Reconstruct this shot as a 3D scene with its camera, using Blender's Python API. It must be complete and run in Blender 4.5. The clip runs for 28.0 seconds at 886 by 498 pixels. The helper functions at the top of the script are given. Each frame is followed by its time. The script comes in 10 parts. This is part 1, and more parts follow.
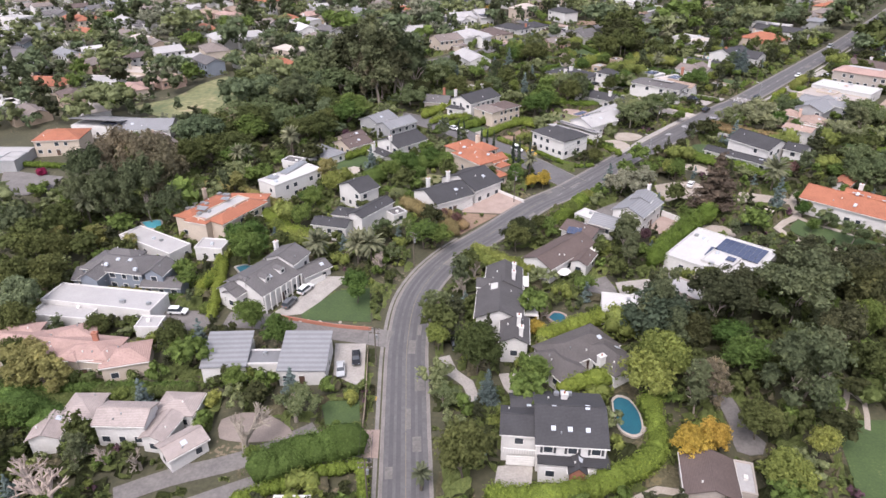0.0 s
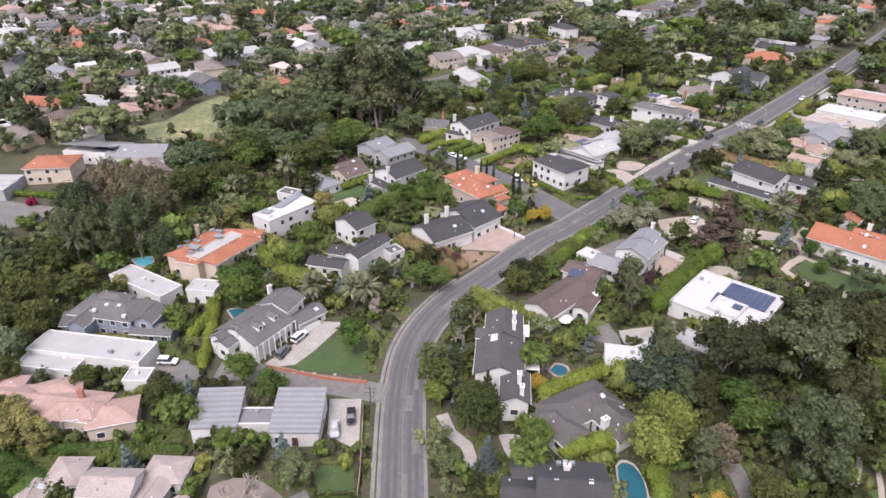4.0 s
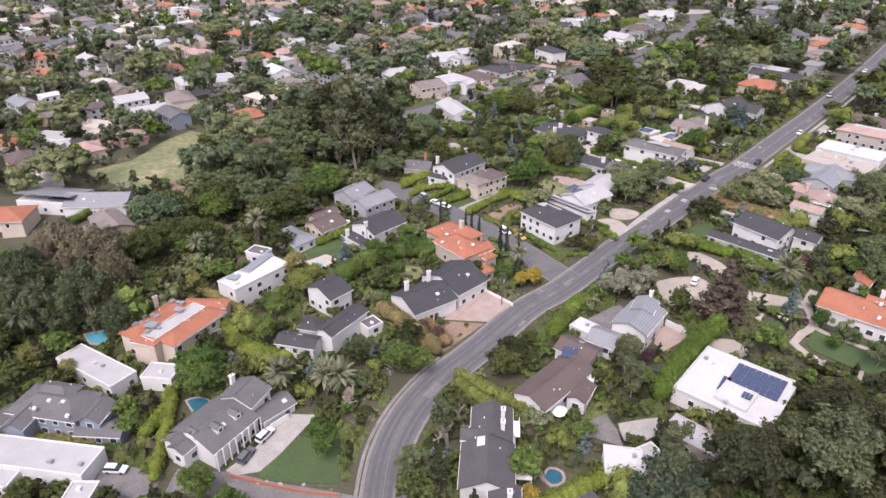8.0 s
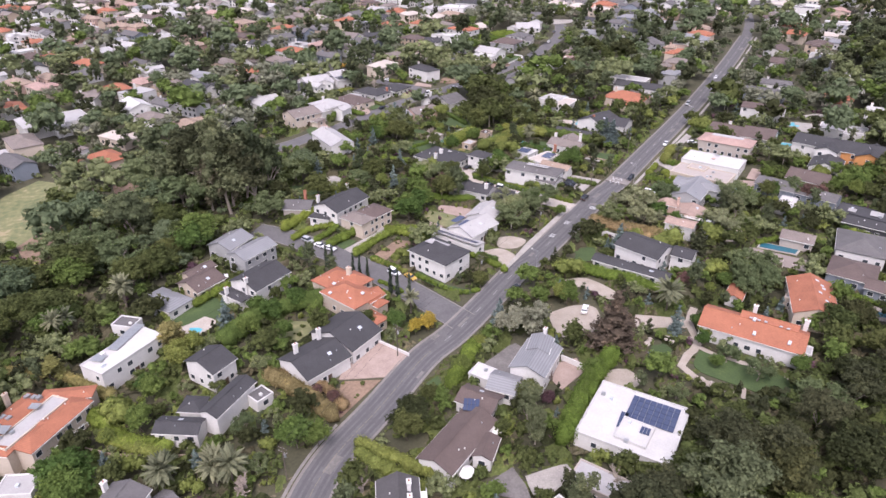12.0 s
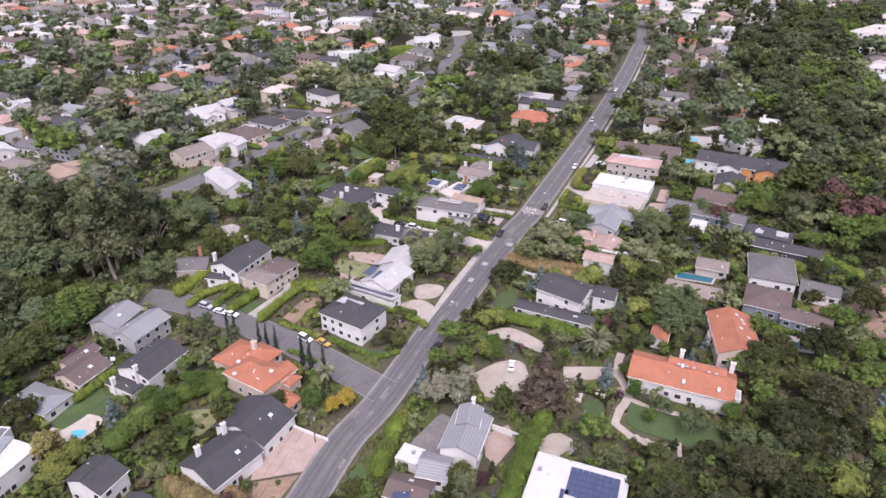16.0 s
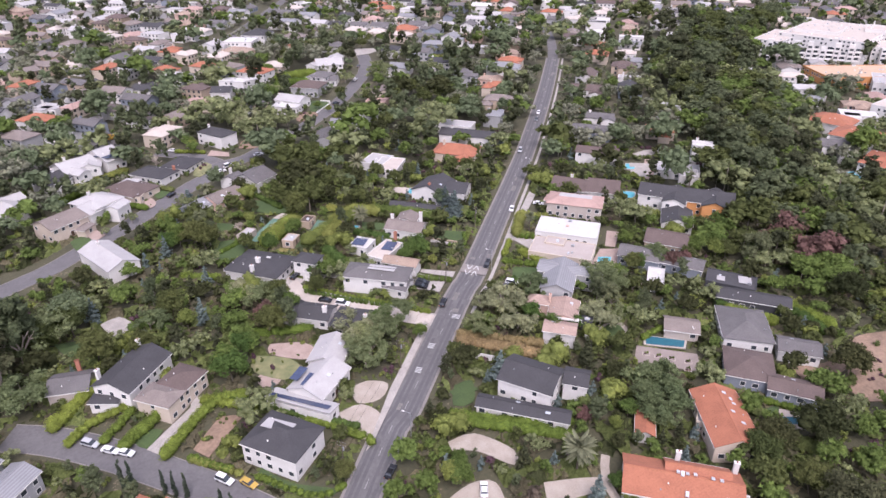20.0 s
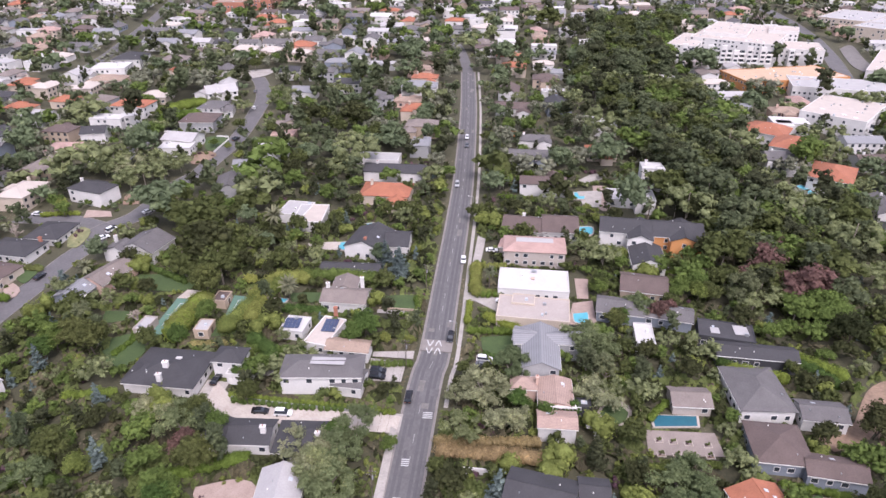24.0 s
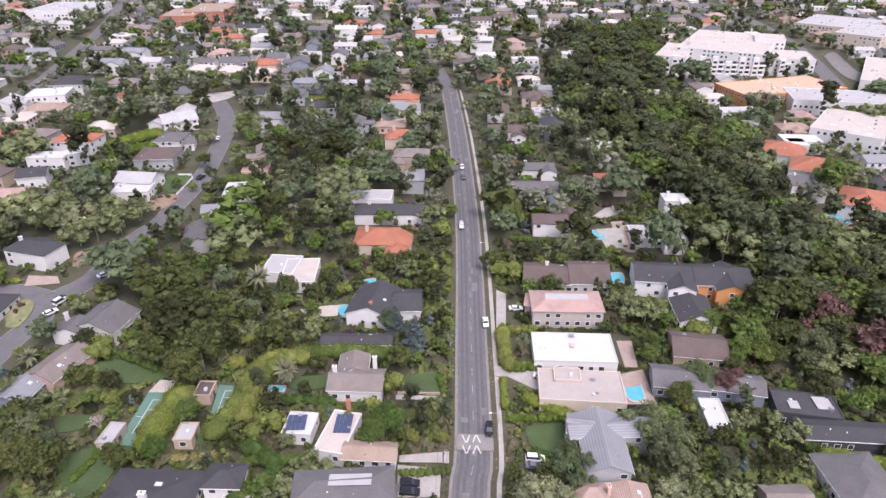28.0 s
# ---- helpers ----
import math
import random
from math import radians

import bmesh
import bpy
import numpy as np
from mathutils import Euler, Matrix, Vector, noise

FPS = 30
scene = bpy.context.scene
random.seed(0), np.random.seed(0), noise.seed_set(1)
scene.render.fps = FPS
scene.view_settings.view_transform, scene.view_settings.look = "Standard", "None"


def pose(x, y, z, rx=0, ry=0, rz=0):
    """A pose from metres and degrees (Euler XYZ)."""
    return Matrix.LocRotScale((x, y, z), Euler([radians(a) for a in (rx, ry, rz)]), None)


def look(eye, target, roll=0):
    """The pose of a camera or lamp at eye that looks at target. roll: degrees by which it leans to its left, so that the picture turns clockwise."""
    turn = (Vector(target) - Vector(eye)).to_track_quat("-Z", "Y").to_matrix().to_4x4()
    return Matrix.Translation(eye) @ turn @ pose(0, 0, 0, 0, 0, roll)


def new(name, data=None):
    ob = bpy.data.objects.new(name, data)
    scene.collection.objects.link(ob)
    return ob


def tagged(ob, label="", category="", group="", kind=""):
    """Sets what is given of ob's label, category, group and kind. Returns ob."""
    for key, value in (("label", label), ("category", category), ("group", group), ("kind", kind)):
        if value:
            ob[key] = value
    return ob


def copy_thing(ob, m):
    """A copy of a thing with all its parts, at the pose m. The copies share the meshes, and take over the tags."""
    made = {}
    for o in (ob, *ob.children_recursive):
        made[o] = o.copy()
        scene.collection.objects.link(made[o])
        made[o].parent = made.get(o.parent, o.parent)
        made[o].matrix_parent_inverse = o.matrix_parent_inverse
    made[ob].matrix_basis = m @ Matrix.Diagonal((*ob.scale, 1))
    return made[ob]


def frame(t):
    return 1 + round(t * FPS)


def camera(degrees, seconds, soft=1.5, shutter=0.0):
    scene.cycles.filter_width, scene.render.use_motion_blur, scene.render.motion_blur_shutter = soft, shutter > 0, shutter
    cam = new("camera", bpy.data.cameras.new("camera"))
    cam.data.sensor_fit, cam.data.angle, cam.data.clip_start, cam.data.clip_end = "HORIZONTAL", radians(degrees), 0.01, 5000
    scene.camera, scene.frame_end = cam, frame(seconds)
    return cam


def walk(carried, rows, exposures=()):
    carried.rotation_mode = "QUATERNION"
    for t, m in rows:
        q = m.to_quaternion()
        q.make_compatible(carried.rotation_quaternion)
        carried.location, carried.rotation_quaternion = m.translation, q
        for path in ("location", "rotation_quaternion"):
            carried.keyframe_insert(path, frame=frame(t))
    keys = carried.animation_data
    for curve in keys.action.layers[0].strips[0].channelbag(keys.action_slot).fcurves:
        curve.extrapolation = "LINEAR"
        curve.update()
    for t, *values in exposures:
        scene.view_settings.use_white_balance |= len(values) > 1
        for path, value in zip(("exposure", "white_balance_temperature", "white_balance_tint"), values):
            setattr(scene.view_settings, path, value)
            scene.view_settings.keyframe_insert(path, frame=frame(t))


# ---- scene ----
import collections

cam = camera(67.8, 28.0)
METRES, EYE, TILT, LEAN, TURN = 212.0, 81.0, -28.0, 0.0, 0.0
SKY, SUN, EXPOSURE = 0.15, 1.15, 1.04
ROWS = [
    (0.0, 0.0, 0.0, 0.0, -0.0, 0.0, 0.0),
    (0.5, -0.0001, -0.0021, 0.004, -0.02, 0.01, -0.02),
    (1.0, -0.0003, -0.0036, 0.0084, -0.04, -0.06, -0.06),
    (1.5, -0.0004, -0.0033, 0.014, -0.05, -0.08, -0.08),
    (2.0, -0.0005, -0.001, 0.0206, -0.07, -0.06, -0.1),
    (2.5, -0.0003, 0.003, 0.0279, -0.08, -0.05, -0.11),
    (3.0, -0.0001, 0.0085, 0.0361, -0.09, -0.04, -0.12),
    (3.5, 0.0001, 0.0151, 0.0448, -0.1, -0.02, -0.13),
    (5.5, 0.0023, 0.0483, 0.0866, -0.21, -0.01, -0.08),
    (6.0, 0.0032, 0.0575, 0.0981, -0.32, 0.0, -0.03),
    (6.5, 0.0041, 0.0671, 0.1097, -0.47, 0.03, 0.04),
    (7.0, 0.0052, 0.0766, 0.1213, -0.62, 0.04, 0.12),
    (7.5, 0.0068, 0.0861, 0.1327, -0.83, 0.06, 0.23),
    (8.0, 0.0084, 0.0954, 0.1441, -1.2, 0.08, 0.43),
    (8.5, 0.0104, 0.1044, 0.1554, -1.54, 0.1, 0.62),
    (9.0, 0.0124, 0.1133, 0.1664, -2.18, 0.11, 0.97),
    (9.5, 0.0152, 0.1218, 0.1767, -3.73, 0.15, 1.79),
    (10.0, 0.0163, 0.1258, 0.1848, -5.2, 0.12, 2.6),
    (10.5, 0.0172, 0.1255, 0.1899, -6.66, 0.07, 3.4),
    (11.0, 0.0175, 0.1242, 0.195, -8.16, -0.03, 4.2),
    (11.5, 0.018, 0.1243, 0.2002, -9.59, -0.17, 4.96),
    (12.0, 0.0189, 0.1259, 0.2062, -10.6, -0.27, 5.48),
    (12.5, 0.0206, 0.1278, 0.2137, -11.25, -0.37, 5.81),
    (14.5, 0.0301, 0.15, 0.2509, -15.35, -1.02, 7.91),
    (15.0, 0.0335, 0.1612, 0.2629, -16.49, -1.22, 8.49),
    (15.5, 0.0379, 0.1736, 0.2767, -17.54, -1.42, 9.01),
    (16.0, 0.0421, 0.1882, 0.2908, -18.33, -1.55, 9.39),
    (16.5, 0.0475, 0.2041, 0.3061, -18.88, -1.66, 9.68),
    (17.0, 0.0515, 0.2209, 0.3229, -19.23, -1.73, 9.85),
    (17.5, 0.0552, 0.2393, 0.3393, -19.93, -1.89, 10.17),
    (18.0, 0.0596, 0.2591, 0.3545, -21.79, -2.26, 11.12),
    (18.5, 0.0644, 0.2804, 0.3687, -23.03, -2.51, 11.7),
    (19.0, 0.0681, 0.3022, 0.3836, -23.97, -2.74, 12.14),
    (19.5, 0.0731, 0.3247, 0.3977, -25.01, -2.99, 12.64),
    (20.0, 0.0787, 0.3478, 0.4114, -26.69, -3.38, 13.46),
    (20.5, 0.0842, 0.3714, 0.4251, -28.77, -3.88, 14.41),
    (21.0, 0.0893, 0.3953, 0.4386, -29.49, -4.05, 14.7),
    (21.5, 0.0952, 0.4192, 0.4527, -30.18, -4.26, 15.0),
    (23.5, 0.1197, 0.517, 0.5061, -34.08, -5.24, 16.67),
    (24.0, 0.1258, 0.5419, 0.5196, -36.13, -5.81, 17.53),
    (24.5, 0.1329, 0.5665, 0.5336, -37.24, -6.15, 17.95),
    (25.0, 0.1396, 0.5913, 0.5473, -38.94, -6.68, 18.62),
    (25.5, 0.1469, 0.6158, 0.5607, -40.35, -7.09, 19.15),
    (26.0, 0.1533, 0.6411, 0.5739, -40.78, -7.2, 19.25),
    (26.5, 0.1592, 0.6659, 0.588, -40.72, -7.11, 19.22),
    (27.0, 0.1634, 0.6888, 0.6011, -40.66, -7.03, 19.25),
    (27.5, 0.1683, 0.7067, 0.6104, -40.61, -6.99, 19.28),
    (28.0, 0.1732, 0.7182, 0.6171, -40.6, -6.99, 19.28),
]
walk(cam, [(t, pose(0, 0, EYE, TILT, LEAN, TURN) @ pose(METRES * x, METRES * y, METRES * z, 90 + pitch, roll, yaw)) for t, x, y, z, yaw, pitch, roll in ROWS], [(0, EXPOSURE, 6380, 18), (10, EXPOSURE, 6300, 23), (20, EXPOSURE, 6180, 26), (28, EXPOSURE, 6200, 24)])

# ---- light ----
world = bpy.data.worlds.new("sky")
scene.world = world
world.use_nodes = True
wn, wl = world.node_tree.nodes, world.node_tree.links
sky = wn.new("ShaderNodeTexSky")
sky.sky_type, sky.sun_disc = "NISHITA", False
sky.sun_elevation, sky.sun_rotation = radians(55), radians(200)
sky.air_density, sky.dust_density = 1.0, 3.0
pale = wn.new("ShaderNodeHueSaturation")
pale.inputs["Saturation"].default_value = 0.45
wl.new(sky.outputs[0], pale.inputs["Color"])
wl.new(pale.outputs[0], wn["Background"].inputs[0])
wn["Background"].inputs[1].default_value = SKY
sun = new("sun", bpy.data.lights.new("sun", "SUN"))
sun.data.energy, sun.data.angle, sun.data.color = SUN, radians(25), (1.0, 0.97, 0.94)
sun.matrix_world = look((0, 0, 300), (0 + 300 * math.sin(radians(20)) * 0.6, 300 * math.cos(radians(20)) * 0.6, 0))

# ---- the lie of the land: an even slope that rises to the north-east ----


def G(x, y):
    return -7.7 + 0.0298 * (x + 15) + 0.0507 * (y - 124)


# ---- materials ----
MAT = {}


def material(name, base, other=None, scale=1.0, rough=0.85, metal=0.0, grain=8.0, bump=0.3, obj=0.0, island=0.0, coat=0.0, bands=0.0, spots=None, spot_at=0.62):
    """base and other are mixed by a coarse and a fine noise in metres; obj and island vary the value per object and per piece."""
    m = bpy.data.materials.new(name)
    m.use_nodes = True
    n, l = m.node_tree.nodes, m.node_tree.links
    b = n["Principled BSDF"]
    b.inputs["Roughness"].default_value, b.inputs["Metallic"].default_value = rough, metal
    co = n.new("ShaderNodeTexCoord")
    geo = n.new("ShaderNodeNewGeometry")
    big, fine = n.new("ShaderNodeTexNoise"), n.new("ShaderNodeTexNoise")
    for t, s, d in ((big, scale, 4), (fine, scale * grain, 3)):
        t.inputs["Scale"].default_value, t.inputs["Detail"].default_value = s, d
        l.new(geo.outputs["Position"], t.inputs["Vector"])
    add = n.new("ShaderNodeMath")
    add.operation = "MULTIPLY_ADD"
    add.inputs[1].default_value = 0.5
    l.new(fine.outputs[0], add.inputs[0])
    half = n.new("ShaderNodeMath")
    half.operation = "MULTIPLY"
    half.inputs[1].default_value = 0.5
    l.new(big.outputs[0], half.inputs[0])
    l.new(half.outputs[0], add.inputs[2])
    ramp = n.new("ShaderNodeValToRGB")
    ramp.color_ramp.elements[0].position, ramp.color_ramp.elements[1].position = 0.36, 0.64
    o = other or [c * 0.7 for c in base]
    ramp.color_ramp.elements[0].color, ramp.color_ramp.elements[1].color = (*o, 1), (*base, 1)
    if spots:
        e = ramp.color_ramp.elements.new(spot_at)
        e.color = (*base, 1)
        ramp.color_ramp.elements[2].color = (*spots, 1)
    l.new(add.outputs[0], ramp.inputs[0])
    out = ramp.outputs[0]
    value = None
    for amount, node, socket in ((obj, "ShaderNodeObjectInfo", "Random"), (island, "ShaderNodeNewGeometry", "Random Per Island")):
        if amount:
            info = n.new(node)
            mr = n.new("ShaderNodeMapRange")
            mr.inputs["To Min"].default_value, mr.inputs["To Max"].default_value = 1 - amount, 1 + amount
            l.new(info.outputs[socket], mr.inputs["Value"])
            hs = n.new("ShaderNodeHueSaturation")
            l.new(mr.outputs[0], hs.inputs["Value"])
            if node == "ShaderNodeObjectInfo":
                hue = n.new("ShaderNodeMapRange")
                hue.inputs["To Min"].default_value, hue.inputs["To Max"].default_value = 0.5 + 0.09 * amount, 0.5 - 0.09 * amount
                l.new(info.outputs[socket], hue.inputs["Value"])
                l.new(hue.outputs[0], hs.inputs["Hue"])
            l.new(out, hs.inputs["Color"])
            out = hs.outputs[0]
    if bands:
        wave = n.new("ShaderNodeTexWave")
        wave.bands_direction = "Z"
        wave.inputs["Scale"].default_value, wave.inputs["Distortion"].default_value = bands, 0.6
        l.new(geo.outputs["Position"], wave.inputs["Vector"])
        mx = n.new("ShaderNodeMix")
        mx.data_type, mx.blend_type = "RGBA", "MULTIPLY"
        mx.inputs["Factor"].default_value = 0.25
        l.new(out, mx.inputs["A"])
        l.new(wave.outputs["Color"], mx.inputs["B"])
        out = mx.outputs["Result"]
    l.new(out, b.inputs["Base Color"])
    if bump:
        bp = n.new("ShaderNodeBump")
        bp.inputs["Strength"].default_value, bp.inputs["Distance"].default_value = bump, 0.05
        l.new(fine.outputs[0], bp.inputs["Height"])
        l.new(bp.outputs[0], b.inputs["Normal"])
    MAT[name] = m
    return m


material("earth", (0.080, 0.075, 0.042), (0.048, 0.047, 0.026), 0.09, 0.95, grain=14, spots=(0.17, 0.135, 0.09))
material("asphalt", (0.135, 0.128, 0.13), (0.098, 0.093, 0.095), 0.22, 0.92, grain=6, bump=0.1)
material("asphalt_old", (0.19, 0.175, 0.165), (0.125, 0.115, 0.11), 0.35, 0.92, grain=5, bump=0.1)
material("concrete", (0.38, 0.35, 0.32), (0.26, 0.24, 0.22), 0.35, 0.9, bump=0.1)
material("pale_paving", (0.47, 0.42, 0.37), (0.36, 0.31, 0.27), 0.3, 0.9, bump=0.1)
material("pink_paving", (0.37, 0.285, 0.245), (0.27, 0.20, 0.17), 0.4, 0.9, bump=0.1)
material("gravel", (0.40, 0.35, 0.30), (0.27, 0.23, 0.19), 0.3, 0.95, grain=16)
material("dirt", (0.27, 0.185, 0.13), (0.16, 0.11, 0.078), 0.15, 0.95)
material("lawn", (0.062, 0.098, 0.03), (0.04, 0.066, 0.022), 0.2, 0.9, grain=12, spots=(0.088, 0.112, 0.04))
material("taupe_gravel", (0.27, 0.225, 0.20), (0.20, 0.165, 0.145), 0.3, 0.95, grain=12)
material("dry_grass", (0.19, 0.19, 0.09), (0.10, 0.12, 0.055), 0.06, 0.95, grain=7, spots=(0.30, 0.25, 0.15), spot_at=0.55)
material("court", (0.11, 0.20, 0.15), (0.09, 0.17, 0.13), 0.3, 0.8, bump=0.05)
material("white_line", (0.55, 0.55, 0.54), (0.36, 0.355, 0.35), 0.8, 0.8, bump=0)
material("road_line", (0.36, 0.35, 0.345), (0.25, 0.245, 0.24), 0.9, 0.85, bump=0)
material("yellow_line", (0.225, 0.19, 0.13), (0.165, 0.148, 0.125), 0.9, 0.85, bump=0)
material("tyre_track", (0.10, 0.096, 0.099), (0.082, 0.079, 0.082), 0.5, 0.9, grain=5, bump=0.1)
material("gutter", (0.24, 0.215, 0.20), (0.16, 0.145, 0.135), 0.4, 0.9, bump=0.1)
material("kerb", (0.25, 0.23, 0.21), (0.16, 0.148, 0.138), 0.5, 0.9)
for nm, c in (("white", (0.62, 0.60, 0.58)), ("cream", (0.52, 0.44, 0.36)), ("greyblue", (0.21, 0.235, 0.275)), ("grey", (0.34, 0.34, 0.34)), ("pink", (0.56, 0.39, 0.32)), ("tan", (0.42, 0.33, 0.25)), ("timber", (0.55, 0.25, 0.09)), ("brick", (0.36, 0.15, 0.10)), ("stone", (0.40, 0.35, 0.31)), ("charcoal", (0.05, 0.05, 0.055))):
    material("wall_" + nm, c, [v * 0.86 for v in c], 0.3, 0.85, bump=0.08)
for nm, c, k in (("navy", (0.058, 0.056, 0.06), 3.2), ("grey", (0.145, 0.135, 0.135), 3.2), ("brown", (0.135, 0.098, 0.088), 3.2), ("taupe", (0.235, 0.195, 0.175), 3.2), ("red", (0.40, 0.15, 0.085), 2.6), ("pinktile", (0.45, 0.30, 0.26), 2.6), ("steel", (0.25, 0.25, 0.26), 1.2), ("pale", (0.39, 0.375, 0.37), 0), ("white", (0.53, 0.515, 0.50), 0), ("beige", (0.47, 0.41, 0.365), 0), ("tan", (0.36, 0.265, 0.205), 3.2), ("ply", (0.50, 0.355, 0.245), 0), ("slate", (0.096, 0.089, 0.09), 3.2), ("umber", (0.118, 0.104, 0.10), 3.2), ("rose", (0.41, 0.345, 0.32), 2.6), ("tanpink", (0.40, 0.285, 0.235), 2.6), ("sand", (0.385, 0.335, 0.305), 0)):
    material("roof_" + nm, c, [v * (0.86 if nm == "steel" else 0.72 if k else 0.84) for v in c], 0.28, 0.55 if nm == "steel" else 0.85, bump=0.25, bands=k, grain=9)
material("trim", (0.72, 0.70, 0.67), (0.62, 0.60, 0.57), 1.0, 0.6, bump=0)
material("glass", (0.03, 0.036, 0.045), (0.05, 0.058, 0.068), 0.5, 0.08, bump=0)
material("solar", (0.045, 0.06, 0.115), (0.06, 0.075, 0.13), 0.8, 0.22, bump=0)
material("skylight", (0.55, 0.58, 0.62), (0.45, 0.48, 0.52), 0.8, 0.15, bump=0)
material("metal", (0.42, 0.43, 0.44), (0.32, 0.33, 0.34), 1.5, 0.45, 0.6, bump=0.05)
material("door", (0.12, 0.07, 0.05), (0.08, 0.05, 0.035), 1.5, 0.5, bump=0.05)
material("pool_tile", (0.10, 0.42, 0.50), (0.08, 0.34, 0.43), 0.5, 0.5, bump=0)
material("deep_pool", (0.02, 0.12, 0.16), (0.015, 0.09, 0.13), 0.5, 0.5, bump=0)
material("bark", (0.135, 0.11, 0.085), (0.08, 0.065, 0.05), 1.5, 0.95, obj=0.15)
material("pale_bark", (0.34, 0.29, 0.245), (0.22, 0.18, 0.15), 1.2, 0.9, obj=0.15)
material("rubber", (0.02, 0.02, 0.02), (0.03, 0.03, 0.03), 2, 0.8, bump=0)
material("tarp", (0.03, 0.06, 0.28), (0.04, 0.08, 0.35), 1, 0.5, bump=0.1)
material("yellow_paint", (0.75, 0.45, 0.03), (0.6, 0.36, 0.03), 1, 0.5, bump=0)
for nm, c in (("white", (0.75, 0.75, 0.75)), ("black", (0.015, 0.015, 0.018)), ("grey", (0.12, 0.125, 0.135)), ("silver", (0.42, 0.43, 0.44)), ("blue", (0.03, 0.05, 0.10)), ("yellow", (0.45, 0.30, 0.07))):
    material("paint_" + nm, c, [v * 0.9 for v in c], 1.0, 0.22, 0.0, bump=0)
# sage is a greyed green for the far mix, with haze put into its colour
LEAF = {"oak": (0.1, 0.116, 0.042), "euc": (0.122, 0.142, 0.076), "green": (0.108, 0.162, 0.045), "lime": (0.2, 0.232, 0.066), "olive": (0.165, 0.198, 0.095), "yellow": (0.467, 0.326, 0.071), "rust": (0.165, 0.1, 0.085), "willow": (0.27, 0.28, 0.158), "deep": (0.059, 0.066, 0.029), "cover": (0.125, 0.115, 0.070), "umber": (0.2, 0.17, 0.115), "tuft": (0.098, 0.122, 0.079), "cedar": (0.14, 0.178, 0.169), "hedge": (0.18, 0.24, 0.05), "ochre": (0.29, 0.23, 0.112), "grove": (0.08, 0.086, 0.046), "palm": (0.19, 0.2, 0.124), "cypress": (0.065, 0.083, 0.058), "shrub": (0.145, 0.172, 0.06), "orange": (0.42, 0.184, 0.061), "mauve": (0.13, 0.075, 0.090), "crimson": (0.28, 0.03, 0.068), "bamboo": (0.265, 0.25, 0.096), "blossom": (0.25, 0.255, 0.18), "redwood": (0.11, 0.09, 0.066), "sage": (0.158, 0.196, 0.108)}


def leaves(name, c):
    """Foliage: part of the light passes through; a coarse noise sets tree from tree."""
    m = material(name, c, [v * 0.7 for v in c], 0.15, 0.8, grain=11, bump=0, obj=0.22, island=0.24, spots=[c[0] * 1.4, c[1] * 1.33, c[2] * 1.2], spot_at=0.56)
    n, l = m.node_tree.nodes, m.node_tree.links
    b = n["Principled BSDF"]
    b.inputs["Specular IOR Level"].default_value = 0.06
    geo, tx, bp = n.new("ShaderNodeNewGeometry"), n.new("ShaderNodeTexNoise"), n.new("ShaderNodeBump")
    tx.inputs["Scale"].default_value, tx.inputs["Detail"].default_value = 2.2, 3
    bp.inputs["Strength"].default_value, bp.inputs["Distance"].default_value = 0.8, 0.5
    l.new(geo.outputs["Position"], tx.inputs["Vector"])
    l.new(tx.outputs[0], bp.inputs["Height"])
    l.new(bp.outputs[0], b.inputs["Normal"])
    tr, mix = n.new("ShaderNodeBsdfTranslucent"), n.new("ShaderNodeMixShader")
    l.new(b.inputs["Base Color"].links[0].from_socket, tr.inputs["Color"])
    mix.inputs[0].default_value = 0.3
    l.new(b.outputs[0], mix.inputs[1])
    l.new(tr.outputs[0], mix.inputs[2])
    l.new(mix.outputs[0], n["Material Output"].inputs["Surface"])


for nm, c in LEAF.items():
    leaves("leaf_" + nm, c)


# ---- making meshes ----
def mesh(name, verts, faces, mats, parent=None, label="", slots=None, smooth=False):
    me = bpy.data.meshes.new(name)
    me.from_pydata([tuple(v) for v in verts], [], faces)
    for m in ([mats] if isinstance(mats, str) else mats):
        me.materials.append(MAT[m])
    if slots:
        me.polygons.foreach_set("material_index", slots)
    if smooth:
        me.shade_smooth()
    me.update()
    ob = new(name, me)
    if parent:
        ob.parent = parent
    if label:
        tagged(ob, label)
    return ob


def thing(name, x, y, z, label, category, group="", kind=""):
    e = new(name)
    e.location = (x, y, z)
    return tagged(e, label, category, group, kind)


def box(x0, x1, y0, y1, z0, z1):
    v = [(x, y, z) for z in (z0, z1) for y in (y0, y1) for x in (x0, x1)]
    return v, [(0, 2, 3, 1), (4, 5, 7, 6), (0, 1, 5, 4), (2, 6, 7, 3), (0, 4, 6, 2), (1, 3, 7, 5)]


def join(*pieces):
    vs, fs = [], []
    for v, f in pieces:
        k = len(vs)
        vs += list(v)
        fs += [tuple(i + k for i in q) for q in f]
    return vs, fs


def turned(vf, x, y, a, z=0.0):
    c, s = math.cos(a), math.sin(a)
    return [(x + c * p[0] - s * p[1], y + s * p[0] + c * p[1], p[2] + z) for p in vf[0]], vf[1]


# ---- what is taken: a grid of metres for the planting ----
X0, Y0, NX, NY = -520, 30, 1500, 1250
taken = np.zeros((NX, NY), bool)
gx, gy = np.meshgrid(np.arange(NX) + X0 + 0.5, np.arange(NY) + Y0 + 0.5, indexing="ij")


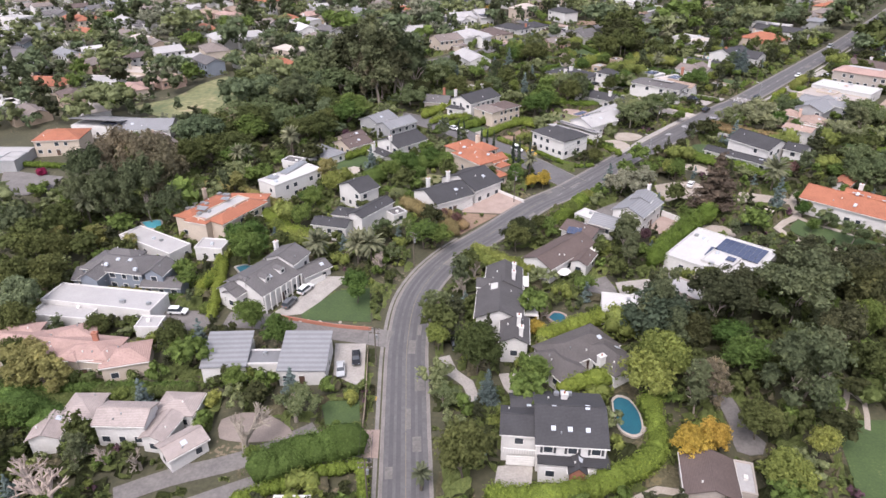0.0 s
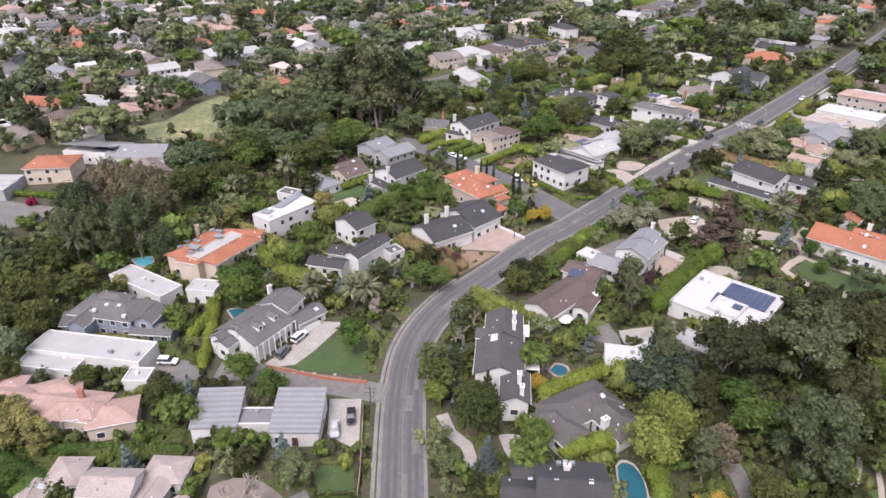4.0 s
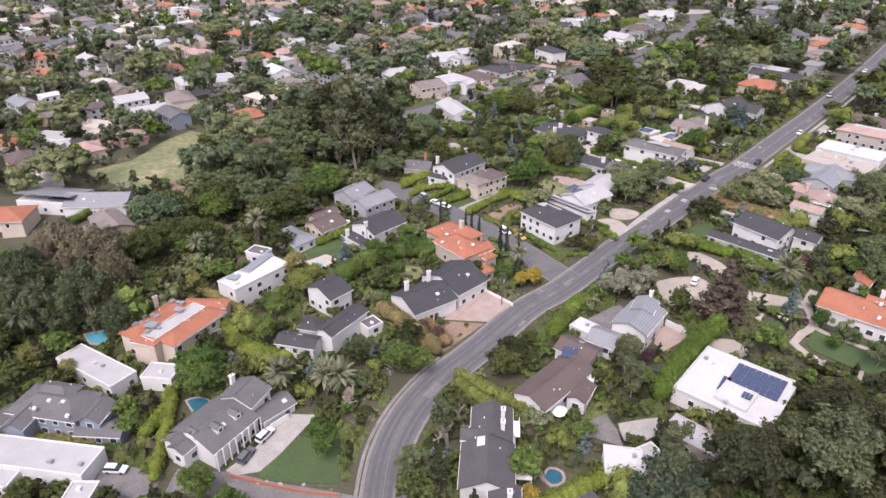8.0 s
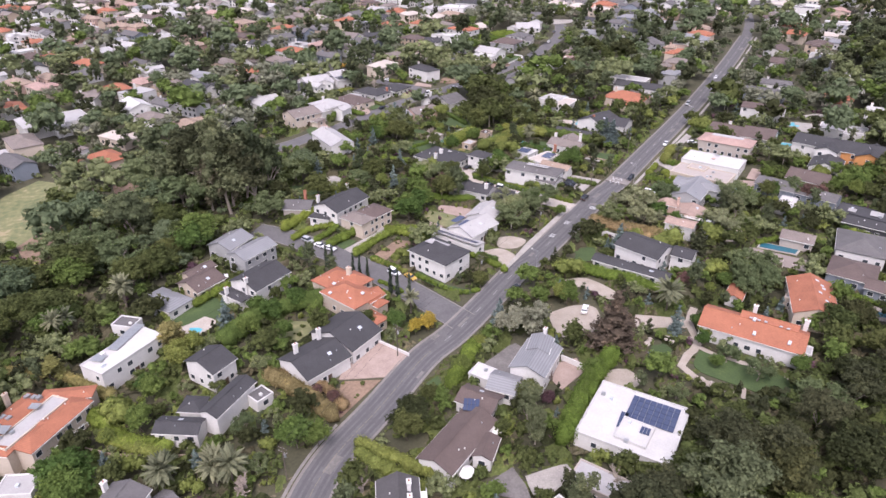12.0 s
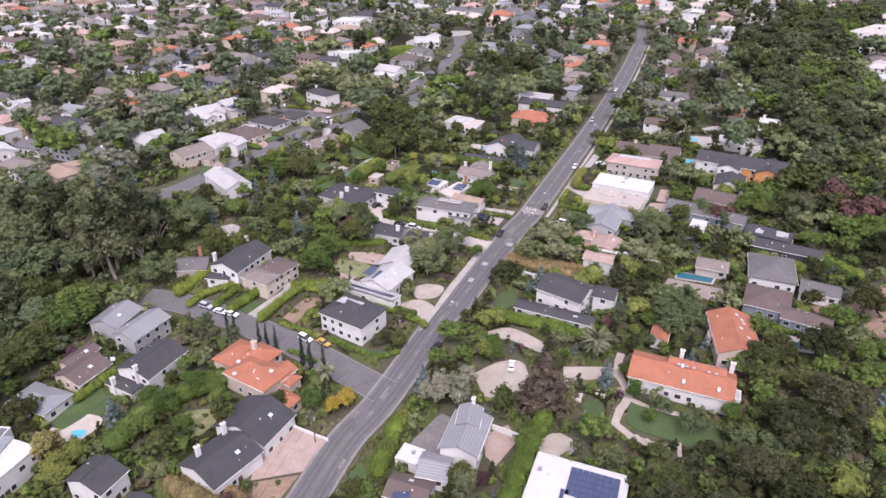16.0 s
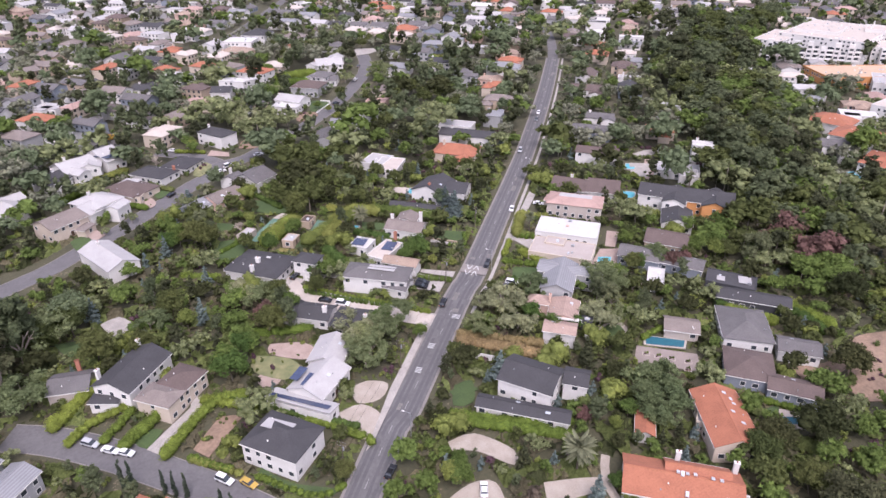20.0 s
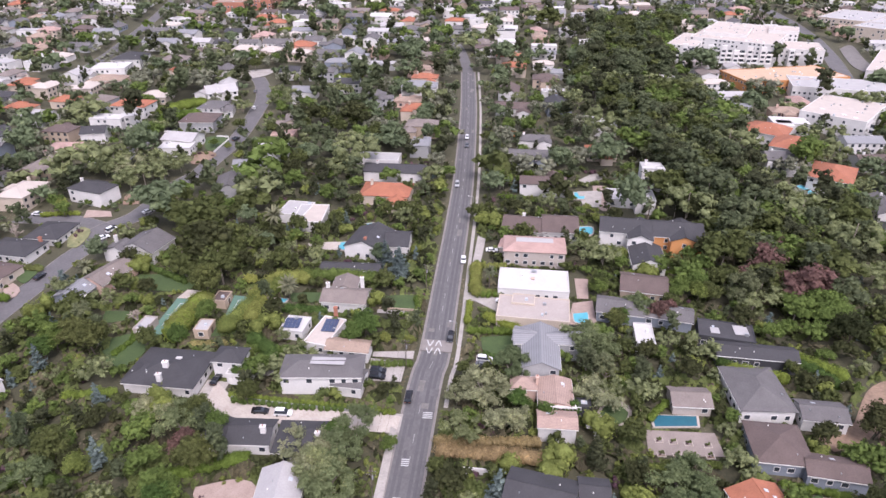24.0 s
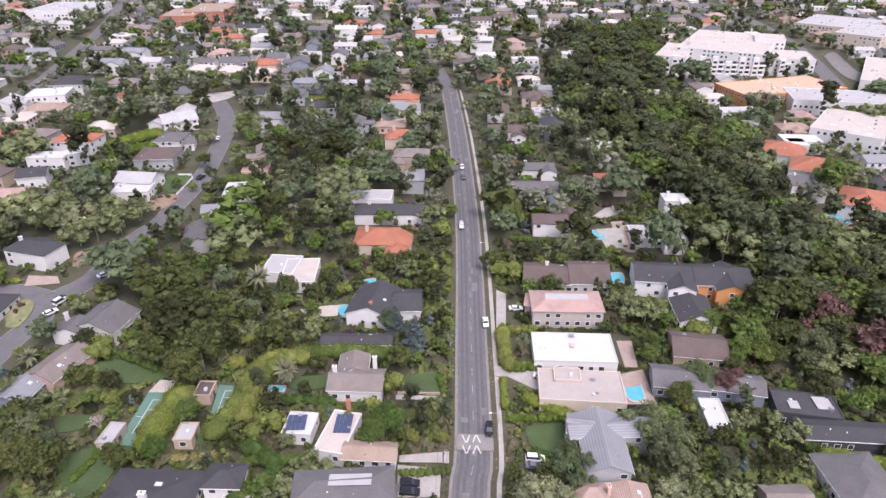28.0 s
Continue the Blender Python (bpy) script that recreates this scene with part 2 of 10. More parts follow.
def mark_rect(x, y, w, d, a, pad=1.0):
    r = math.hypot(w, d) / 2 + pad
    i0, i1, j0, j1 = int(max(0, x - r - X0)), int(max(0, x + r - X0 + 1)), int(max(0, y - r - Y0)), int(max(0, y + r - Y0 + 1))
    px, py = gx[i0:i1, j0:j1] - x, gy[i0:i1, j0:j1] - y
    c, s = math.cos(a), math.sin(a)
    taken[i0:i1, j0:j1] |= (abs(px * c + py * s) < w / 2 + pad) & (abs(py * c - px * s) < d / 2 + pad)


def inside(poly, px, py):
    hit = np.zeros(np.shape(px), bool)
    for (xa, ya), (xb, yb) in zip(poly, poly[1:] + poly[:1]):
        if ya != yb:
            hit ^= ((ya > py) != (yb > py)) & (px < (xb - xa) * (py - ya) / (yb - ya) + xa)
    return hit


def mark_poly(poly):
    xs, ys = [p[0] for p in poly], [p[1] for p in poly]
    i0, i1, j0, j1 = int(max(0, min(xs) - X0)), int(max(0, max(xs) - X0 + 1)), int(max(0, min(ys) - Y0)), int(max(0, max(ys) - Y0 + 1))
    taken[i0:i1, j0:j1] |= inside(poly, gx[i0:i1, j0:j1], gy[i0:i1, j0:j1])


def free(x, y, r):
    i, j = int(x - X0), int(y - Y0)
    k = max(1, int(r))
    return k <= i < NX - k and k <= j < NY - k and not taken[i - k:i + k + 1, j - k:j + k + 1].any()


# ---- ground ----
mesh("ground", [(x, y, G(x, y)) for x, y in ((-2500, -600), (3000, -600), (3000, 3500), (-2500, 3500))], [(0, 1, 2, 3)], "earth")
tagged(bpy.data.objects["ground"], "sloping brown-green earth between the gardens", "ground", kind="structure")


def smooth_line(points, step=3.0):
    out = []
    p = [points[0]] + list(points) + [points[-1]]
    for a, b, c, d in zip(p, p[1:], p[2:], p[3:]):
        k = max(1, int(math.dist(b, c) / step))
        for i in range(k):
            t = i / k
            out.append(tuple(0.5 * (2 * b[q] + (c[q] - a[q]) * t + (2 * a[q] - 5 * b[q] + 4 * c[q] - d[q]) * t * t + (3 * b[q] - a[q] - 3 * c[q] + d[q]) * t ** 3) for q in (0, 1)))
    return out + [tuple(points[-1])]


def sides(line, off):
    out = []
    for i, (x, y) in enumerate(line):
        (xa, ya), (xb, yb) = line[max(0, i - 1)], line[min(len(line) - 1, i + 1)]
        k = math.hypot(xb - xa, yb - ya) or 1
        out.append((x + off * (yb - ya) / k, y - off * (xb - xa) / k))
    return out


def ribbon(name, line, a, b, z, mat, parent=None, thick=0.0):
    """A strip between the offsets a and b to the right of a line."""
    l, r = sides(line, a), sides(line, b)
    v = [(x, y, G(x, y) + z) for x, y in l] + [(x, y, G(x, y) + z) for x, y in r]
    n = len(line)
    f = [(i, n + i, n + i + 1, i + 1) for i in range(n - 1)]
    if thick:
        v += [(x, y, q - thick) for x, y, q in v]
        m = 2 * n
        f += [(i, i + 1, m + i + 1, m + i) for i in range(n - 1)] + [(n + i + 1, n + i, m + n + i, m + n + i + 1) for i in range(n - 1)]
    return mesh(name, v, f, mat, parent)


def mark_line(line, half):
    for (xa, ya), (xb, yb) in zip(line, line[1:]):
        mark_rect((xa + xb) / 2, (ya + yb) / 2, math.dist((xa, ya), (xb, yb)) + 1, 2 * half, math.atan2(yb - ya, xb - xa), 0)


level = [0.03]


def road(name, label, width, points, mat="asphalt", kerbs=True, pad=1.0):
    line = smooth_line(points)
    level[0] += 0.006
    e = tagged(ribbon(name, line, -width / 2, width / 2, level[0], mat), label, "road", kind="structure")
    if kerbs:
        for s in (-1, 1):
            a, b = sorted((s * width / 2, s * (width / 2 + 0.22)))
            tagged(ribbon("kerb", line, a, b, level[0] + 0.12, "kerb", None, 0.3), "worn pale concrete kerb along the road", "kerb", kind="structure")
    mark_line(line, width / 2 + pad)
    return line


def area(name, mat, label, category, points, z=0.0, edge=None, take=True):
    """A paved or planted patch with its outline."""
    level[0] += 0.003
    pts = smooth_line(list(points) + [points[0]], 2.0)[:-1] if edge == "soft" else list(points)
    v = [(x, y, G(x, y) + level[0] + z) for x, y in pts]
    n = len(v)
    v += [(x, y, q - 0.15) for x, y, q in v]
    f = [tuple(range(n))] + [(i, n + i, n + (i + 1) % n, (i + 1) % n) for i in range(n)]
    ob = mesh(name, v, f, mat)
    if ob.data.polygons[0].normal.z < 0:
        ob.data.flip_normals()
    if take:
        mark_poly(pts)
    return tagged(ob, label, category, kind="structure")


# ---- houses ----
def solid(name, vf, mat, parent, label="", slots=None):
    return mesh(name, vf[0], vf[1], mat, parent, label, slots)


def gable(w, d, h, rise, over, t=0.22):
    a, b = w / 2 + over, d / 2 + over
    drop = rise * over / (d / 2)
    lo, hi = h - drop, h + rise
    top = [(-a, -b, lo + t), (a, -b, lo + t), (a, 0, hi + t), (-a, 0, hi + t), (-a, b, lo + t), (a, b, lo + t)]
    v = top + [(x, y, z - t) for x, y, z in top]
    return v, [(0, 1, 2, 3), (3, 2, 5, 4), (7, 6, 9, 8), (8, 9, 10, 11), (0, 6, 7, 1), (4, 5, 11, 10), (0, 3, 9, 6), (3, 4, 10, 9), (1, 7, 8, 2), (2, 8, 11, 5)]


def hip(w, d, h, rise, over, cut=1.0, t=0.22):
    """cut below 1 leaves a flat top."""
    a, b = w / 2 + over, d / 2 + over
    k = min(a, b) * cut
    lo, hi = h - rise * over / (min(w, d) / 2), h + rise * cut
    ta, tb = max(a - k, 0.02), max(b - k, 0.02)
    v = [(-a, -b, lo), (a, -b, lo), (a, b, lo), (-a, b, lo), (-a, -b, lo + t), (a, -b, lo + t), (a, b, lo + t), (-a, b, lo + t), (-ta, -tb, hi + t), (ta, -tb, hi + t), (ta, tb, hi + t), (-ta, tb, hi + t)]
    return v, [(3, 2, 1, 0), (0, 1, 5, 4), (1, 2, 6, 5), (2, 3, 7, 6), (3, 0, 4, 7), (4, 5, 9, 8), (5, 6, 10, 9), (6, 7, 11, 10), (7, 4, 8, 11), (8, 9, 10, 11)]


WINDOW = {}


def window_mesh(w, h):
    if (w, h) not in WINDOW:
        t, u = 0.11, 0.07
        rect = lambda k, y: [(-w / 2 - k, y, -k), (w / 2 + k, y, -k), (w / 2 + k, y, h + k), (-w / 2 - k, y, h + k)]
        v = rect(t, -0.04) + rect(t, u) + rect(0, u) + rect(0, 0.015)
        f = [(4 * r + i, 4 * r + (i + 1) % 4, 4 * r + 4 + (i + 1) % 4, 4 * r + 4 + i) for r in range(3) for i in range(4)] + [(12, 13, 14, 15)]
        ob = mesh("window", v, f, ["trim", "glass"], None, "", [0] * 12 + [1])
        WINDOW[(w, h)] = ob.data
        bpy.data.objects.remove(ob)
    return WINDOW[(w, h)]


rng = random.Random(7)


def windows(parent, x, y, a, w, d, h, near=True):
    for side in range(4):
        ln, off = (w, d / 2) if side % 2 == 0 else (d, w / 2)
        b = a + side * math.pi / 2 - math.pi / 2
        nx, ny = math.cos(b), math.sin(b)
        k = int((ln - 1.2) / (2.7 if near else 3.6))
        street = 0.55 * nx + 0.83 * ny < 0.25
        for storey in range(max(1, int(h / 2.7))):
            for i in range(k):
                if rng.random() < ((0.4 if street else 0.95) if near else (0.84 if street else 1.0)):
                    continue
                s = (i + 0.5) / k * ln - ln / 2
                o = new("window", window_mesh(1.2 if i % 2 else 1.5, 1.35))
                o.parent = parent
                o.location = (x + nx * off - ny * s, y + ny * off + nx * s, 0.9 + storey * 2.8)
                o.rotation_euler = (0, 0, b + math.pi / 2 + math.pi)


HOMES = []


def wing(e, x, y, w, d, ang, h, roof="gable", rise=0.0, wall="wall_white", cover="roof_grey", near=True, glaze=True):
    """One block of a house: walls, roof and windows; the ridge runs along w. Place and angle are relative to the house."""
    a = radians(ang)
    h += 0.012 * (len(e.children) % 9)
    rise = rise or d * 0.2
    body = box(-w / 2, w / 2, -d / 2, d / 2, -3.0, h)
    if roof == "gable":
        tip = [(-w / 2, 0, h + rise), (w / 2, 0, h + rise)]
        body = (body[0] + tip, body[1][:1] + body[1][2:] + [(4, 6, 8), (5, 9, 7), (4, 8, 9, 5), (6, 7, 9, 8)])
    part_of = lambda vf: turned(vf, x, y, a)
    solid("wall", part_of(body), wall, e)
    over = 0.45 if near else 0.35
    if roof == "gable":
        solid("roof", part_of(gable(w, d, h, rise, over)), cover, e)
        solid("ridge_cap", part_of(box(-w / 2 - over, w / 2 + over, -0.14, 0.14, h + rise + 0.17, h + rise + 0.30)), cover, e)
    elif roof == "hip":
        solid("roof", part_of(hip(w, d, h, rise, over)), cover, e)
    elif roof == "mansard":
        solid("roof", part_of(hip(w, d, h, rise, over, 0.72)), cover, e)
        k = min(w, d) * 0.72 / 2
        solid("flat_top", part_of(box(-w / 2 + k, w / 2 - k, -d / 2 + k, d / 2 - k, h + rise * 0.72 + 0.1, h + rise * 0.72 + 0.35)), "roof_pale", e)
    elif roof == "shed":
        b = gable(w, d, h, 0.001, 0.3)
        v = [(p[0], p[1], p[2] + (p[1] / d + 0.5) * rise) for p in b[0]]
        solid("roof", part_of((v, b[1])), cover, e)
    else:
        solid("roof", part_of(box(-w / 2 + 0.02, w / 2 - 0.02, -d / 2 + 0.02, d / 2 - 0.02, h - 0.1, h + 0.08)), cover, e)
        rim = join(box(-w / 2 - 0.1, w / 2 + 0.1, -d / 2 - 0.1, -d / 2 + 0.2, h - 0.3, h + 0.35), box(-w / 2 - 0.1, w / 2 + 0.1, d / 2 - 0.2, d / 2 + 0.1, h - 0.3, h + 0.35), box(-w / 2 - 0.1, -w / 2 + 0.2, -d / 2 + 0.2, d / 2 - 0.2, h - 0.3, h + 0.35), box(w / 2 - 0.2, w / 2 + 0.1, -d / 2 + 0.2, d / 2 - 0.2, h - 0.3, h + 0.35))
        solid("parapet", part_of(rim), wall if cover != "roof_white" else "roof_white", e)
    if roof in ("gable", "hip") and near:
        for q in (-1, 1):
            solid("gutter", part_of(box(-w / 2 - over, w / 2 + over, q * (d / 2 + over + 0.05) - 0.07, q * (d / 2 + over + 0.05) + 0.07, h - 0.28, h - 0.12)), "trim", e)
        for i in range(1 + int(w / 9)):
            s, q = (rng.random() - 0.5) * w * 0.7, (0.15 + rng.random() * 0.25) * d * rng.choice((-1, 1))
            z = h + rise * (1 - abs(q) / (d / 2))
            solid("vent_pipe", part_of(box(s - 0.12, s + 0.12, q - 0.12, q + 0.12, z, z + 0.55)), rng.choice(("metal", "trim")), e)
    if near and roof == "flat":
        for i in range(1 + int(w * d / 120)):
            p, q, k = (rng.random() - 0.5) * (w - 3), (rng.random() - 0.5) * (d - 2.5), rng.uniform(0.5, 1.2)
            solid("roof_unit", part_of(box(p - k / 2, p + k / 2, q - 0.4, q + 0.4, h + 0.05, h + 0.35 + k * 0.5)), rng.choice(("metal", "trim", "skylight")), e)
    if near and roof == "gable" and h < 5 and rng.random() < 0.6:
        p, q = (rng.random() - 0.5) * w * 0.6, -d * 0.25
        v = box(p - 0.55, p + 0.55, q - 0.45, q + 0.45, h + rise * 0.5 + 0.15, h + rise * 0.5 + 0.3)
        solid("skylight", part_of(([(a0, b0, c0 + (b0 - q) * rise / (d / 2)) for a0, b0, c0 in v[0]], v[1])), "skylight", e)
    if near and glaze and "door" not in [o.name.split(".")[0] for o in e.children]:
        front_door(e, x + math.sin(a) * (d / 2 + 0.05), y - math.cos(a) * (d / 2 + 0.05), ang)
    if near:
        HOMES.append((e.location.x + x, e.location.y + y, w, d, a))
    if glaze:
        windows(e, x, y, a, w, d, h, near)
    mark_rect(e.location.x + x, e.location.y + y, w, d, a, 0.2)


def house(label, x, y, z=0.0, group=""):
    return thing("house", x, y, G(x, y) + z, label, "house", group)


def chimney(e, x, y, top, ang=0, mat="wall_white", w=1.1):
    v = join(box(-w / 2, w / 2, -w * 0.35, w * 0.35, 0, top), box(-w / 2 - 0.12, w / 2 + 0.12, -w * 0.35 - 0.12, w * 0.35 + 0.12, top, top + 0.2))
    stack = solid("chimney", turned(v, x, y, radians(ang)), mat, e)
    solid("chimney_pot", limb((x, y, top + 0.2), (x, y, top + 0.6), 0.17, 0.14, 8), "wall_brick", stack)


def slab(e, name, x, y, w, d, ang, z, slope=0.0, mat="solar", t=0.12):
    """A flat piece laid on a roof: a solar panel, a skylight, a patch; slope is the rise across d."""
    b = box(-w / 2, w / 2, -d / 2, d / 2, -t, 0)
    v = [(p[0], p[1], p[2] + z + p[1] / d * slope) for p in b[0]]
    return solid(name, turned((v, b[1]), x, y, radians(ang)), mat, e)


def front_door(e, x, y, ang):
    v = join(box(-0.5, 0.5, -0.05, 0.05, 0, 2.1), box(-0.6, -0.5, -0.07, 0.07, 0, 2.2), box(0.5, 0.6, -0.07, 0.07, 0, 2.2))
    leaf = solid("door", turned(v, x, y, radians(ang)), "door", e)
    solid("door_handle", turned(box(0.34, 0.42, -0.12, -0.05, 0.95, 1.1), x, y, radians(ang)), "metal", leaf)


def dormer(e, x, y, z, face, w=1.7):
    """A small gabled window that stands out of a roof; face: the way it looks, in degrees."""
    a = radians(face + 90)
    body = box(-w / 2, w / 2, 0, 2.4, -0.4, 1.2)
    body = (body[0] + [(0, 0, 1.75), (0, 2.4, 1.75)], body[1][:1] + [(0, 1, 5, 8, 4), (3, 2, 6, 9, 7)] + body[1][4:] )
    solid("dormer", turned(body, x, y, a, z), "wall_white", e)
    v = gable(2.4, w, 1.2, 0.55, 0.15, 0.1)
    solid("dormer_roof", turned(([(q, p + 1.2, r) for p, q, r in v[0]], [f[::-1] for f in v[1]]), x, y, a, z), "roof_grey", e)
    o = new("window", window_mesh(0.9, 0.9))
    o.parent, o.location, o.rotation_euler = e, (x + 0.02 * math.cos(radians(face)), y + 0.02 * math.sin(radians(face)), z + 0.15), (0, 0, a + math.pi)


def skylights(e, x, y, w, d, ang, h, rise, n, side):
    """A row of skylights on one slope of a gabled roof."""
    for i in range(n):
        p, q = (i + 0.5) / n * w * 0.7 - w * 0.25, d * (0.14 if i % 2 else 0.27)
        z = h + rise * (1 - q / (d / 2)) + 0.24
        b = box(p - 0.4, p + 0.4, q - 0.5, q + 0.5, 0, 0.14)
        v = [(c0, b0 * side, z + c1 - (b0 - q) * rise / (d / 2)) for c0, b0, c1 in b[0]]
        solid("skylight", turned((v, b[1]), x, y, radians(ang)), "skylight", e)


def bays(e, x0, y0, x1, y1, n, h, out):
    """Balcony bays along the front of a block of flats: walls, slabs, rails and dark glass plates for the shaded recess
    behind.
    """
    a = math.atan2(y1 - y0, x1 - x0)
    ln = math.dist((x0, y0), (x1, y1))
    for i in range(n):
        s = (i + 0.5) / n * ln
        top = h - (0 if i % 3 else 2.9)
        at = lambda vf: turned(vf, x0, y0, a)
        w = ln / n
        if i % 2:
            solid("bay", at(box(s - w * 0.42, s + w * 0.42, -out, 0.2, -2, top + 0.6)), "wall_white", e)
            for k in range(int(top / 2.9)):
                solid("window_strip", at(box(s - w * 0.28, s + w * 0.28, -out - 0.06, -out, 0.9 + k * 2.9, 2.3 + k * 2.9)), "glass", e)
        else:
            for k in range(1, int(top / 2.9)):
                solid("balcony", at(box(s - w * 0.48, s + w * 0.48, -out, 0.1, k * 2.9 - 0.2, k * 2.9)), "wall_white", e)
                solid("balcony_rail", at(box(s - w * 0.48, s + w * 0.48, -out, -out + 0.08, k * 2.9, k * 2.9 + 1.0)), "trim", e)
                # a dark glass plate stands in for the shade of the recess
                solid("balcony_door", at(box(s - w * 0.3, s + w * 0.3, -0.12, -0.04, k * 2.9, k * 2.9 + 2.2)), "glass", e)


def umbrella(x, y):
    e = thing("patio_umbrella", x, y, G(x, y) + level[0], "open white patio umbrella on a terrace", "umbrella", "patio umbrellas")
    solid("pole", limb((0, 0, 0), (0, 0, 2.6), 0.03, 0.03), "metal", e)
    n = 8
    v = [(0, 0, 2.75)] + [(1.5 * math.cos(i * 0.7854), 1.5 * math.sin(i * 0.7854), 2.2) for i in range(n)] + [(1.5 * math.cos(i * 0.7854), 1.5 * math.sin(i * 0.7854), 2.05) for i in range(n)]
    solid("canopy", (v, [(0, 1 + i, 1 + (i + 1) % n) for i in range(n)] + [(1 + i, 9 + i, 9 + (i + 1) % n, 1 + (i + 1) % n) for i in range(n)]), "trim", e)
    solid("base", limb((0, 0, 0), (0, 0, 0.12), 0.3, 0.28, 8), "metal", e)


def boulder(x, y, r, seed):
    R = random.Random(seed)
    v = [(p[0] * r * R.uniform(0.7, 1.2), p[1] * r * R.uniform(0.7, 1.2), p[2] * r * 0.6 + r * 0.3) for p in BALL[0]]
    ob = mesh("boulder", v, [tuple(int(i) for i in f) for f in BALL[1]], "wall_stone")
    ob.location = (x, y, G(x, y))
    tagged(ob, "rough pale boulder at a garden edge", "boulder", "garden boulders")


def fence(points, h, mat="wall_tan", label="weathered wooden garden fence", gap=2.4):
    line = smooth_line(points, gap)
    x0, y0 = line[0]
    e = thing("fence", x0, y0, G(x0, y0), label, "fence", "garden fences")
    loc = lambda p, z: (p[0] - x0, p[1] - y0, G(*p) - G(x0, y0) + z)
    for p in line:
        solid("post", limb(loc(p, -0.3), loc(p, h + 0.1), 0.06, 0.06, 4), mat, e)
    for p, q in zip(line, line[1:]):
        a, b, c, d = loc(p, 0.1), loc(q, 0.1), loc(q, h), loc(p, h)
        n = Vector((-(b[1] - a[1]), b[0] - a[0], 0)).normalized() * 0.04
        v = [tuple(Vector(k) + n * s) for s in (-1, 1) for k in (a, b, c, d)]
        solid("panel", (v, [(0, 1, 2, 3), (7, 6, 5, 4), (3, 2, 6, 7), (0, 4, 5, 1), (0, 3, 7, 4), (1, 5, 6, 2)]), mat, e)


def road_sign(x, y, ang):
    e = thing("road_sign", x, y, G(x, y), "yellow diamond road sign on a post", "sign", "road signs")
    solid("post", limb((0, 0, -0.3), (0, 0, 2.6), 0.04, 0.04), "metal", e)
    v = [(0.55, -0.03, 2.4), (0, -0.03, 2.95), (-0.55, -0.03, 2.4), (0, -0.03, 1.85)]
    v += [(p[0], 0.03, p[2]) for p in v]
    solid("panel", turned((v, [(0, 1, 2, 3), (7, 6, 5, 4)] + [(i, 4 + i, 4 + (i + 1) % 4, (i + 1) % 4) for i in range(4)]), 0, 0, radians(ang)), "yellow_paint", e)


def columns(e, x0, y0, x1, y1, n, h):
    for i in range(n):
        t = i / (n - 1)
        x, y = x0 + (x1 - x0) * t, y0 + (y1 - y0) * t
        v = join(limb((x, y, -0.6), (x, y, h), 0.2, 0.17, 8))
        solid("column", v, "trim", e)


def railing(e, x0, y0, x1, y1, z, n):
    """A balcony rail: each baluster and the two rails."""
    for i in range(n):
        t = i / (n - 1)
        x, y = x0 + (x1 - x0) * t, y0 + (y1 - y0) * t
        solid("baluster", box(x - 0.05, x + 0.05, y - 0.05, y + 0.05, z, z + 1.0), "trim", e)
    solid("handrail", limb((x0, y0, z + 1.0), (x1, y1, z + 1.0), 0.07, 0.07), "trim", e)


def garage_door(e, x, y, face, w=4.6):
    a = radians(face + 90)
    v = join(box(-w / 2, w / 2, -0.04, 0.06, 0, 2.2), *[box(-w / 2, w / 2, -0.07, -0.04, 0.08 + i * 0.54, 0.52 + i * 0.54) for i in range(4)])
    solid("garage_door", turned(v, x, y, a), "trim", e)


def utility_pole(x, y, ang, h=10.5):
    e = thing("utility_pole", x, y, G(x, y), "weathered wooden utility pole beside the road", "pole", "utility poles")
    solid("pole", limb((0, 0, -0.5), (0, 0, h), 0.16, 0.11, 8), "bark", e)
    for z in (h - 0.6, h - 1.7):
        solid("crossarm", turned(box(-1.2, 1.2, -0.06, 0.06, z, z + 0.13), 0, 0, radians(ang)), "bark", e)
        for k in (-1.05, -0.4, 0.4, 1.05):
            solid("insulator", turned(box(k - 0.05, k + 0.05, -0.05, 0.05, z + 0.13, z + 0.3), 0, 0, radians(ang)), "metal", e)
    solid("transformer", limb((0.32, 0.1, h - 3.2), (0.32, 0.1, h - 2.2), 0.26, 0.26, 8), "metal", e)
    return e


def street_lamp(x, y, ang, h=8.0):
    e = thing("street_lamp", x, y, G(x, y), "slim grey street lamp with a curved arm", "lamp", "street lamps")
    a = radians(ang)
    solid("post", limb((0, 0, -0.3), (0, 0, h), 0.1, 0.06, 8), "metal", e)
    solid("arm", limb((0, 0, h), (1.8 * math.cos(a), 1.8 * math.sin(a), h + 0.3), 0.05, 0.04), "metal", e)
    solid("lamp_head", turned(box(1.6, 2.3, -0.14, 0.14, h + 0.2, h + 0.36), 0, 0, a), "trim", e)
    return e


# ---- cars ----
CARS = {}


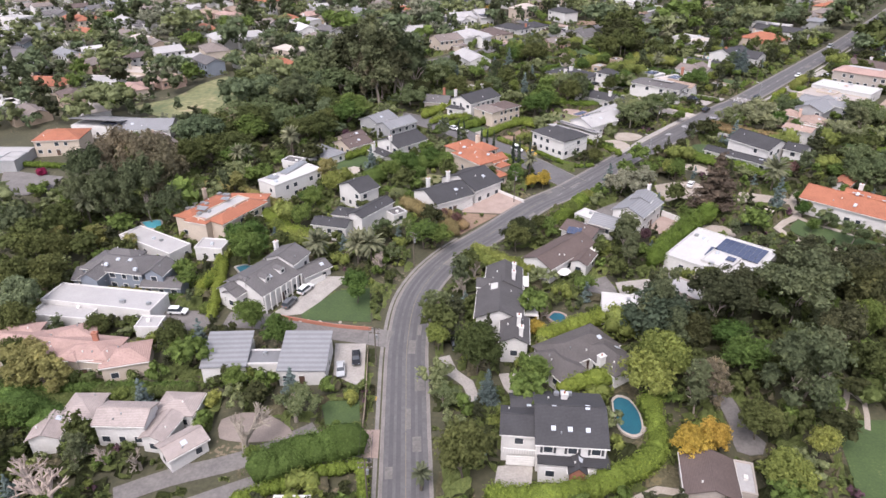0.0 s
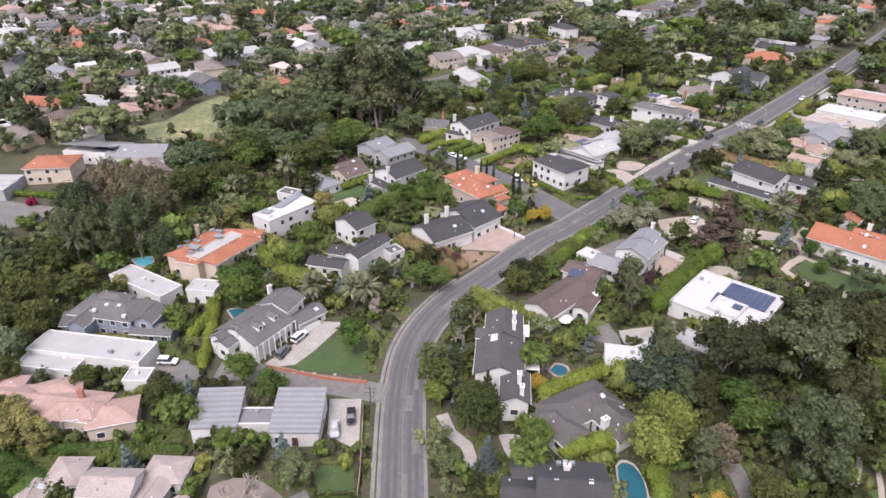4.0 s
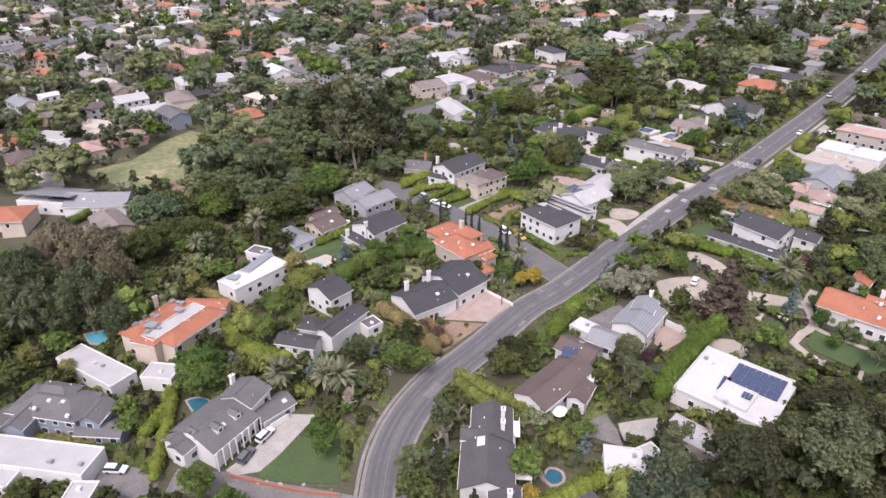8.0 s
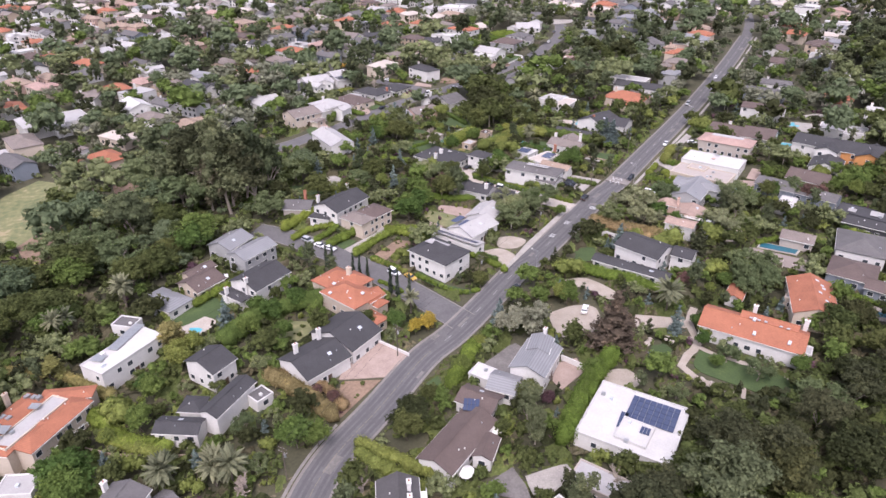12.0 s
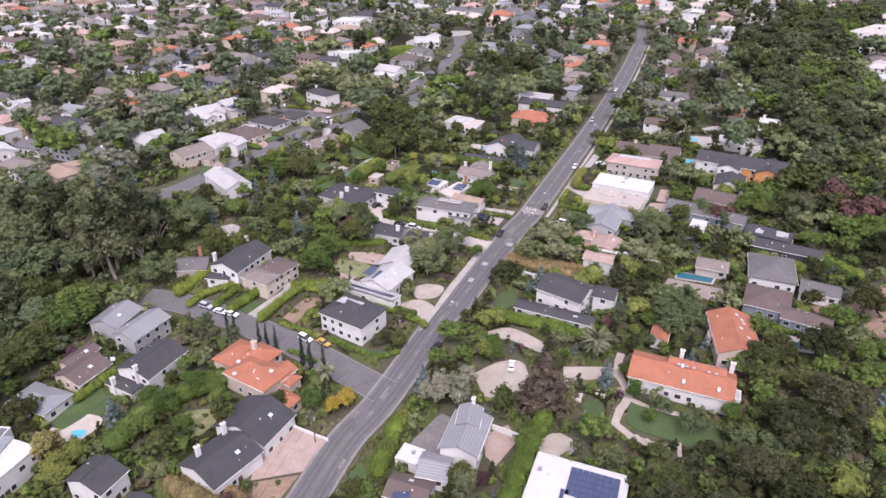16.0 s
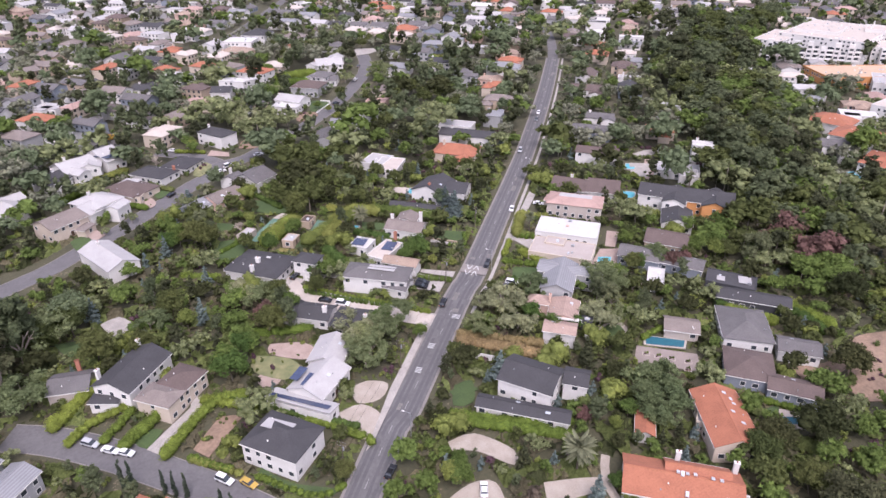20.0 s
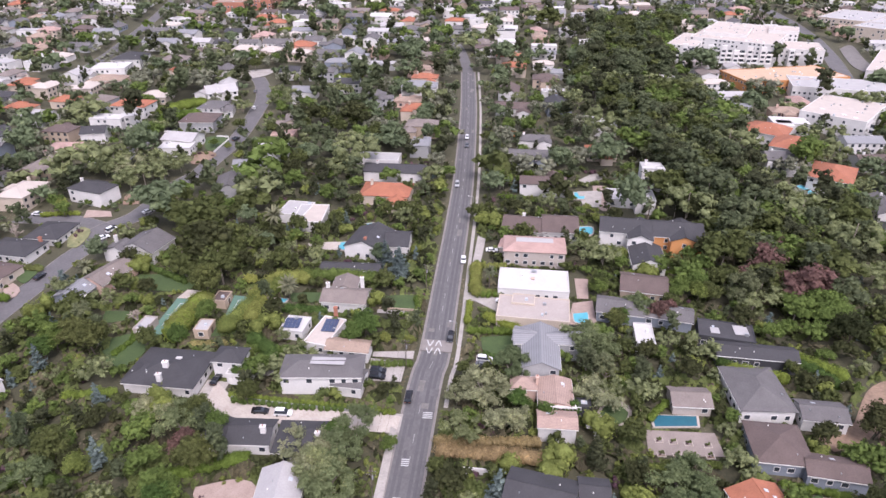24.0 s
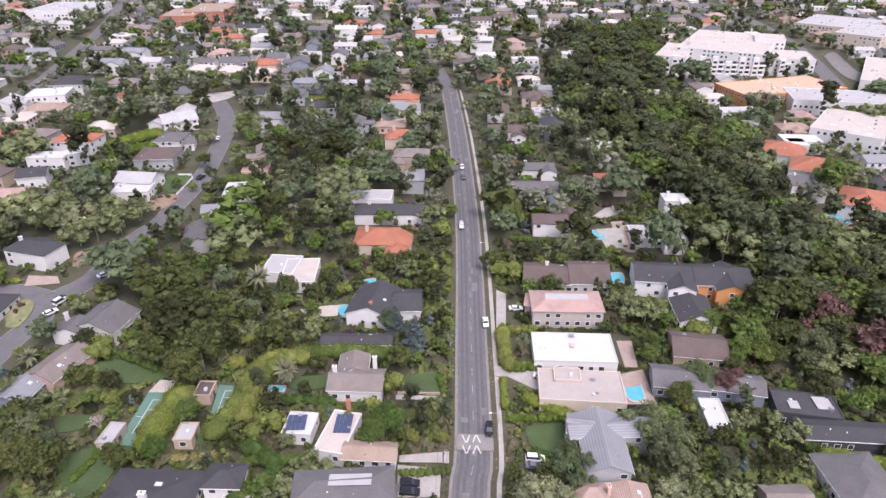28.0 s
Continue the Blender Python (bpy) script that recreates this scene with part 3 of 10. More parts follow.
def car(x, y, ang, paint, kind="saloon"):
    a = radians(ang)
    z = G(x, y) + level[0] + 0.02
    dz = (0.0298 * math.cos(a) + 0.0507 * math.sin(a), -0.0298 * math.sin(a) + 0.0507 * math.cos(a))
    m = pose(x, y, z, math.degrees(math.atan(dz[1])), -math.degrees(math.atan(dz[0])), ang)
    mark_rect(x, y, 5, 2.2, a, 0.3)
    if (paint, kind) in CARS:
        return copy_thing(CARS[(paint, kind)], m)
    e = thing("car", 0, 0, 0, f"{paint} {'sport utility car' if kind == 'suv' else 'van' if kind == 'van' else 'saloon car'} parked on the paving", "car", "parked cars")
    L, W = (4.8, 1.9) if kind != "saloon" else (4.6, 1.82)
    top = {"suv": 1.72, "van": 2.0, "saloon": 1.42}[kind]

    def hull(rows, w0, w1):
        n = len(rows)
        v = [(p[0], s * (w0 + (w1 - w0) * p[2]), p[1]) for s in (-1, 1) for p in rows]
        return v, [tuple(range(n))[::-1], tuple(range(n, 2 * n))] + [(i, (i + 1) % n, n + (i + 1) % n, n + i) for i in range(n)]

    h = L / 2
    low = [(-h, 0.45, 0.5), (-h + 0.1, 0.28, 0.6), (h - 0.15, 0.28, 0.6), (h, 0.45, 0.6), (h - 0.05, 0.72, 0.3), (h - 1.15, 0.92, 0.2), (-h + 0.9, 0.96, 0.2), (-h + 0.05, 0.92, 0.3)]
    solid("body", hull(low, W / 2, W / 2 - 0.12), "paint_" + paint, e)
    rear = -h + (0.15 if kind != "saloon" else 0.75)
    cab = [(rear, 0.93, 0), (h - 1.2, 0.9, 0), (h - 2.0, top - 0.06, 1), (rear + 0.35, top - 0.06, 1)]
    solid("cabin_glass", hull(cab, W / 2 - 0.1, W / 2 - 0.28), "glass", e)
    solid("roof", hull([(rear + 0.25, top - 0.08, 1), (h - 1.95, top - 0.08, 1), (h - 2.1, top, 1.2), (rear + 0.45, top, 1.2)], W / 2 - 0.1, W / 2 - 0.26), "paint_" + paint, e)
    for s in (-1, 1):
        for q in (-1, 1):
            v = [(q * h * 0.62 + 0.34 * math.cos(t * math.pi / 6), s * (W / 2 - 0.22 + o), 0.34 + 0.34 * math.sin(t * math.pi / 6)) for o in (0, 0.22) for t in range(12)]
            tyre = solid("wheel", (v, [tuple(range(12)), tuple(range(12, 24))] + [(i, (i + 1) % 12, 12 + (i + 1) % 12, 12 + i) for i in range(12)]), "rubber", e)
            o = W / 2 + 0.012 if s > 0 else -(W / 2 - 0.2) - 0.032
            rim = [(q * h * 0.62 + 0.2 * math.cos(t * math.pi / 4), o + k, 0.34 + 0.2 * math.sin(t * math.pi / 4)) for k in (-0.012, 0.012) for t in range(8)]
            solid("rim", (rim, [tuple(range(8)), tuple(range(8, 16))] + [(i, (i + 1) % 8, 8 + (i + 1) % 8, 8 + i) for i in range(8)]), "metal", tyre)
        solid("headlight", turned(box(h - 0.12, h - 0.02, -0.2, 0.2, 0.58, 0.72), 0, s * 0.6, 0), "skylight", e)
        solid("tail_light", turned(box(-h - 0.02, -h + 0.06, -0.2, 0.2, 0.65, 0.8), 0, s * 0.6, 0), "wall_brick", e)
    e.matrix_basis = m
    CARS[(paint, kind)] = e
    return e


# ---- pools ----
def pool(label, points, soft=True, water="pool_tile", rim="pale_paving"):
    line = smooth_line(list(points) + [points[0]], 0.8)[:-1] if soft else list(points)
    cx, cy = sum(p[0] for p in line) / len(line), sum(p[1] for p in line) / len(line)
    z = G(cx, cy) + level[0] + 0.05
    e = thing("swimming_pool", cx, cy, z, label, "pool", "garden pools")
    k = 1 + 0.7 / max(math.dist(p, (cx, cy)) for p in line)
    n = len(line)
    inn = [(p[0] - cx, p[1] - cy) for p in line]
    v = [(*p, 0.06) for p in inn] + [(p[0] * k, p[1] * k, 0.06) for p in inn] + [(*p, -0.4) for p in inn] + [(p[0] * k, p[1] * k, -0.4) for p in inn]
    r = range(n)
    solid("coping", (v, [(i, (i + 1) % n, n + (i + 1) % n, n + i) for i in r] + [(n + i, n + (i + 1) % n, 3 * n + (i + 1) % n, 3 * n + i) for i in r] + [((i + 1) % n, i, 2 * n + i, 2 * n + (i + 1) % n) for i in r]), rim, e)
    w = solid("water", ([(*p, 0.02) for p in inn], [tuple(r)]), water, e)
    w.data.materials[0] = MAT[water]
    mark_poly([(cx + p[0] * k * 1.1, cy + p[1] * k * 1.1) for p in inn])
    return e


# ---- trees ----
npr = np.random.default_rng(11)
PROTO = {}


def ico():
    bm = bmesh.new()
    bmesh.ops.create_icosphere(bm, subdivisions=1, radius=1)
    v = np.array([p.co[:] for p in bm.verts])
    f = np.array([[q.index for q in p.verts] for p in bm.faces])
    bm.free()
    return v, f


BALL = ico()


OCTA = np.array([(1, 0, 0), (-1, 0, 0), (0, 1, 0), (0, -1, 0), (0, 0, 1), (0, 0, -1)], float) * 1.15, np.array([(0, 2, 4), (2, 1, 4), (1, 3, 4), (3, 0, 4), (2, 0, 5), (1, 2, 5), (3, 1, 5), (0, 3, 5)])


def clumps(blobs, n, leaf, core=0.8, up=0.15, heart=None, tufts=0):
    """Leaves round blobs (x, y, z, rx, ry, rz), gathered in tufts on their skin, and the dense heart of each blob, as arrays."""
    blobs = np.array(blobs, float)
    if tufts:
        wgt = blobs[:, 3] * blobs[:, 5]
        pick = npr.choice(len(blobs), tufts, p=wgt / wgt.sum())
        d = npr.normal(size=(tufts, 3))
        d[:, 2] += 0.45
        d /= np.linalg.norm(d, axis=1)[:, None]
        r = blobs[pick, 3:] * (0.30 + 0.28 * npr.random((tufts, 1)))
        skin = np.concatenate([blobs[pick, :3] + d * blobs[pick, 3:] * (0.8 + 0.3 * npr.random((tufts, 1))), r * (1, 1, 0.8)], 1)
        core = 0.62
        fill = blobs.copy()
        fill[:, 3:] *= 0.86
        skin = np.concatenate([skin, fill])
    else:
        skin = blobs
    wgt = skin[:, 3] * skin[:, 5]
    if tufts:
        wgt[tufts:] *= 0.8 * wgt[:tufts].sum() / wgt[tufts:].sum()
    pick = npr.choice(len(skin), n, p=wgt / wgt.sum())
    d = npr.normal(size=(n, 3))
    d[:, 2] += up + (0.35 if tufts else 0)
    d /= np.linalg.norm(d, axis=1)[:, None]
    r = (0.55 if tufts else 0.78) + (0.5 if tufts else 0.34) * npr.random(n) ** 1.1
    pos = skin[pick, :3] + d * skin[pick, 3:] * r[:, None]
    nor = d + npr.normal(size=(n, 3)) * 0.38
    nor[:, 2] += 0.3
    nor /= np.linalg.norm(nor, axis=1)[:, None]
    t = np.cross(nor, npr.normal(size=(n, 3)))
    t /= np.linalg.norm(t, axis=1)[:, None] + 1e-9
    b = np.cross(nor, t)
    s = leaf * (0.5 + 0.9 * npr.random(n))[:, None]
    q = np.stack([pos - t * s - b * s * 0.7, pos + t * s - b * s * 0.6 + nor * s * 0.2, pos + t * s * npr.normal(size=(n, 1)) * 0.4 + b * s], 1).reshape(-1, 3)
    faces = np.arange(3 * n).reshape(-1, 3)
    hv, hf = heart or BALL
    cv = np.concatenate([hv * (1 + 0.12 * npr.normal(size=(len(hv), 1))) * k[3:] * core + k[:3] for k in blobs])
    cf = np.concatenate([hf + i * len(hv) for i in range(len(blobs))]) + len(q)
    return np.concatenate([q, cv]), np.zeros((0, 4), int), np.concatenate([faces, cf])


def array_mesh(name, verts, quads, tris, mat):
    me = bpy.data.meshes.new(name)
    nq, nt = len(quads), len(tris)
    me.vertices.add(len(verts))
    me.vertices.foreach_set("co", np.asarray(verts, np.float32).ravel())
    loops = np.concatenate([np.asarray(quads, np.int32).ravel(), np.asarray(tris, np.int32).ravel()]).astype(np.int32)
    me.loops.add(len(loops))
    me.loops.foreach_set("vertex_index", loops)
    me.polygons.add(nq + nt)
    me.polygons.foreach_set("loop_start", np.concatenate([np.arange(nq) * 4, nq * 4 + np.arange(nt) * 3]).astype(np.int32))
    me.update(calc_edges=True)
    me.shade_smooth()
    me.materials.append(MAT[mat])
    return me


def limb(a, b, ra, rb, n=6):
    a, b = Vector(a), Vector(b)
    q = (b - a).to_track_quat("Z", "Y").to_matrix()
    v = [tuple(p + q @ Vector((r * math.cos(2 * math.pi * i / n), r * math.sin(2 * math.pi * i / n), 0))) for p, r in ((a, ra), (b, rb)) for i in range(n)]
    return v, [(i, (i + 1) % n, n + (i + 1) % n, n + i) for i in range(n)] + [tuple(range(n, 2 * n))]


def branches(h, r0, spread, levels, seed, start=0.35, lean=0.1):
    """A trunk with forking limbs."""
    R = random.Random(seed)
    out = []

    def grow(p, d, ln, r, lv):
        q = p + d * ln
        out.append(limb(p, q, r, r * 0.68, 6 if lv > 1 else 4))
        if lv:
            for _ in range(3 if lv < levels else 4):
                e = (d + Vector((R.gauss(0, 1), R.gauss(0, 1), R.gauss(0.25, 0.5))) * spread).normalized()
                grow(q - d * ln * R.random() * 0.25, e, ln * R.uniform(0.55, 0.8), r * 0.62, lv - 1)

    grow(Vector((0, 0, -0.5)), Vector((R.gauss(0, lean), R.gauss(0, lean), 1)).normalized(), h * start, r0, levels)
    return join(*out)


def crown_blobs(kind, R):
    """Blobs of a crown for a tree one unit high and about 0.8 wide."""
    out = []
    if kind == "round":
        for _ in range(15):
            a, q = R.random() * 6.28, math.sqrt(R.random()) * 0.29
            z = 0.42 + R.random() * 0.4 * (1 - (q / 0.36) ** 2)
            r = R.uniform(0.11, 0.18)
            out.append((q * math.cos(a), q * math.sin(a), z, r, r, r * 0.85))
        out.append((0, 0, 0.55, 0.26, 0.26, 0.24))
    elif kind == "tall":
        for _ in range(18):
            z = 0.3 + R.random() * 0.62
            q = 0.22 * math.sqrt(R.random()) * (1.15 - 0.6 * z)
            a = R.random() * 6.28
            r = R.uniform(0.07, 0.125)
            out.append((q * math.cos(a), q * math.sin(a), z, r, r, r * 1.05))
    elif kind == "gum":
        # a broad crown of separate heads on a high fork
        for i in range(11):
            a, q = i * 2.4 + R.random() * 0.7, 0.30 * math.sqrt((i + 0.5) / 11)
            r = R.uniform(0.10, 0.16)
            z = 0.42 + R.random() * 0.2 + 0.28 * (1 - (q / 0.32) ** 2)
            out.append((q * math.cos(a), q * math.sin(a), z, r, r, r * 1.05))
        for i in range(6):
            a = i * 1.05 + R.random() * 0.5
            out.append((0.27 * math.cos(a), 0.27 * math.sin(a), R.uniform(0.24, 0.42), 0.1, 0.1, 0.11))
    elif kind == "spread":
        for _ in range(17):
            a, q = R.random() * 6.28, math.sqrt(R.random()) * 0.42
            r = R.uniform(0.1, 0.17)
            out.append((q * math.cos(a), q * math.sin(a), 0.34 + R.random() * 0.48 * (1 - q), r, r, r * 0.8))
    elif kind == "cone":
        for i in range(22):
            z = 0.1 + 0.86 * i / 21
            q = 0.2 * (1 - z) * R.uniform(0.4, 1.1)
            a = i * 2.4
            r = 0.045 + 0.12 * (1 - z)
            out.append((q * math.cos(a), q * math.sin(a), z, r, r, r * 0.7))
    elif kind == "column":
        for i in range(9):
            z = 0.06 + 0.88 * i / 8
            r = 0.07 * (1.0 - 0.75 * max(0, z - 0.35) / 0.65)
            out.append((R.gauss(0, 0.008), R.gauss(0, 0.008), z, r, r, 0.09))
    elif kind == "bush":
        for _ in range(9):
            a, q = R.random() * 6.28, math.sqrt(R.random()) * 0.4
            r = R.uniform(0.2, 0.34)
            out.append((q * math.cos(a), q * math.sin(a), 0.35 + R.random() * 0.3 * (1 - q), r, r, r))
    return out


FORM = {"round": (3800, 0.0228, 110), "tall": (3600, 0.0172, 120), "spread": (3500, 0.0195, 120), "cone": (3000, 0.018, 120), "column": (480, 0.022, 0), "bush": (700, 0.055, 0), "gum": (4700, 0.0168, 150)}


def proto(form, leaf, bark="bark", bare=0):
    """A tree of one metre to be scaled, three of each kind in turn."""
    key = (form, leaf)
    if key not in PROTO:
        PROTO[key] = []
        for i in range(3):
            R = random.Random(hash_of(form + leaf) + i)
            n, size, tufts = FORM[form]
            crown = array_mesh("crown", *clumps(crown_blobs(form, R), n, size, 0.66 if form in ("tall", "spread", "gum") else 0.8, tufts=tufts), "leaf_" + leaf)
            stem = branches(1.0, 0.028 if form != "column" else 0.015, 0.55, 2 if form in ("round", "spread", "tall", "gum") else 0, i, 0.4 if form != "cone" else 0.8)
            trunk = bpy.data.meshes.new("trunk")
            trunk.from_pydata(stem[0], [], stem[1])
            k = min(v[2] for v in stem[0])
            trunk.transform(Matrix.Translation((0, 0, -k - 0.04)) if form != "bush" else Matrix.Diagonal((1, 1, 0.4, 1)))
            trunk.materials.append(MAT[bark])
            trunk.transform(Matrix.Diagonal((0.42, 0.42, 0.72, 1) if form == "gum" else (0.66, 0.66, 0.78, 1)))
            PROTO[key].append((crown, trunk))
    return PROTO[key]


def hash_of(s):
    return sum((i + 1) * ord(c) for i, c in enumerate(s))


TREES = {"willow": ("spread", "willow", "pale_bark", "pale yellow-green airy deciduous tree"), "gum": ("gum", "grove", "pale_bark", "tall broad gum tree with dull olive leaves"), "gumgrey": ("gum", "euc", "pale_bark", "large gum tree with grey-green leaves"), "gumbrown": ("gum", "umber", "pale_bark", "tall gum tree with brownish leaves and pale limbs"), "blackoak": ("round", "deep", "bark", "dense very dark green evergreen tree"), "tuftpine": ("round", "tuft", "bark", "large pine with tufted blue-green needles"), "sage": ("round", "sage", "bark", "grey-green rounded garden tree"), "oak": ("round", "oak", "bark", "broad dark green tree with a rounded crown"), "green": ("round", "green", "bark", "dense green broadleaf tree with a rounded crown"), "lime": ("round", "lime", "bark", "yellow-green leafy garden tree"), "euc": ("tall", "euc", "pale_bark", "tall grey-green gum tree with a pale trunk"), "grove": ("tall", "grove", "pale_bark", "tall dark gum tree of the grove"), "olive": ("spread", "olive", "pale_bark", "thinly leafed grey-green spreading tree"), "yellow": ("round", "yellow", "bark", "tree full of bright yellow flowers"), "rust": ("round", "rust", "bark", "tree with reddish-brown leaves"), "cedar": ("cone", "cedar", "bark", "spreading cedar with blue-green needles"), "redwood": ("cone", "redwood", "bark", "tall conifer with brown-green needles"), "pine": ("cone", "grove", "bark", "dark green garden conifer tree"), "cypress": ("column", "cypress", "bark", "slim dark green column of cypress"), "shrub": ("bush", "shrub", "bark", "low rounded green garden shrub"), "limeshrub": ("bush", "lime", "bark", "rounded bright green garden shrub"), "mauve": ("bush", "mauve", "bark", "shrub with dark red leaves"), "crimson": ("bush", "crimson", "bark", "spreading shrub covered in crimson flowers"), "yshrub": ("bush", "yellow", "bark", "shrub covered in yellow flowers"), "bamboo": ("tall", "bamboo", "bark", "tall clump of yellow-green bamboo"), "orange": ("round", "orange", "bark", "tree with bright orange leaves"), "blossom": ("spread", "blossom", "pale_bark", "pale budding tree with thin leaves"), "plum": ("round", "mauve", "bark", "plum tree with dark purple leaves"), "spruce": ("cone", "oak", "bark", "tall dark green spruce tree")}
count = [0]


def tree(kind, x, y, h, wide=1.0, take=True):
    form, leaf, bark, label = TREES[kind]
    if form not in ("bush", "column") and math.dist((x, y), (55, 185)) > 170:
        # far trees join the belt of foliage
        r = h * wide * 0.36
        mark_rect(x, y, 1.4 * r, 1.4 * r, 0, 0)
        return stuff_tree(kind, x, y, h, wide, 620)
    crown, trunk = proto(form, leaf, bark)[count[0] % 3]
    count[0] += 1
    e = thing("shrub" if form == "bush" else "tree", x, y, G(x, y), label, "shrub" if form == "bush" else "tree", "garden trees")
    a = (count[0] * 2.39996) % 6.283
    e.rotation_euler, e.scale = (0, 0, a), (h * wide, h * wide, h)
    for name, me in (("trunk", trunk), ("crown", crown)):
        if name == "trunk" and form in ("bush", "column"):
            continue
        o = new(name, me)
        o.parent = e
    if take:
        r = h * wide * {"round": 0.36, "tall": 0.2, "gum": 0.34, "spread": 0.42, "cone": 0.22, "column": 0.1, "bush": 0.5}[form]
        mark_rect(x, y, 1.4 * r, 1.4 * r, 0, 0)
    return e


BARE = []


def bare_tree(x, y, h, label="leafless tree with pale bare branches", wide=1.0):
    if not BARE:
        for i in range(3):
            s = branches(1.0, 0.052, 0.62, 4, 40 + i, 0.27)
            me = bpy.data.meshes.new("branches")
            me.from_pydata(s[0], [], s[1])
            me.transform(Matrix.Translation((0, 0, 0.46)))
            me.materials.append(MAT["pale_bark"])
            BARE.append(me)
    count[0] += 1
    e = new("bare_tree", BARE[count[0] % 3])
    e.location, e.scale, e.rotation_euler = (x, y, G(x, y)), (h * wide, h * wide, h), (0, 0, count[0] * 2.4)
    return tagged(e, label, "tree", "garden trees")


PALM = []


def palm(x, y, h, fan=3.2, label="palm tree with arching fronds"):
    if not PALM:
        for i in range(2):
            R = random.Random(90 + i)
            pieces = []
            for _ in range(46):
                a, up = R.random() * 6.28, R.uniform(-0.7, 1.3)
                prev, w = Vector((0, 0, 0)), 0.1
                d = Vector((math.cos(a) * math.cos(up), math.sin(a) * math.cos(up), math.sin(up)))
                side = Vector((-math.sin(a), math.cos(a), 0))
                vs, p = [], Vector((0, 0, 0))
                for s in range(5):
                    wd = (0.03, 0.13, 0.15, 0.1, 0.015)[s]
                    vs += [tuple(p - side * wd + Vector((0, 0, -wd * 0.4))), tuple(p + Vector((0, 0, 0.02))), tuple(p + side * wd + Vector((0, 0, -wd * 0.4)))]
                    p = p + d * 0.25
                    d = (d + Vector((0, 0, -0.22))).normalized()
                pieces.append((vs, [(3 * s + k, 3 * s + k + 1, 3 * s + k + 4, 3 * s + k + 3) for s in range(4) for k in (0, 1)]))
            v, f = join(*pieces)
            me = bpy.data.meshes.new("fronds")
            me.from_pydata(v, [], f)
            me.materials.append(MAT["leaf_palm"])
            PALM.append(me)
    count[0] += 1
    e = thing("palm_tree", x, y, G(x, y), label, "palm", "garden palms")
    t = solid("trunk", join(limb((0, 0, -0.5), (0.1, 0, h * 0.5), 0.3, 0.24, 8), limb((0.1, 0, h * 0.5), (0, 0, h), 0.24, 0.28, 8)), "bark", e)
    o = new("fronds", PALM[count[0] % 2])
    o.parent, o.location, o.scale, o.rotation_euler = e, (0, 0, h), (fan, fan, fan), (0, 0, count[0] * 1.7)
    mark_rect(x, y, fan, fan, 0, 0)
    return e


def hedge(points, width, h, leaf="hedge", label="clipped green hedge"):
    """A hedge along a line: a dense body with leaf sprays on top and sides."""
    line = smooth_line(points, 1.5) if len(points) > 2 else smooth_line(points, 1.5)
    x0, y0 = line[0]
    z0 = G(x0, y0)
    blobs = [(x - x0 + npr.normal() * 0.1, y - y0 + npr.normal() * 0.1, G(x, y) - z0 + h * 0.5, width * 0.62 * (1 + 0.12 * npr.normal()), width * 0.62, h * 0.55 * (1 + 0.08 * npr.normal())) for x, y in line]
    n = int(min(9000, max(80, len(line) * 1.5 * (width + 2 * h) * 16)))
    ob = new("hedge", array_mesh("hedge", *clumps(blobs, n, 0.17, 0.9, 0.7), "leaf_" + leaf))
    ob.location = (x0, y0, z0)
    mark_line(line, width / 2 + 0.3)
    return tagged(ob, label, "hedge", "garden hedges")


def wall(points, h, mat="wall_white", label="white plastered garden wall", t=0.25):
    line = smooth_line(points, 4.0) if len(points) > 2 else list(points)
    l, r = sides(line, -t / 2), sides(line, t / 2)
    n = len(line)
    v = [(x, y, G(x, y) + z) for q in (l, r) for z in (-0.3, h) for x, y in q]
    f = []
    for i in range(n - 1):
        f += [(i, i + 1, n + i + 1, n + i), (2 * n + i + 1, 2 * n + i, 3 * n + i, 3 * n + i + 1), (n + i, n + i + 1, 3 * n + i + 1, 3 * n + i)]
    f += [(0, n, 3 * n, 2 * n), (n - 1, 3 * n - 1, 4 * n - 1, 2 * n - 1)]
    return tagged(mesh("garden_wall", v, f, mat), label, "wall", kind="structure")


def far_house(x, y, w, d, ang, h, roof, wall_mat, cover):
    names = {"roof_navy": "dark", "roof_grey": "grey shingle", "roof_brown": "brown", "roof_taupe": "taupe", "roof_red": "red tile", "roof_pinktile": "pink tile", "roof_steel": "steel grey", "roof_pale": "pale grey", "roof_white": "white", "roof_beige": "beige", "roof_tan": "tan"}
    if not free(x, y, 6):
        return None
    w, d = w * 1.15, d * 1.12
    e = house(f"{wall_mat[5:]} house with a {names[cover]} {roof} roof among trees", x, y, 0, "houses of the neighbourhood")
    wing(e, 0, 0, w, d, ang, h, roof, 0, wall_mat, cover, False)
    if rng.random() < 0.75:
        a, s = radians(ang), rng.choice((-1, 1))
        k = w * rng.uniform(0.2, 0.35) * s
        q = d * 0.5 * rng.choice((-1, 1))
        wing(e, k * math.cos(a) - q * math.sin(a), k * math.sin(a) + q * math.cos(a), d * rng.uniform(0.7, 1.0), w * rng.uniform(0.34, 0.45), ang + 90, max(3, h - rng.choice((0, 0, 1.5))), roof if roof in ("gable", "hip") else "flat", 0, wall_mat, cover, False)
    if rng.random() < 0.5:
        chimney(e, w * 0.3 * math.cos(radians(ang)), w * 0.3 * math.sin(radians(ang)), h + d * 0.2 + 1.0, ang, wall_mat)
    return e


FAR = collections.defaultdict(list)


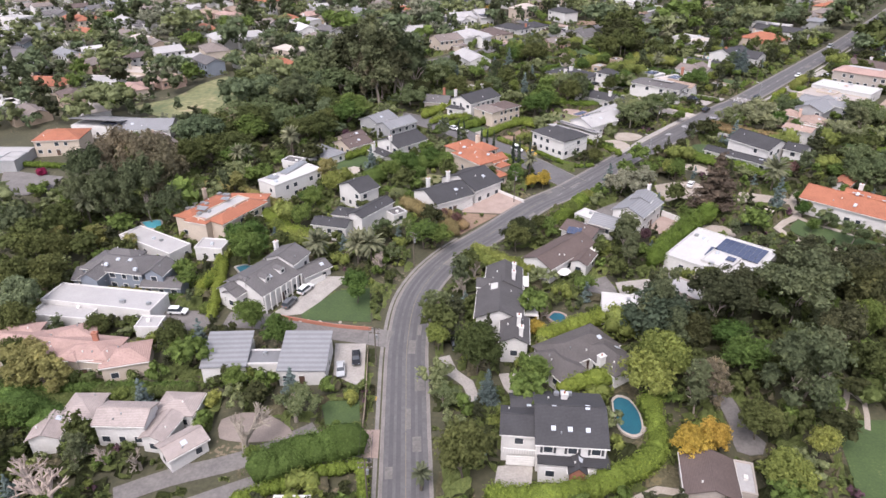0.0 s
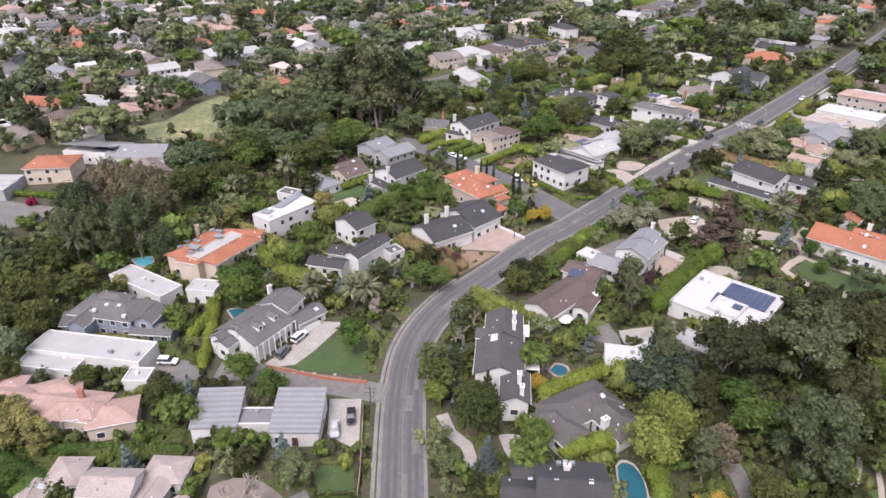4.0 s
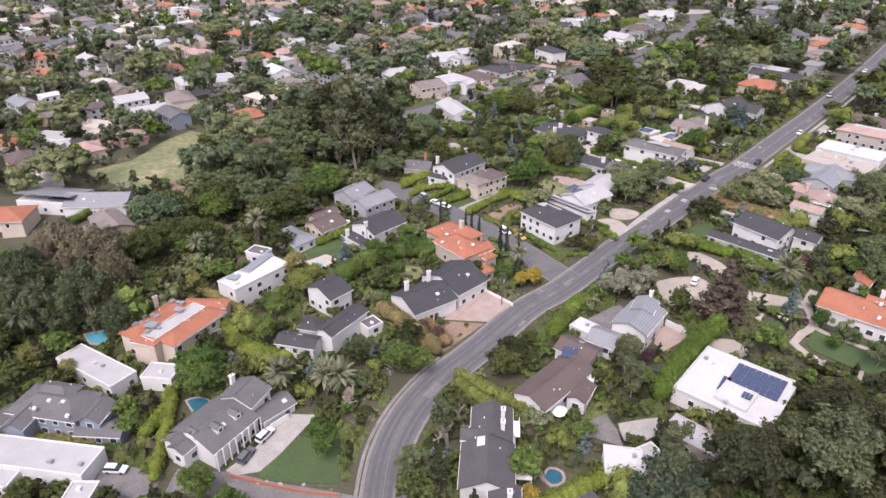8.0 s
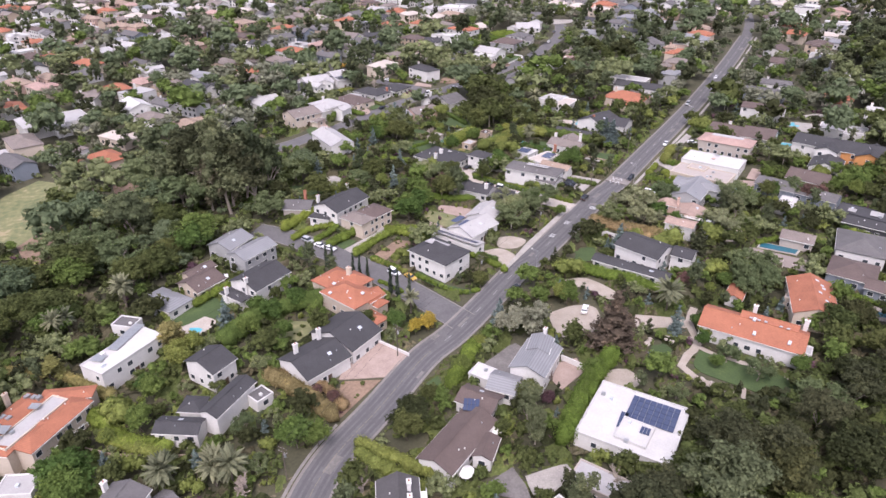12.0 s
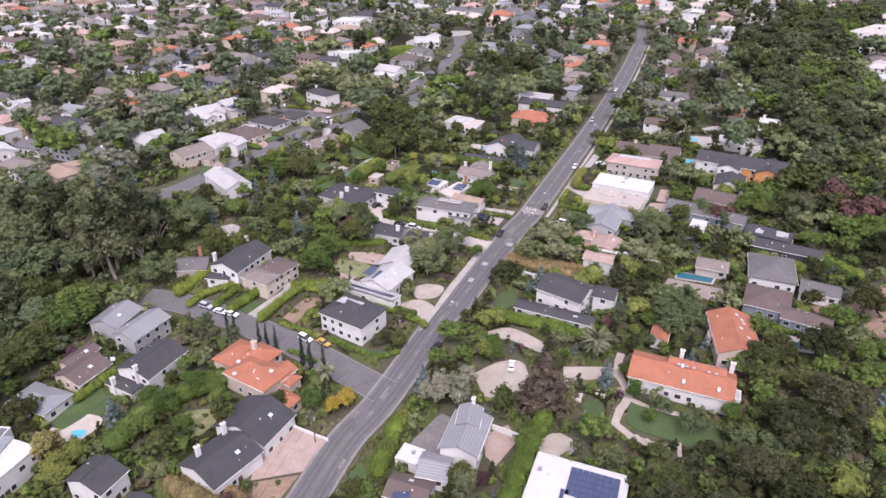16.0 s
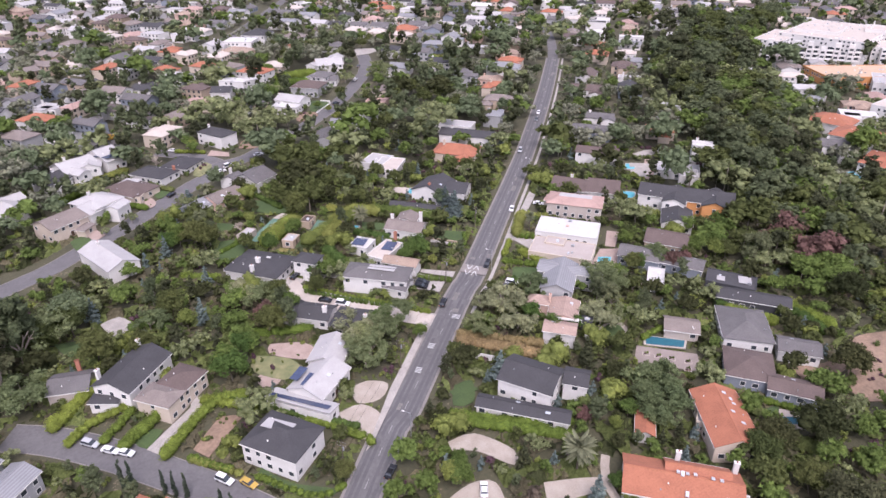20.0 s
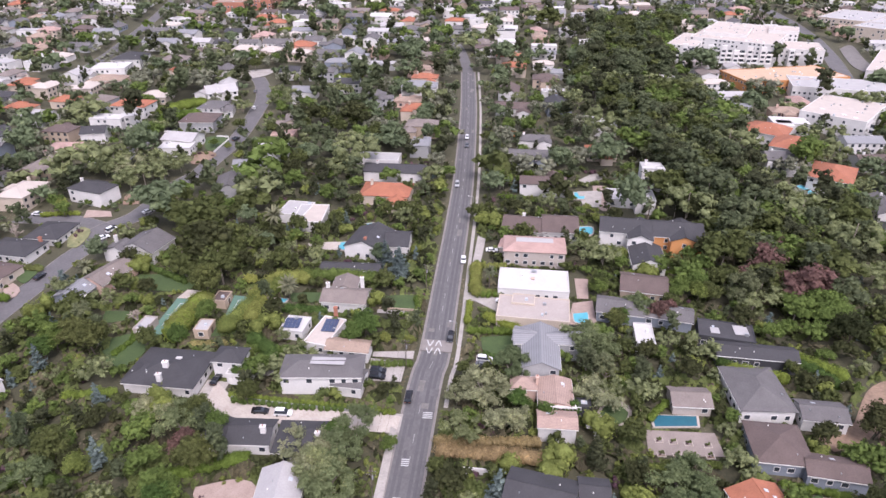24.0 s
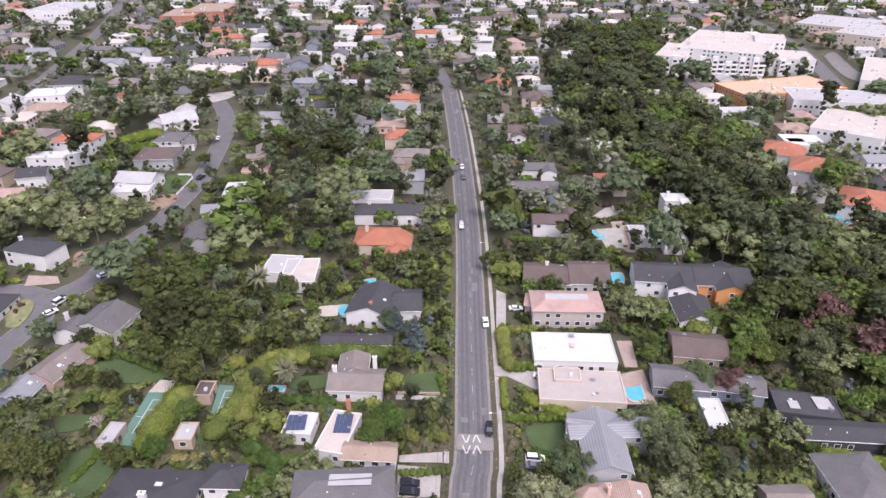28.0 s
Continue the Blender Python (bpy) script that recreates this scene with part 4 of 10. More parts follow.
def stuff_house(x, y, w, d, ang, h, roof, wall_mat, cover):
    """A house of the far blocks, gathered with the others into one sheet of walls and one of roofs for each material."""
    R = random.Random(int(x * 7 + y * 13))
    a = radians(ang)
    blocks = [(0, 0, w, d, 0, h)]
    if R.random() < 0.7:
        blocks.append((w * R.uniform(-0.3, 0.3), d * R.choice((-0.5, 0.5)), d * 0.9, w * 0.4, 90, max(3, h - R.choice((0, 1.5)))))
    for bx, by, bw, bd, ba, bh in blocks:
        put = lambda vf: turned(turned(vf, bx, by, radians(ba)), x, y, a, G(x, y))
        rise = bd * 0.2
        body = box(-bw / 2, bw / 2, -bd / 2, bd / 2, -3.0, bh)
        if roof == "gable":
            body = (body[0] + [(-bw / 2, 0, bh + rise), (bw / 2, 0, bh + rise)], body[1][:1] + body[1][2:] + [(4, 6, 8), (5, 9, 7)])
        FAR[wall_mat].append(put(body))
        FAR[cover].append(put(gable(bw, bd, bh, rise, 0.4) if roof == "gable" else hip(bw, bd, bh, rise, 0.4) if roof == "hip" else box(-bw / 2 - 0.1, bw / 2 + 0.1, -bd / 2 - 0.1, bd / 2 + 0.1, bh - 0.1, bh + 0.25)))
        for s in (-1, 1):
            for st in range(max(1, int(bh / 2.7))):
                for i in range(int(bw / 3.5)):
                    q = (i + 0.5) * 3.5 - bw / 2
                    FAR["glass"].append(put(box(q - 0.7, q + 0.7, s * (bd / 2 + 0.03) - 0.04, s * (bd / 2 + 0.03) + 0.04, 0.9 + 2.8 * st, 2.3 + 2.8 * st)))
    if R.random() < 0.5:
        FAR[wall_mat].append(turned(box(w * 0.3 - 0.5, w * 0.3 + 0.5, -0.4, 0.4, h, h + d * 0.2 + 1.2), x, y, a, G(x, y)))
    mark_rect(x, y, w, d, a, 0.2)


def flush_houses():
    for mat, pieces in FAR.items():
        v, f = [], []
        for pv, pf in pieces:
            k = len(v)
            v += pv
            f += [tuple(i + k for i in q) for q in pf]
        tagged(mesh("far_houses", v, f, mat), "rows of far houses between dense garden trees", "houses", kind="stuff")


STUFF = collections.defaultdict(list)


def stuff_tree(kind, x, y, h, wide, n):
    """A far tree with fewer, larger sprays, gathered with its neighbours into one sheet of foliage."""
    form, leaf = TREES[kind][:2]
    key = (form, n)
    if key not in PROTO:
        PROTO[key] = [clumps(crown_blobs(form, random.Random(i))[::4 if n < 50 else 3 if n < 95 else 2 if n < 300 else 1], n, FORM[form][1] * math.sqrt(FORM[form][0] / n) * 0.66, 0.8, 0.15, OCTA if n < 100 else None, 0 if n < 300 or not FORM[form][2] else 50) for i in range(4)]
    v, q, t = PROTO[key][int(npr.integers(4))]
    a = npr.random() * 6.283
    c, s = math.cos(a), math.sin(a)
    v = np.stack([(v[:, 0] * c - v[:, 1] * s) * h * wide + x, (v[:, 0] * s + v[:, 1] * c) * h * wide + y, v[:, 2] * h + G(x, y)], 1)
    STUFF[leaf].append((v, q, t))
    if n > 500:
        k = 0.014 * h
        tv = np.array([(x + k * m * c1, y + k * m * s1, G(x, y) + z) for z, m in ((-0.3, 1.3), (h * 0.75, 0.5)) for c1, s1 in ((1, 0), (0, 1), (-1, 0), (0, -1))])
        STUFF["trunk"].append((tv, np.array([(0, 1, 5, 4), (1, 2, 6, 5), (2, 3, 7, 6), (3, 0, 4, 7)]), np.zeros((0, 3), int)))


def flush_stuff():
    for leaf, pieces in STUFF.items():
        vs, qs, ts, k = [], [], [], 0
        for v, q, t in pieces:
            vs.append(v), qs.append(q + k), ts.append(t + k)
            k += len(v)
        ob = new("tree_belt", array_mesh("tree_belt", np.concatenate(vs), np.concatenate(qs), np.concatenate(ts), "pale_bark" if leaf == "trunk" else "leaf_" + leaf))
        tagged(ob, "dense mixed trees and shrubs between far gardens", "trees", kind="stuff")


def sprinkle(poly):
    """Low shrubs strewn over loose ground, thicker at its edge."""
    R = random.Random(len(poly) * 7 + int(poly[0][0]))
    xs, ys = [p[0] for p in poly], [p[1] for p in poly]
    cx, cy = sum(xs) / len(xs), sum(ys) / len(ys)
    far = max(math.dist((cx, cy), p) for p in poly)
    for _ in range(int((max(xs) - min(xs)) * (max(ys) - min(ys)) / 3.2)):
        x, y, h = R.uniform(min(xs), max(xs)), R.uniform(min(ys), max(ys)), R.uniform(0.7, 2.2)
        if inside(poly, np.array(x), np.array(y)) and R.random() < 0.12 + 0.75 * (math.dist((x, y), (cx, cy)) / far) ** 2:
            stuff_tree(R.choice(("shrub", "shrub", "limeshrub", "shrub", "shrub", "mauve")), x, y, h, R.uniform(0.8, 1.2), 64)


def wood_tree(wood, kind, x, y, h, wide):
    """One tree of a wood, trunk and crown in one mesh that its likes share."""
    form, leaf, bark, label = TREES[kind]
    i = count[0] % 3
    count[0] += 1
    key = ("whole", form, leaf, i)
    if key not in PROTO:
        crown, trunk = proto(form, leaf, bark)[i]
        bm = bmesh.new()
        bm.from_mesh(crown)
        k = len(bm.faces)
        bm.from_mesh(trunk)
        bm.faces.ensure_lookup_table()
        for f in bm.faces[k:]:
            f.material_index = 1
        me = bpy.data.meshes.new("tree")
        bm.to_mesh(me)
        bm.free()
        me.materials.append(MAT["leaf_" + leaf])
        me.materials.append(MAT[bark])
        PROTO[key] = me
    o = new("tree", PROTO[key])
    o.parent = wood
    o.location, o.rotation_euler, o.scale = (x, y, G(x, y)), (0, 0, count[0] * 2.39996 % 6.283), (h * wide, h * wide, h)


def scatter(poly, kinds, spacing, lo, hi, wide=1.0, seed=1, mode="thing", n=130, close=True, under=False):
    """Trees of several kinds spread inside an outline, clear of what is built."""
    R, e = random.Random(seed), None
    xs, ys = [p[0] for p in poly], [p[1] for p in poly]
    x = min(xs)
    while x < max(xs):
        y = min(ys)
        while y < max(ys):
            px, py = x + R.uniform(-0.5, 0.5) * spacing, y + R.uniform(-0.5, 0.5) * spacing
            y += spacing
            if not inside(poly, np.array(px), np.array(py)):
                continue
            h = R.uniform(lo, hi)
            kind = R.choice(kinds)
            if built[int(px - X0), int(py - Y0)] if under else not free(px, py, 2):
                continue
            if mode == "thing" and px * 0.35 + py < 290:
                e = e or tagged(new("wood"), "dense wood of tall brown-green trees below the gardens", "wood", kind="stuff")
                wood_tree(e, kind, px, py, h, wide * R.uniform(0.9, 1.25))
            elif mode == "thing":
                stuff_tree(kind, px, py, h, wide * R.uniform(0.85, 1.2), 900)
            else:
                stuff_tree(kind, px, py, h, wide * R.uniform(0.85, 1.2), n)
        x += spacing
    if close:
        mark_poly(poly)


# the stretch of land that comes into view
SEEN = [(-130, 50), (95, 55), (215, 170), (920, 370), (540, 725), (200, 1010), (-160, 930), (-300, 850), (-400, 610)]


# ---- the place ----
# roads
main = road("road", "grey patched asphalt road through the neighbourhood", 9.2, [(-5.9, 66.4), (-6.5, 82.2), (-7.4, 101.5), (-8.0, 122.9), (-6.0, 140.8), (1.7, 156.6), (15.5, 172.1), (29.2, 187.9), (42.3, 198.6), (69.8, 226.7), (74.5, 229.6), (114.8, 268.1), (126.1, 277.4), (157.6, 308.3), (184.6, 334.9), (217.7, 368.6), (273.8, 429.0), (323.9, 485.9)])
road("road", "narrow far end of the road under trees", 7.0, [(323.9, 485.9), (360.8, 538.5), (400.2, 615.1), (480.4, 772.3)], "asphalt", False, -1.5)
road("road", "grey asphalt side street with parked cars", 9.0, [(43.5, 200.8), (35.6, 212.9), (23.4, 230.5), (6.4, 251.0), (-7.8, 265.0), (-18.6, 272.6)])
road("road", "dark asphalt lane off the road", 6.0, [(-12.1, 122.9), (-20.1, 125.1), (-29.6, 127.3), (-41.0, 130.6), (-52.2, 132.0)], "asphalt_old", False)
road("road", "grey asphalt lane between hedges", 4.6, [(-13.5, 90.1), (-23.0, 87.2), (-30.5, 84.1), (-39.4, 80.3), (-50.3, 75.4)], "asphalt_old", False)
road("road", "narrow grey asphalt lane below a garden", 4.2, [(-24.4, 96.0), (-33.0, 90.6), (-39.6, 87.9), (-49.0, 85.1), (-57.5, 81.2)], "asphalt_old", False)
road("road", "asphalt street with parked cars behind the gardens", 8.5, [(-37.2, 337.8), (-20.4, 347.8), (-4.2, 355.6), (9.3, 365.7), (18.7, 371.8), (29.0, 379.9), (42.1, 390.4), (55.7, 401.7), (65.7, 408.3), (70.3, 416.2), (83.9, 418.8), (95.3, 426.7), (108.5, 437.0), (120.8, 443.0), (128.8, 450.1), (146.8, 465.4), (161.5, 481.4), (176.8, 500.3), (191.4, 519.9), (203.4, 545.6), (208.2, 561.3)], pad=4.5)
road("road", "asphalt cross street in a far block", 8.0, [(71.4, 417.8), (65.5, 429.4), (58.5, 437.5), (47.5, 448.2)])
road("road", "wide pale street in the distance", 11, [(493.0, 309.9), (564.3, 355.8), (623.9, 404.1), (681.6, 469.3), (754.6, 580.5)])
road("road", "far street between rows of houses", 8, [(113.2, 635.5), (155.9, 686.4), (239.2, 811.1), (316.6, 954.8)])
for a, b, mat, nm in ((4.8 + 0.36, 6.3, "earth", "verge"), (6.3, 7.5, "concrete", "pavement")):
    line = [p for p in main if p[1] > 262]
    tagged(ribbon(nm, line, a, b, 0.05, mat), "pale concrete pavement beside the road" if nm == "pavement" else "bare earth verge beside the kerb", nm, kind="structure")
    mark_line(sides(line, 6.5), 1.4)
line = [p for p in main if p[1] < 165]
tagged(ribbon("pavement", line, -5.95, -5.17, 0.05, "kerb"), "worn pale pavement beside the road", "pavement", kind="structure")
mark_line(sides(line, -5.8), 1.0)

for o in (-2.75, -1.35, 1.35, 2.75):
    tagged(ribbon("road_wear", main, o - 0.42, o + 0.42, 0.05, "tyre_track"), "dark worn wheel track in the asphalt", "road wear", kind="structure")
for o in (-4.35, 4.35):
    tagged(ribbon("gutter", main, o - 0.25, o + 0.25, 0.052, "gutter"), "pale dusty concrete gutter along the kerb", "gutter", kind="structure")

# houses
h = house("white colonial house with grey shingle roof and porch", -45.3, 143.0, 0)
wing(h, 0.0, 0.0, 12.4, 12.5, 58, 4.6, "gable", wall="wall_white", cover="roof_grey")
wing(h, 4.8, 7.8, 6.8, 8.3, 67, 6.6, "gable", wall="wall_white", cover="roof_grey")
wing(h, 10.9, 7.0, 8.1, 5.3, 46, 3.3, "gable", wall="wall_white", cover="roof_grey")
wing(h, -4.9, -5.0, 5.2, 4.0, 59, 4, "gable", wall="wall_white", cover="roof_grey")
chimney(h, 1.3, 10.9, 9.0, 58, "wall_white")
dormer(h, 2.4, -3.9, 5.7, -32)
dormer(h, 5.1, 0.3, 5.7, -32)
dormer(h, -2.2, -5.3, 5.7, -32)
columns(h, 2.6, -9.0, 9.2, 2.0, 8, 4.3)
garage_door(h, 12.9, 3.8, -44, 5)
wing(h, -6.3, -3.5, 5.4, 4.6, 58, 4.2, "gable", wall="wall_white", cover="roof_grey", rise=1.3)
h = house("white house with big dark roof and balcony by a pool", 22.8, 90.9, 0)
wing(h, 0.0, 0.0, 11.9, 13.3, 175, 6.3, "gable", wall="wall_white", cover="roof_navy")
wing(h, -9.0, -0.4, 6.1, 6.7, 174, 6, "gable", wall="wall_white", cover="roof_navy")
wing(h, -7.7, 4.6, 4.3, 4.1, 179, 6, "gable", wall="wall_white", cover="roof_navy")
wing(h, -0.3, -7.1, 11.7, 3.8, 174, 3, "shed", wall="wall_white", cover="roof_navy")
chimney(h, -0.5, 3.4, 9.0, 175, "wall_white")
railing(h, -12.2, -5.2, -6.5, -5.9, 3.2, 14)
garage_door(h, -9.1, -5.2, -95, 5)
columns(h, -5.5, -6.2, 5.6, -7.2, 5, 2.8)
for x, y, z, fall in ((-7.4, 0.2, 9.22, 0.32), (-2.9, 0.2, 9.22, 0.32), (3.0, -0.4, 9.14, -0.32), (-3.5, -4.0, 7.70, -0.32), (-0.6, -4.2, 7.62, -0.32), (2.5, -4.4, 7.54, -0.32)):
    slab(h, "skylight", x, y, 0.8, 0.8, 175, z, fall, "skylight")
for x, y in ((-1.6, 5.2), (-0.4, 5.5), (0.8, 5.2), (0.1, 4.4)):
    slab(h, "roof_unit", x, y, 0.9, 0.7, 175, 7.9, 0, "metal", 0.9)
for k in (-4.0, 0.2, 4.2):
    for q in (-1.15, 1.15):
        solid("shutter", turned(box(k + q - 0.22, k + q + 0.22, -6.78, -6.70, 4.2, 5.7), 0, 0, radians(-5)), "wall_charcoal", h)
    o = new("window", window_mesh(1.5, 1.35))
    o.parent, o.location, o.rotation_euler = h, (k * 0.996 - 6.7 * 0.087, -6.7 * 0.996 - k * 0.087, 4.3), (0, 0, radians(175))
wing(h, 0.3, -8.2, 3.4, 2.6, 85, 3.1, "gable", wall="wall_brick", cover="roof_navy", rise=1.1, glaze=False)
h = house("low pink-taupe house with angled shingle roofs", -60.2, 95.8, 0)
wing(h, 0.0, 0.0, 9.3, 6.0, 178, 5.2, "gable", wall="wall_white", cover="roof_rose")
wing(h, -10.4, 4.3, 6.2, 6.5, 180, 3.4, "hip", wall="wall_white", cover="roof_rose", rise=1.1)
wing(h, 8.2, 4.7, 6.0, 7.3, 87, 3.4, "hip", wall="wall_white", cover="roof_rose", rise=1.0)
wing(h, 12.2, -5.4, 7.2, 4.9, 45, 3.2, "gable", wall="wall_white", cover="roof_rose")
wing(h, 7.1, -1.6, 6.6, 4.3, 78, 3.4, "gable", wall="wall_white", cover="roof_rose")
wing(h, -14.2, -1.6, 5.9, 5.3, 96, 3.2, "gable", wall="wall_white", cover="roof_rose")
h = house("single-storey house with steel-grey flat roofs", -29.3, 113.7, 0)
wing(h, 0.0, 0.0, 9.7, 10.6, 0, 3.6, "shed", wall="wall_white", cover="roof_steel")
wing(h, -8.9, -0.2, 7.5, 4.8, 1, 3, "flat", wall="wall_white", cover="roof_steel")
wing(h, -16.9, 1.1, 9.1, 9.6, 3, 3.2, "shed", wall="wall_white", cover="roof_steel")
slab(h, "roof_patch", -15.2, 4.2, 4.9, 3.3, 176, 3.75, 0, "roof_white")
h = house("pink house with pale pink tiled hip roofs", -76.9, 115.5, 0)
wing(h, 0.0, 0.0, 10.3, 6.5, 5, 5, "hip", wall="wall_cream", cover="roof_pinktile", rise=1.1)
wing(h, -18.8, 7.4, 9.0, 4.6, 5, 5, "hip", wall="wall_cream", cover="roof_pinktile", rise=0.8)
wing(h, -6.2, 5.5, 9.8, 7.0, 23, 5, "hip", wall="wall_cream", cover="roof_pinktile", rise=1.2)
wing(h, 8.5, -0.4, 9.2, 7.3, 16, 4.2, "hip", wall="wall_cream", cover="roof_pinktile", rise=1.2)
chimney(h, 1.5, 1.8, 8.0, 5, "wall_brick")
wing(h, -9.5, 2.6, 31.0, 8.4, 172, 4.6, "hip", wall="wall_cream", cover="roof_pinktile", rise=1.5)
for k in (0, 1, 2):
    wing(h, -8.0 + 6.4 * k, -1.6 + 0.3 * k, 4.6, 2.6, 82, 5.0, "hip", wall="wall_cream", cover="roof_pinktile", rise=0.7)
h = house("flat-roofed white modern house by a courtyard", -82.5, 136.5, 0)
wing(h, 0.0, 0.0, 28.8, 7.9, 170, 4.2, "flat", wall="wall_white", cover="roof_pale")
wing(h, 14.4, -9.1, 5.4, 4.6, 179, 3, "flat", wall="wall_white", cover="roof_pale")
wing(h, -7.7, -4.5, 14.6, 5.6, 172, 3.2, "flat", wall="wall_white", cover="roof_pale")
h = house("grey-blue clapboard house with grey shingle roof", -83.6, 150.3, 0)
wing(h, 0.0, 0.0, 16.9, 9.3, 168, 5.6, "hip", wall="wall_greyblue", cover="roof_grey", rise=1.6)
wing(h, 12.6, -5.4, 10.0, 5.2, 175, 3, "gable", wall="wall_greyblue", cover="roof_grey")
wing(h, -7.1, -1.2, 8.2, 6.8, 179, 3.2, "gable", wall="wall_greyblue", cover="roof_grey")
wing(h, 11.0, -3.3, 6.4, 4.8, 80, 5.6, "gable", wall="wall_greyblue", cover="roof_grey", rise=1.5)
wing(h, -4.9, -4.8, 6.0, 4.4, 80, 5.2, "gable", wall="wall_greyblue", cover="roof_grey", rise=1.3)
wing(h, -0.9, 3.1, 9.0, 5.2, 168, 6.2, "hip", wall="wall_greyblue", cover="roof_grey", rise=1.4)
for x, y in ((-0.3, -1.2), (3.0, -1.6), (-2.3, -3.7), (6.1, -6.2)):
    slab(h, "skylight", x, y, 0.9, 0.7, 168, 7.3, -0.2, "skylight", 0.5)
h = house("large cream villa with red tiled roofs and a flat middle", -70.9, 180.2, 0)
wing(h, 0.0, 0.0, 17.7, 6.4, 63, 6.2, "hip", wall="wall_cream", cover="roof_red", rise=1.1)
wing(h, 10.3, -3.0, 17.6, 5.8, 61, 6.2, "hip", wall="wall_cream", cover="roof_red", rise=1.0)
wing(h, 5.6, -2.3, 17.6, 4.5, 61, 6.7, "flat", wall="wall_cream", cover="roof_pale")
wing(h, 1.1, -9.5, 6.5, 3.2, 161, 6.2, "hip", wall="wall_cream", cover="roof_red", rise=0.5)
wing(h, 10.9, 7.5, 11.6, 3.7, 177, 6.2, "hip", wall="wall_cream", cover="roof_red", rise=0.6)
chimney(h, -2.3, 6.5, 9.0, 63, "wall_cream")
slab(h, "roof_vent", 0.8, -5.1, 2.9, 2.6, 168, 7.95, 0, "metal")
slab(h, "roof_vent", 5.4, 2.0, 2.3, 2.0, 166, 7.95, 0, "metal")
railing(h, 11.8, -9.3, 17.0, -1.6, 3, 10)
for x, y in ((2.1, 6.9), (3.8, 6.2), (5.0, 5.9), (-3.0, -0.3), (-0.9, 0.1), (0.5, -0.5), (-2.6, -3.5), (-1.1, -2.9), (0.5, -7.3), (-3.9, -3.9)):
    slab(h, "roof_unit", x, y, 1.3, 1.0, 61, 7.6, 0, "metal", 0.9)
wing(h, 9.1, -3.8, 7.0, 5.0, 151, 6.0, "hip", wall="wall_cream", cover="roof_red", rise=1.1)
wing(h, 5.1, -6.4, 6.0, 4.0, 151, 3.4, "hip", wall="wall_cream", cover="roof_red", rise=0.8)
railing(h, 12.1, -4.8, 15.1, 0.6, 3.2, 8)
h = house("long white modern house with a flat roof", -49.7, 201.5, 0)
wing(h, 0.0, 0.0, 19.6, 8.1, 51, 6.2, "flat", wall="wall_white", cover="roof_white")
wing(h, -1.8, 13.7, 4.8, 6.4, 66, 6.2, "flat", wall="wall_white", cover="roof_grey")
for i in range(1):
    for j in range(9):
        s, q = (i + 0.5 - 0.5) * 3.12, (j + 0.5 - 4.5) * 1.37
        slab(h, "roof_vent", -0.2 + s * -0.912 - q * 0.410, 5.6 + s * 0.410 + q * -0.912, 3.04, 1.29, 156, 6.70 + q * 0.000, 0.00, "metal")
slab(h, "skylight", -5.2, -3.2, 3.3, 2.9, 158, 6.75, 0, "metal")
h = house("low house with a pale grey flat roof", -81.3, 165.3, 0)
wing(h, 0.0, 0.0, 21.7, 7.0, 148, 3.6, "flat", wall="wall_white", cover="roof_pale")
h = house("white garage with a flat roof", -63.9, 162.1, 0)
wing(h, 0.0, 0.0, 7.8, 5.7, 172, 3.6, "flat", wall="wall_white", cover="roof_pale")
h = house("white house with dark gabled roof above a terrace", -26.5, 192.3, 0)
wing(h, 0.0, 0.0, 7.4, 10.1, 47, 6, "gable", wall="wall_white", cover="roof_navy")
wing(h, 5.3, -14.7, 14.0, 4.9, 55, 5, "gable", wall="wall_white", cover="roof_navy")
wing(h, -5.4, -20.8, 10.1, 5.0, 165, 3.2, "gable", wall="wall_white", cover="roof_navy")
wing(h, -3.0, -13.9, 5.2, 5.0, 164, 3.4, "hip", wall="wall_white", cover="roof_navy", rise=0.9)
wing(h, 12.5, -12.8, 4.7, 4.5, 39, 2.8, "flat", wall="wall_white", cover="roof_grey")
h = house("white house with a large dark roof beside a paved forecourt", 0.1, 189.0, 0)
wing(h, 0.0, 0.0, 13.7, 12.3, 35, 4.4, "gable", wall="wall_white", cover="roof_navy")
wing(h, 9.0, 9.8, 11.8, 15.1, 44, 4.8, "gable", wall="wall_white", cover="roof_navy")
chimney(h, -4.7, 1.1, 8.5, 35, "wall_white")
chimney(h, 1.5, 6.9, 8.5, 35, "wall_white")
h = house("house with many hipped red tiled roofs at the street corner", 11.9, 215.1, 0)
wing(h, 0.0, 0.6, 14.6, 10.2, 128, 5.2, "hip", wall="wall_cream", cover="roof_red", rise=2.2)
wing(h, -4.6, 11.0, 10.4, 7.2, 40, 5.2, "hip", wall="wall_cream", cover="roof_red", rise=1.7)
wing(h, 2.0, 7.6, 8.0, 7.0, 128, 5.6, "hip", wall="wall_cream", cover="roof_red", rise=1.7)
wing(h, 5.8, -1.2, 6.2, 5.4, 40, 4.6, "gable", wall="wall_cream", cover="roof_red", rise=1.4)
wing(h, 7.8, -3.4, 4.0, 4.0, 128, 3.4, "hip", wall="wall_cream", cover="roof_red", rise=1.1)
wing(h, 5.6, -10.6, 6.6, 4.2, 128, 3.0, "hip", wall="wall_cream", cover="roof_red", rise=0.9)
chimney(h, 0.4, 8.6, 9.4, 133, "wall_cream", 1.4)
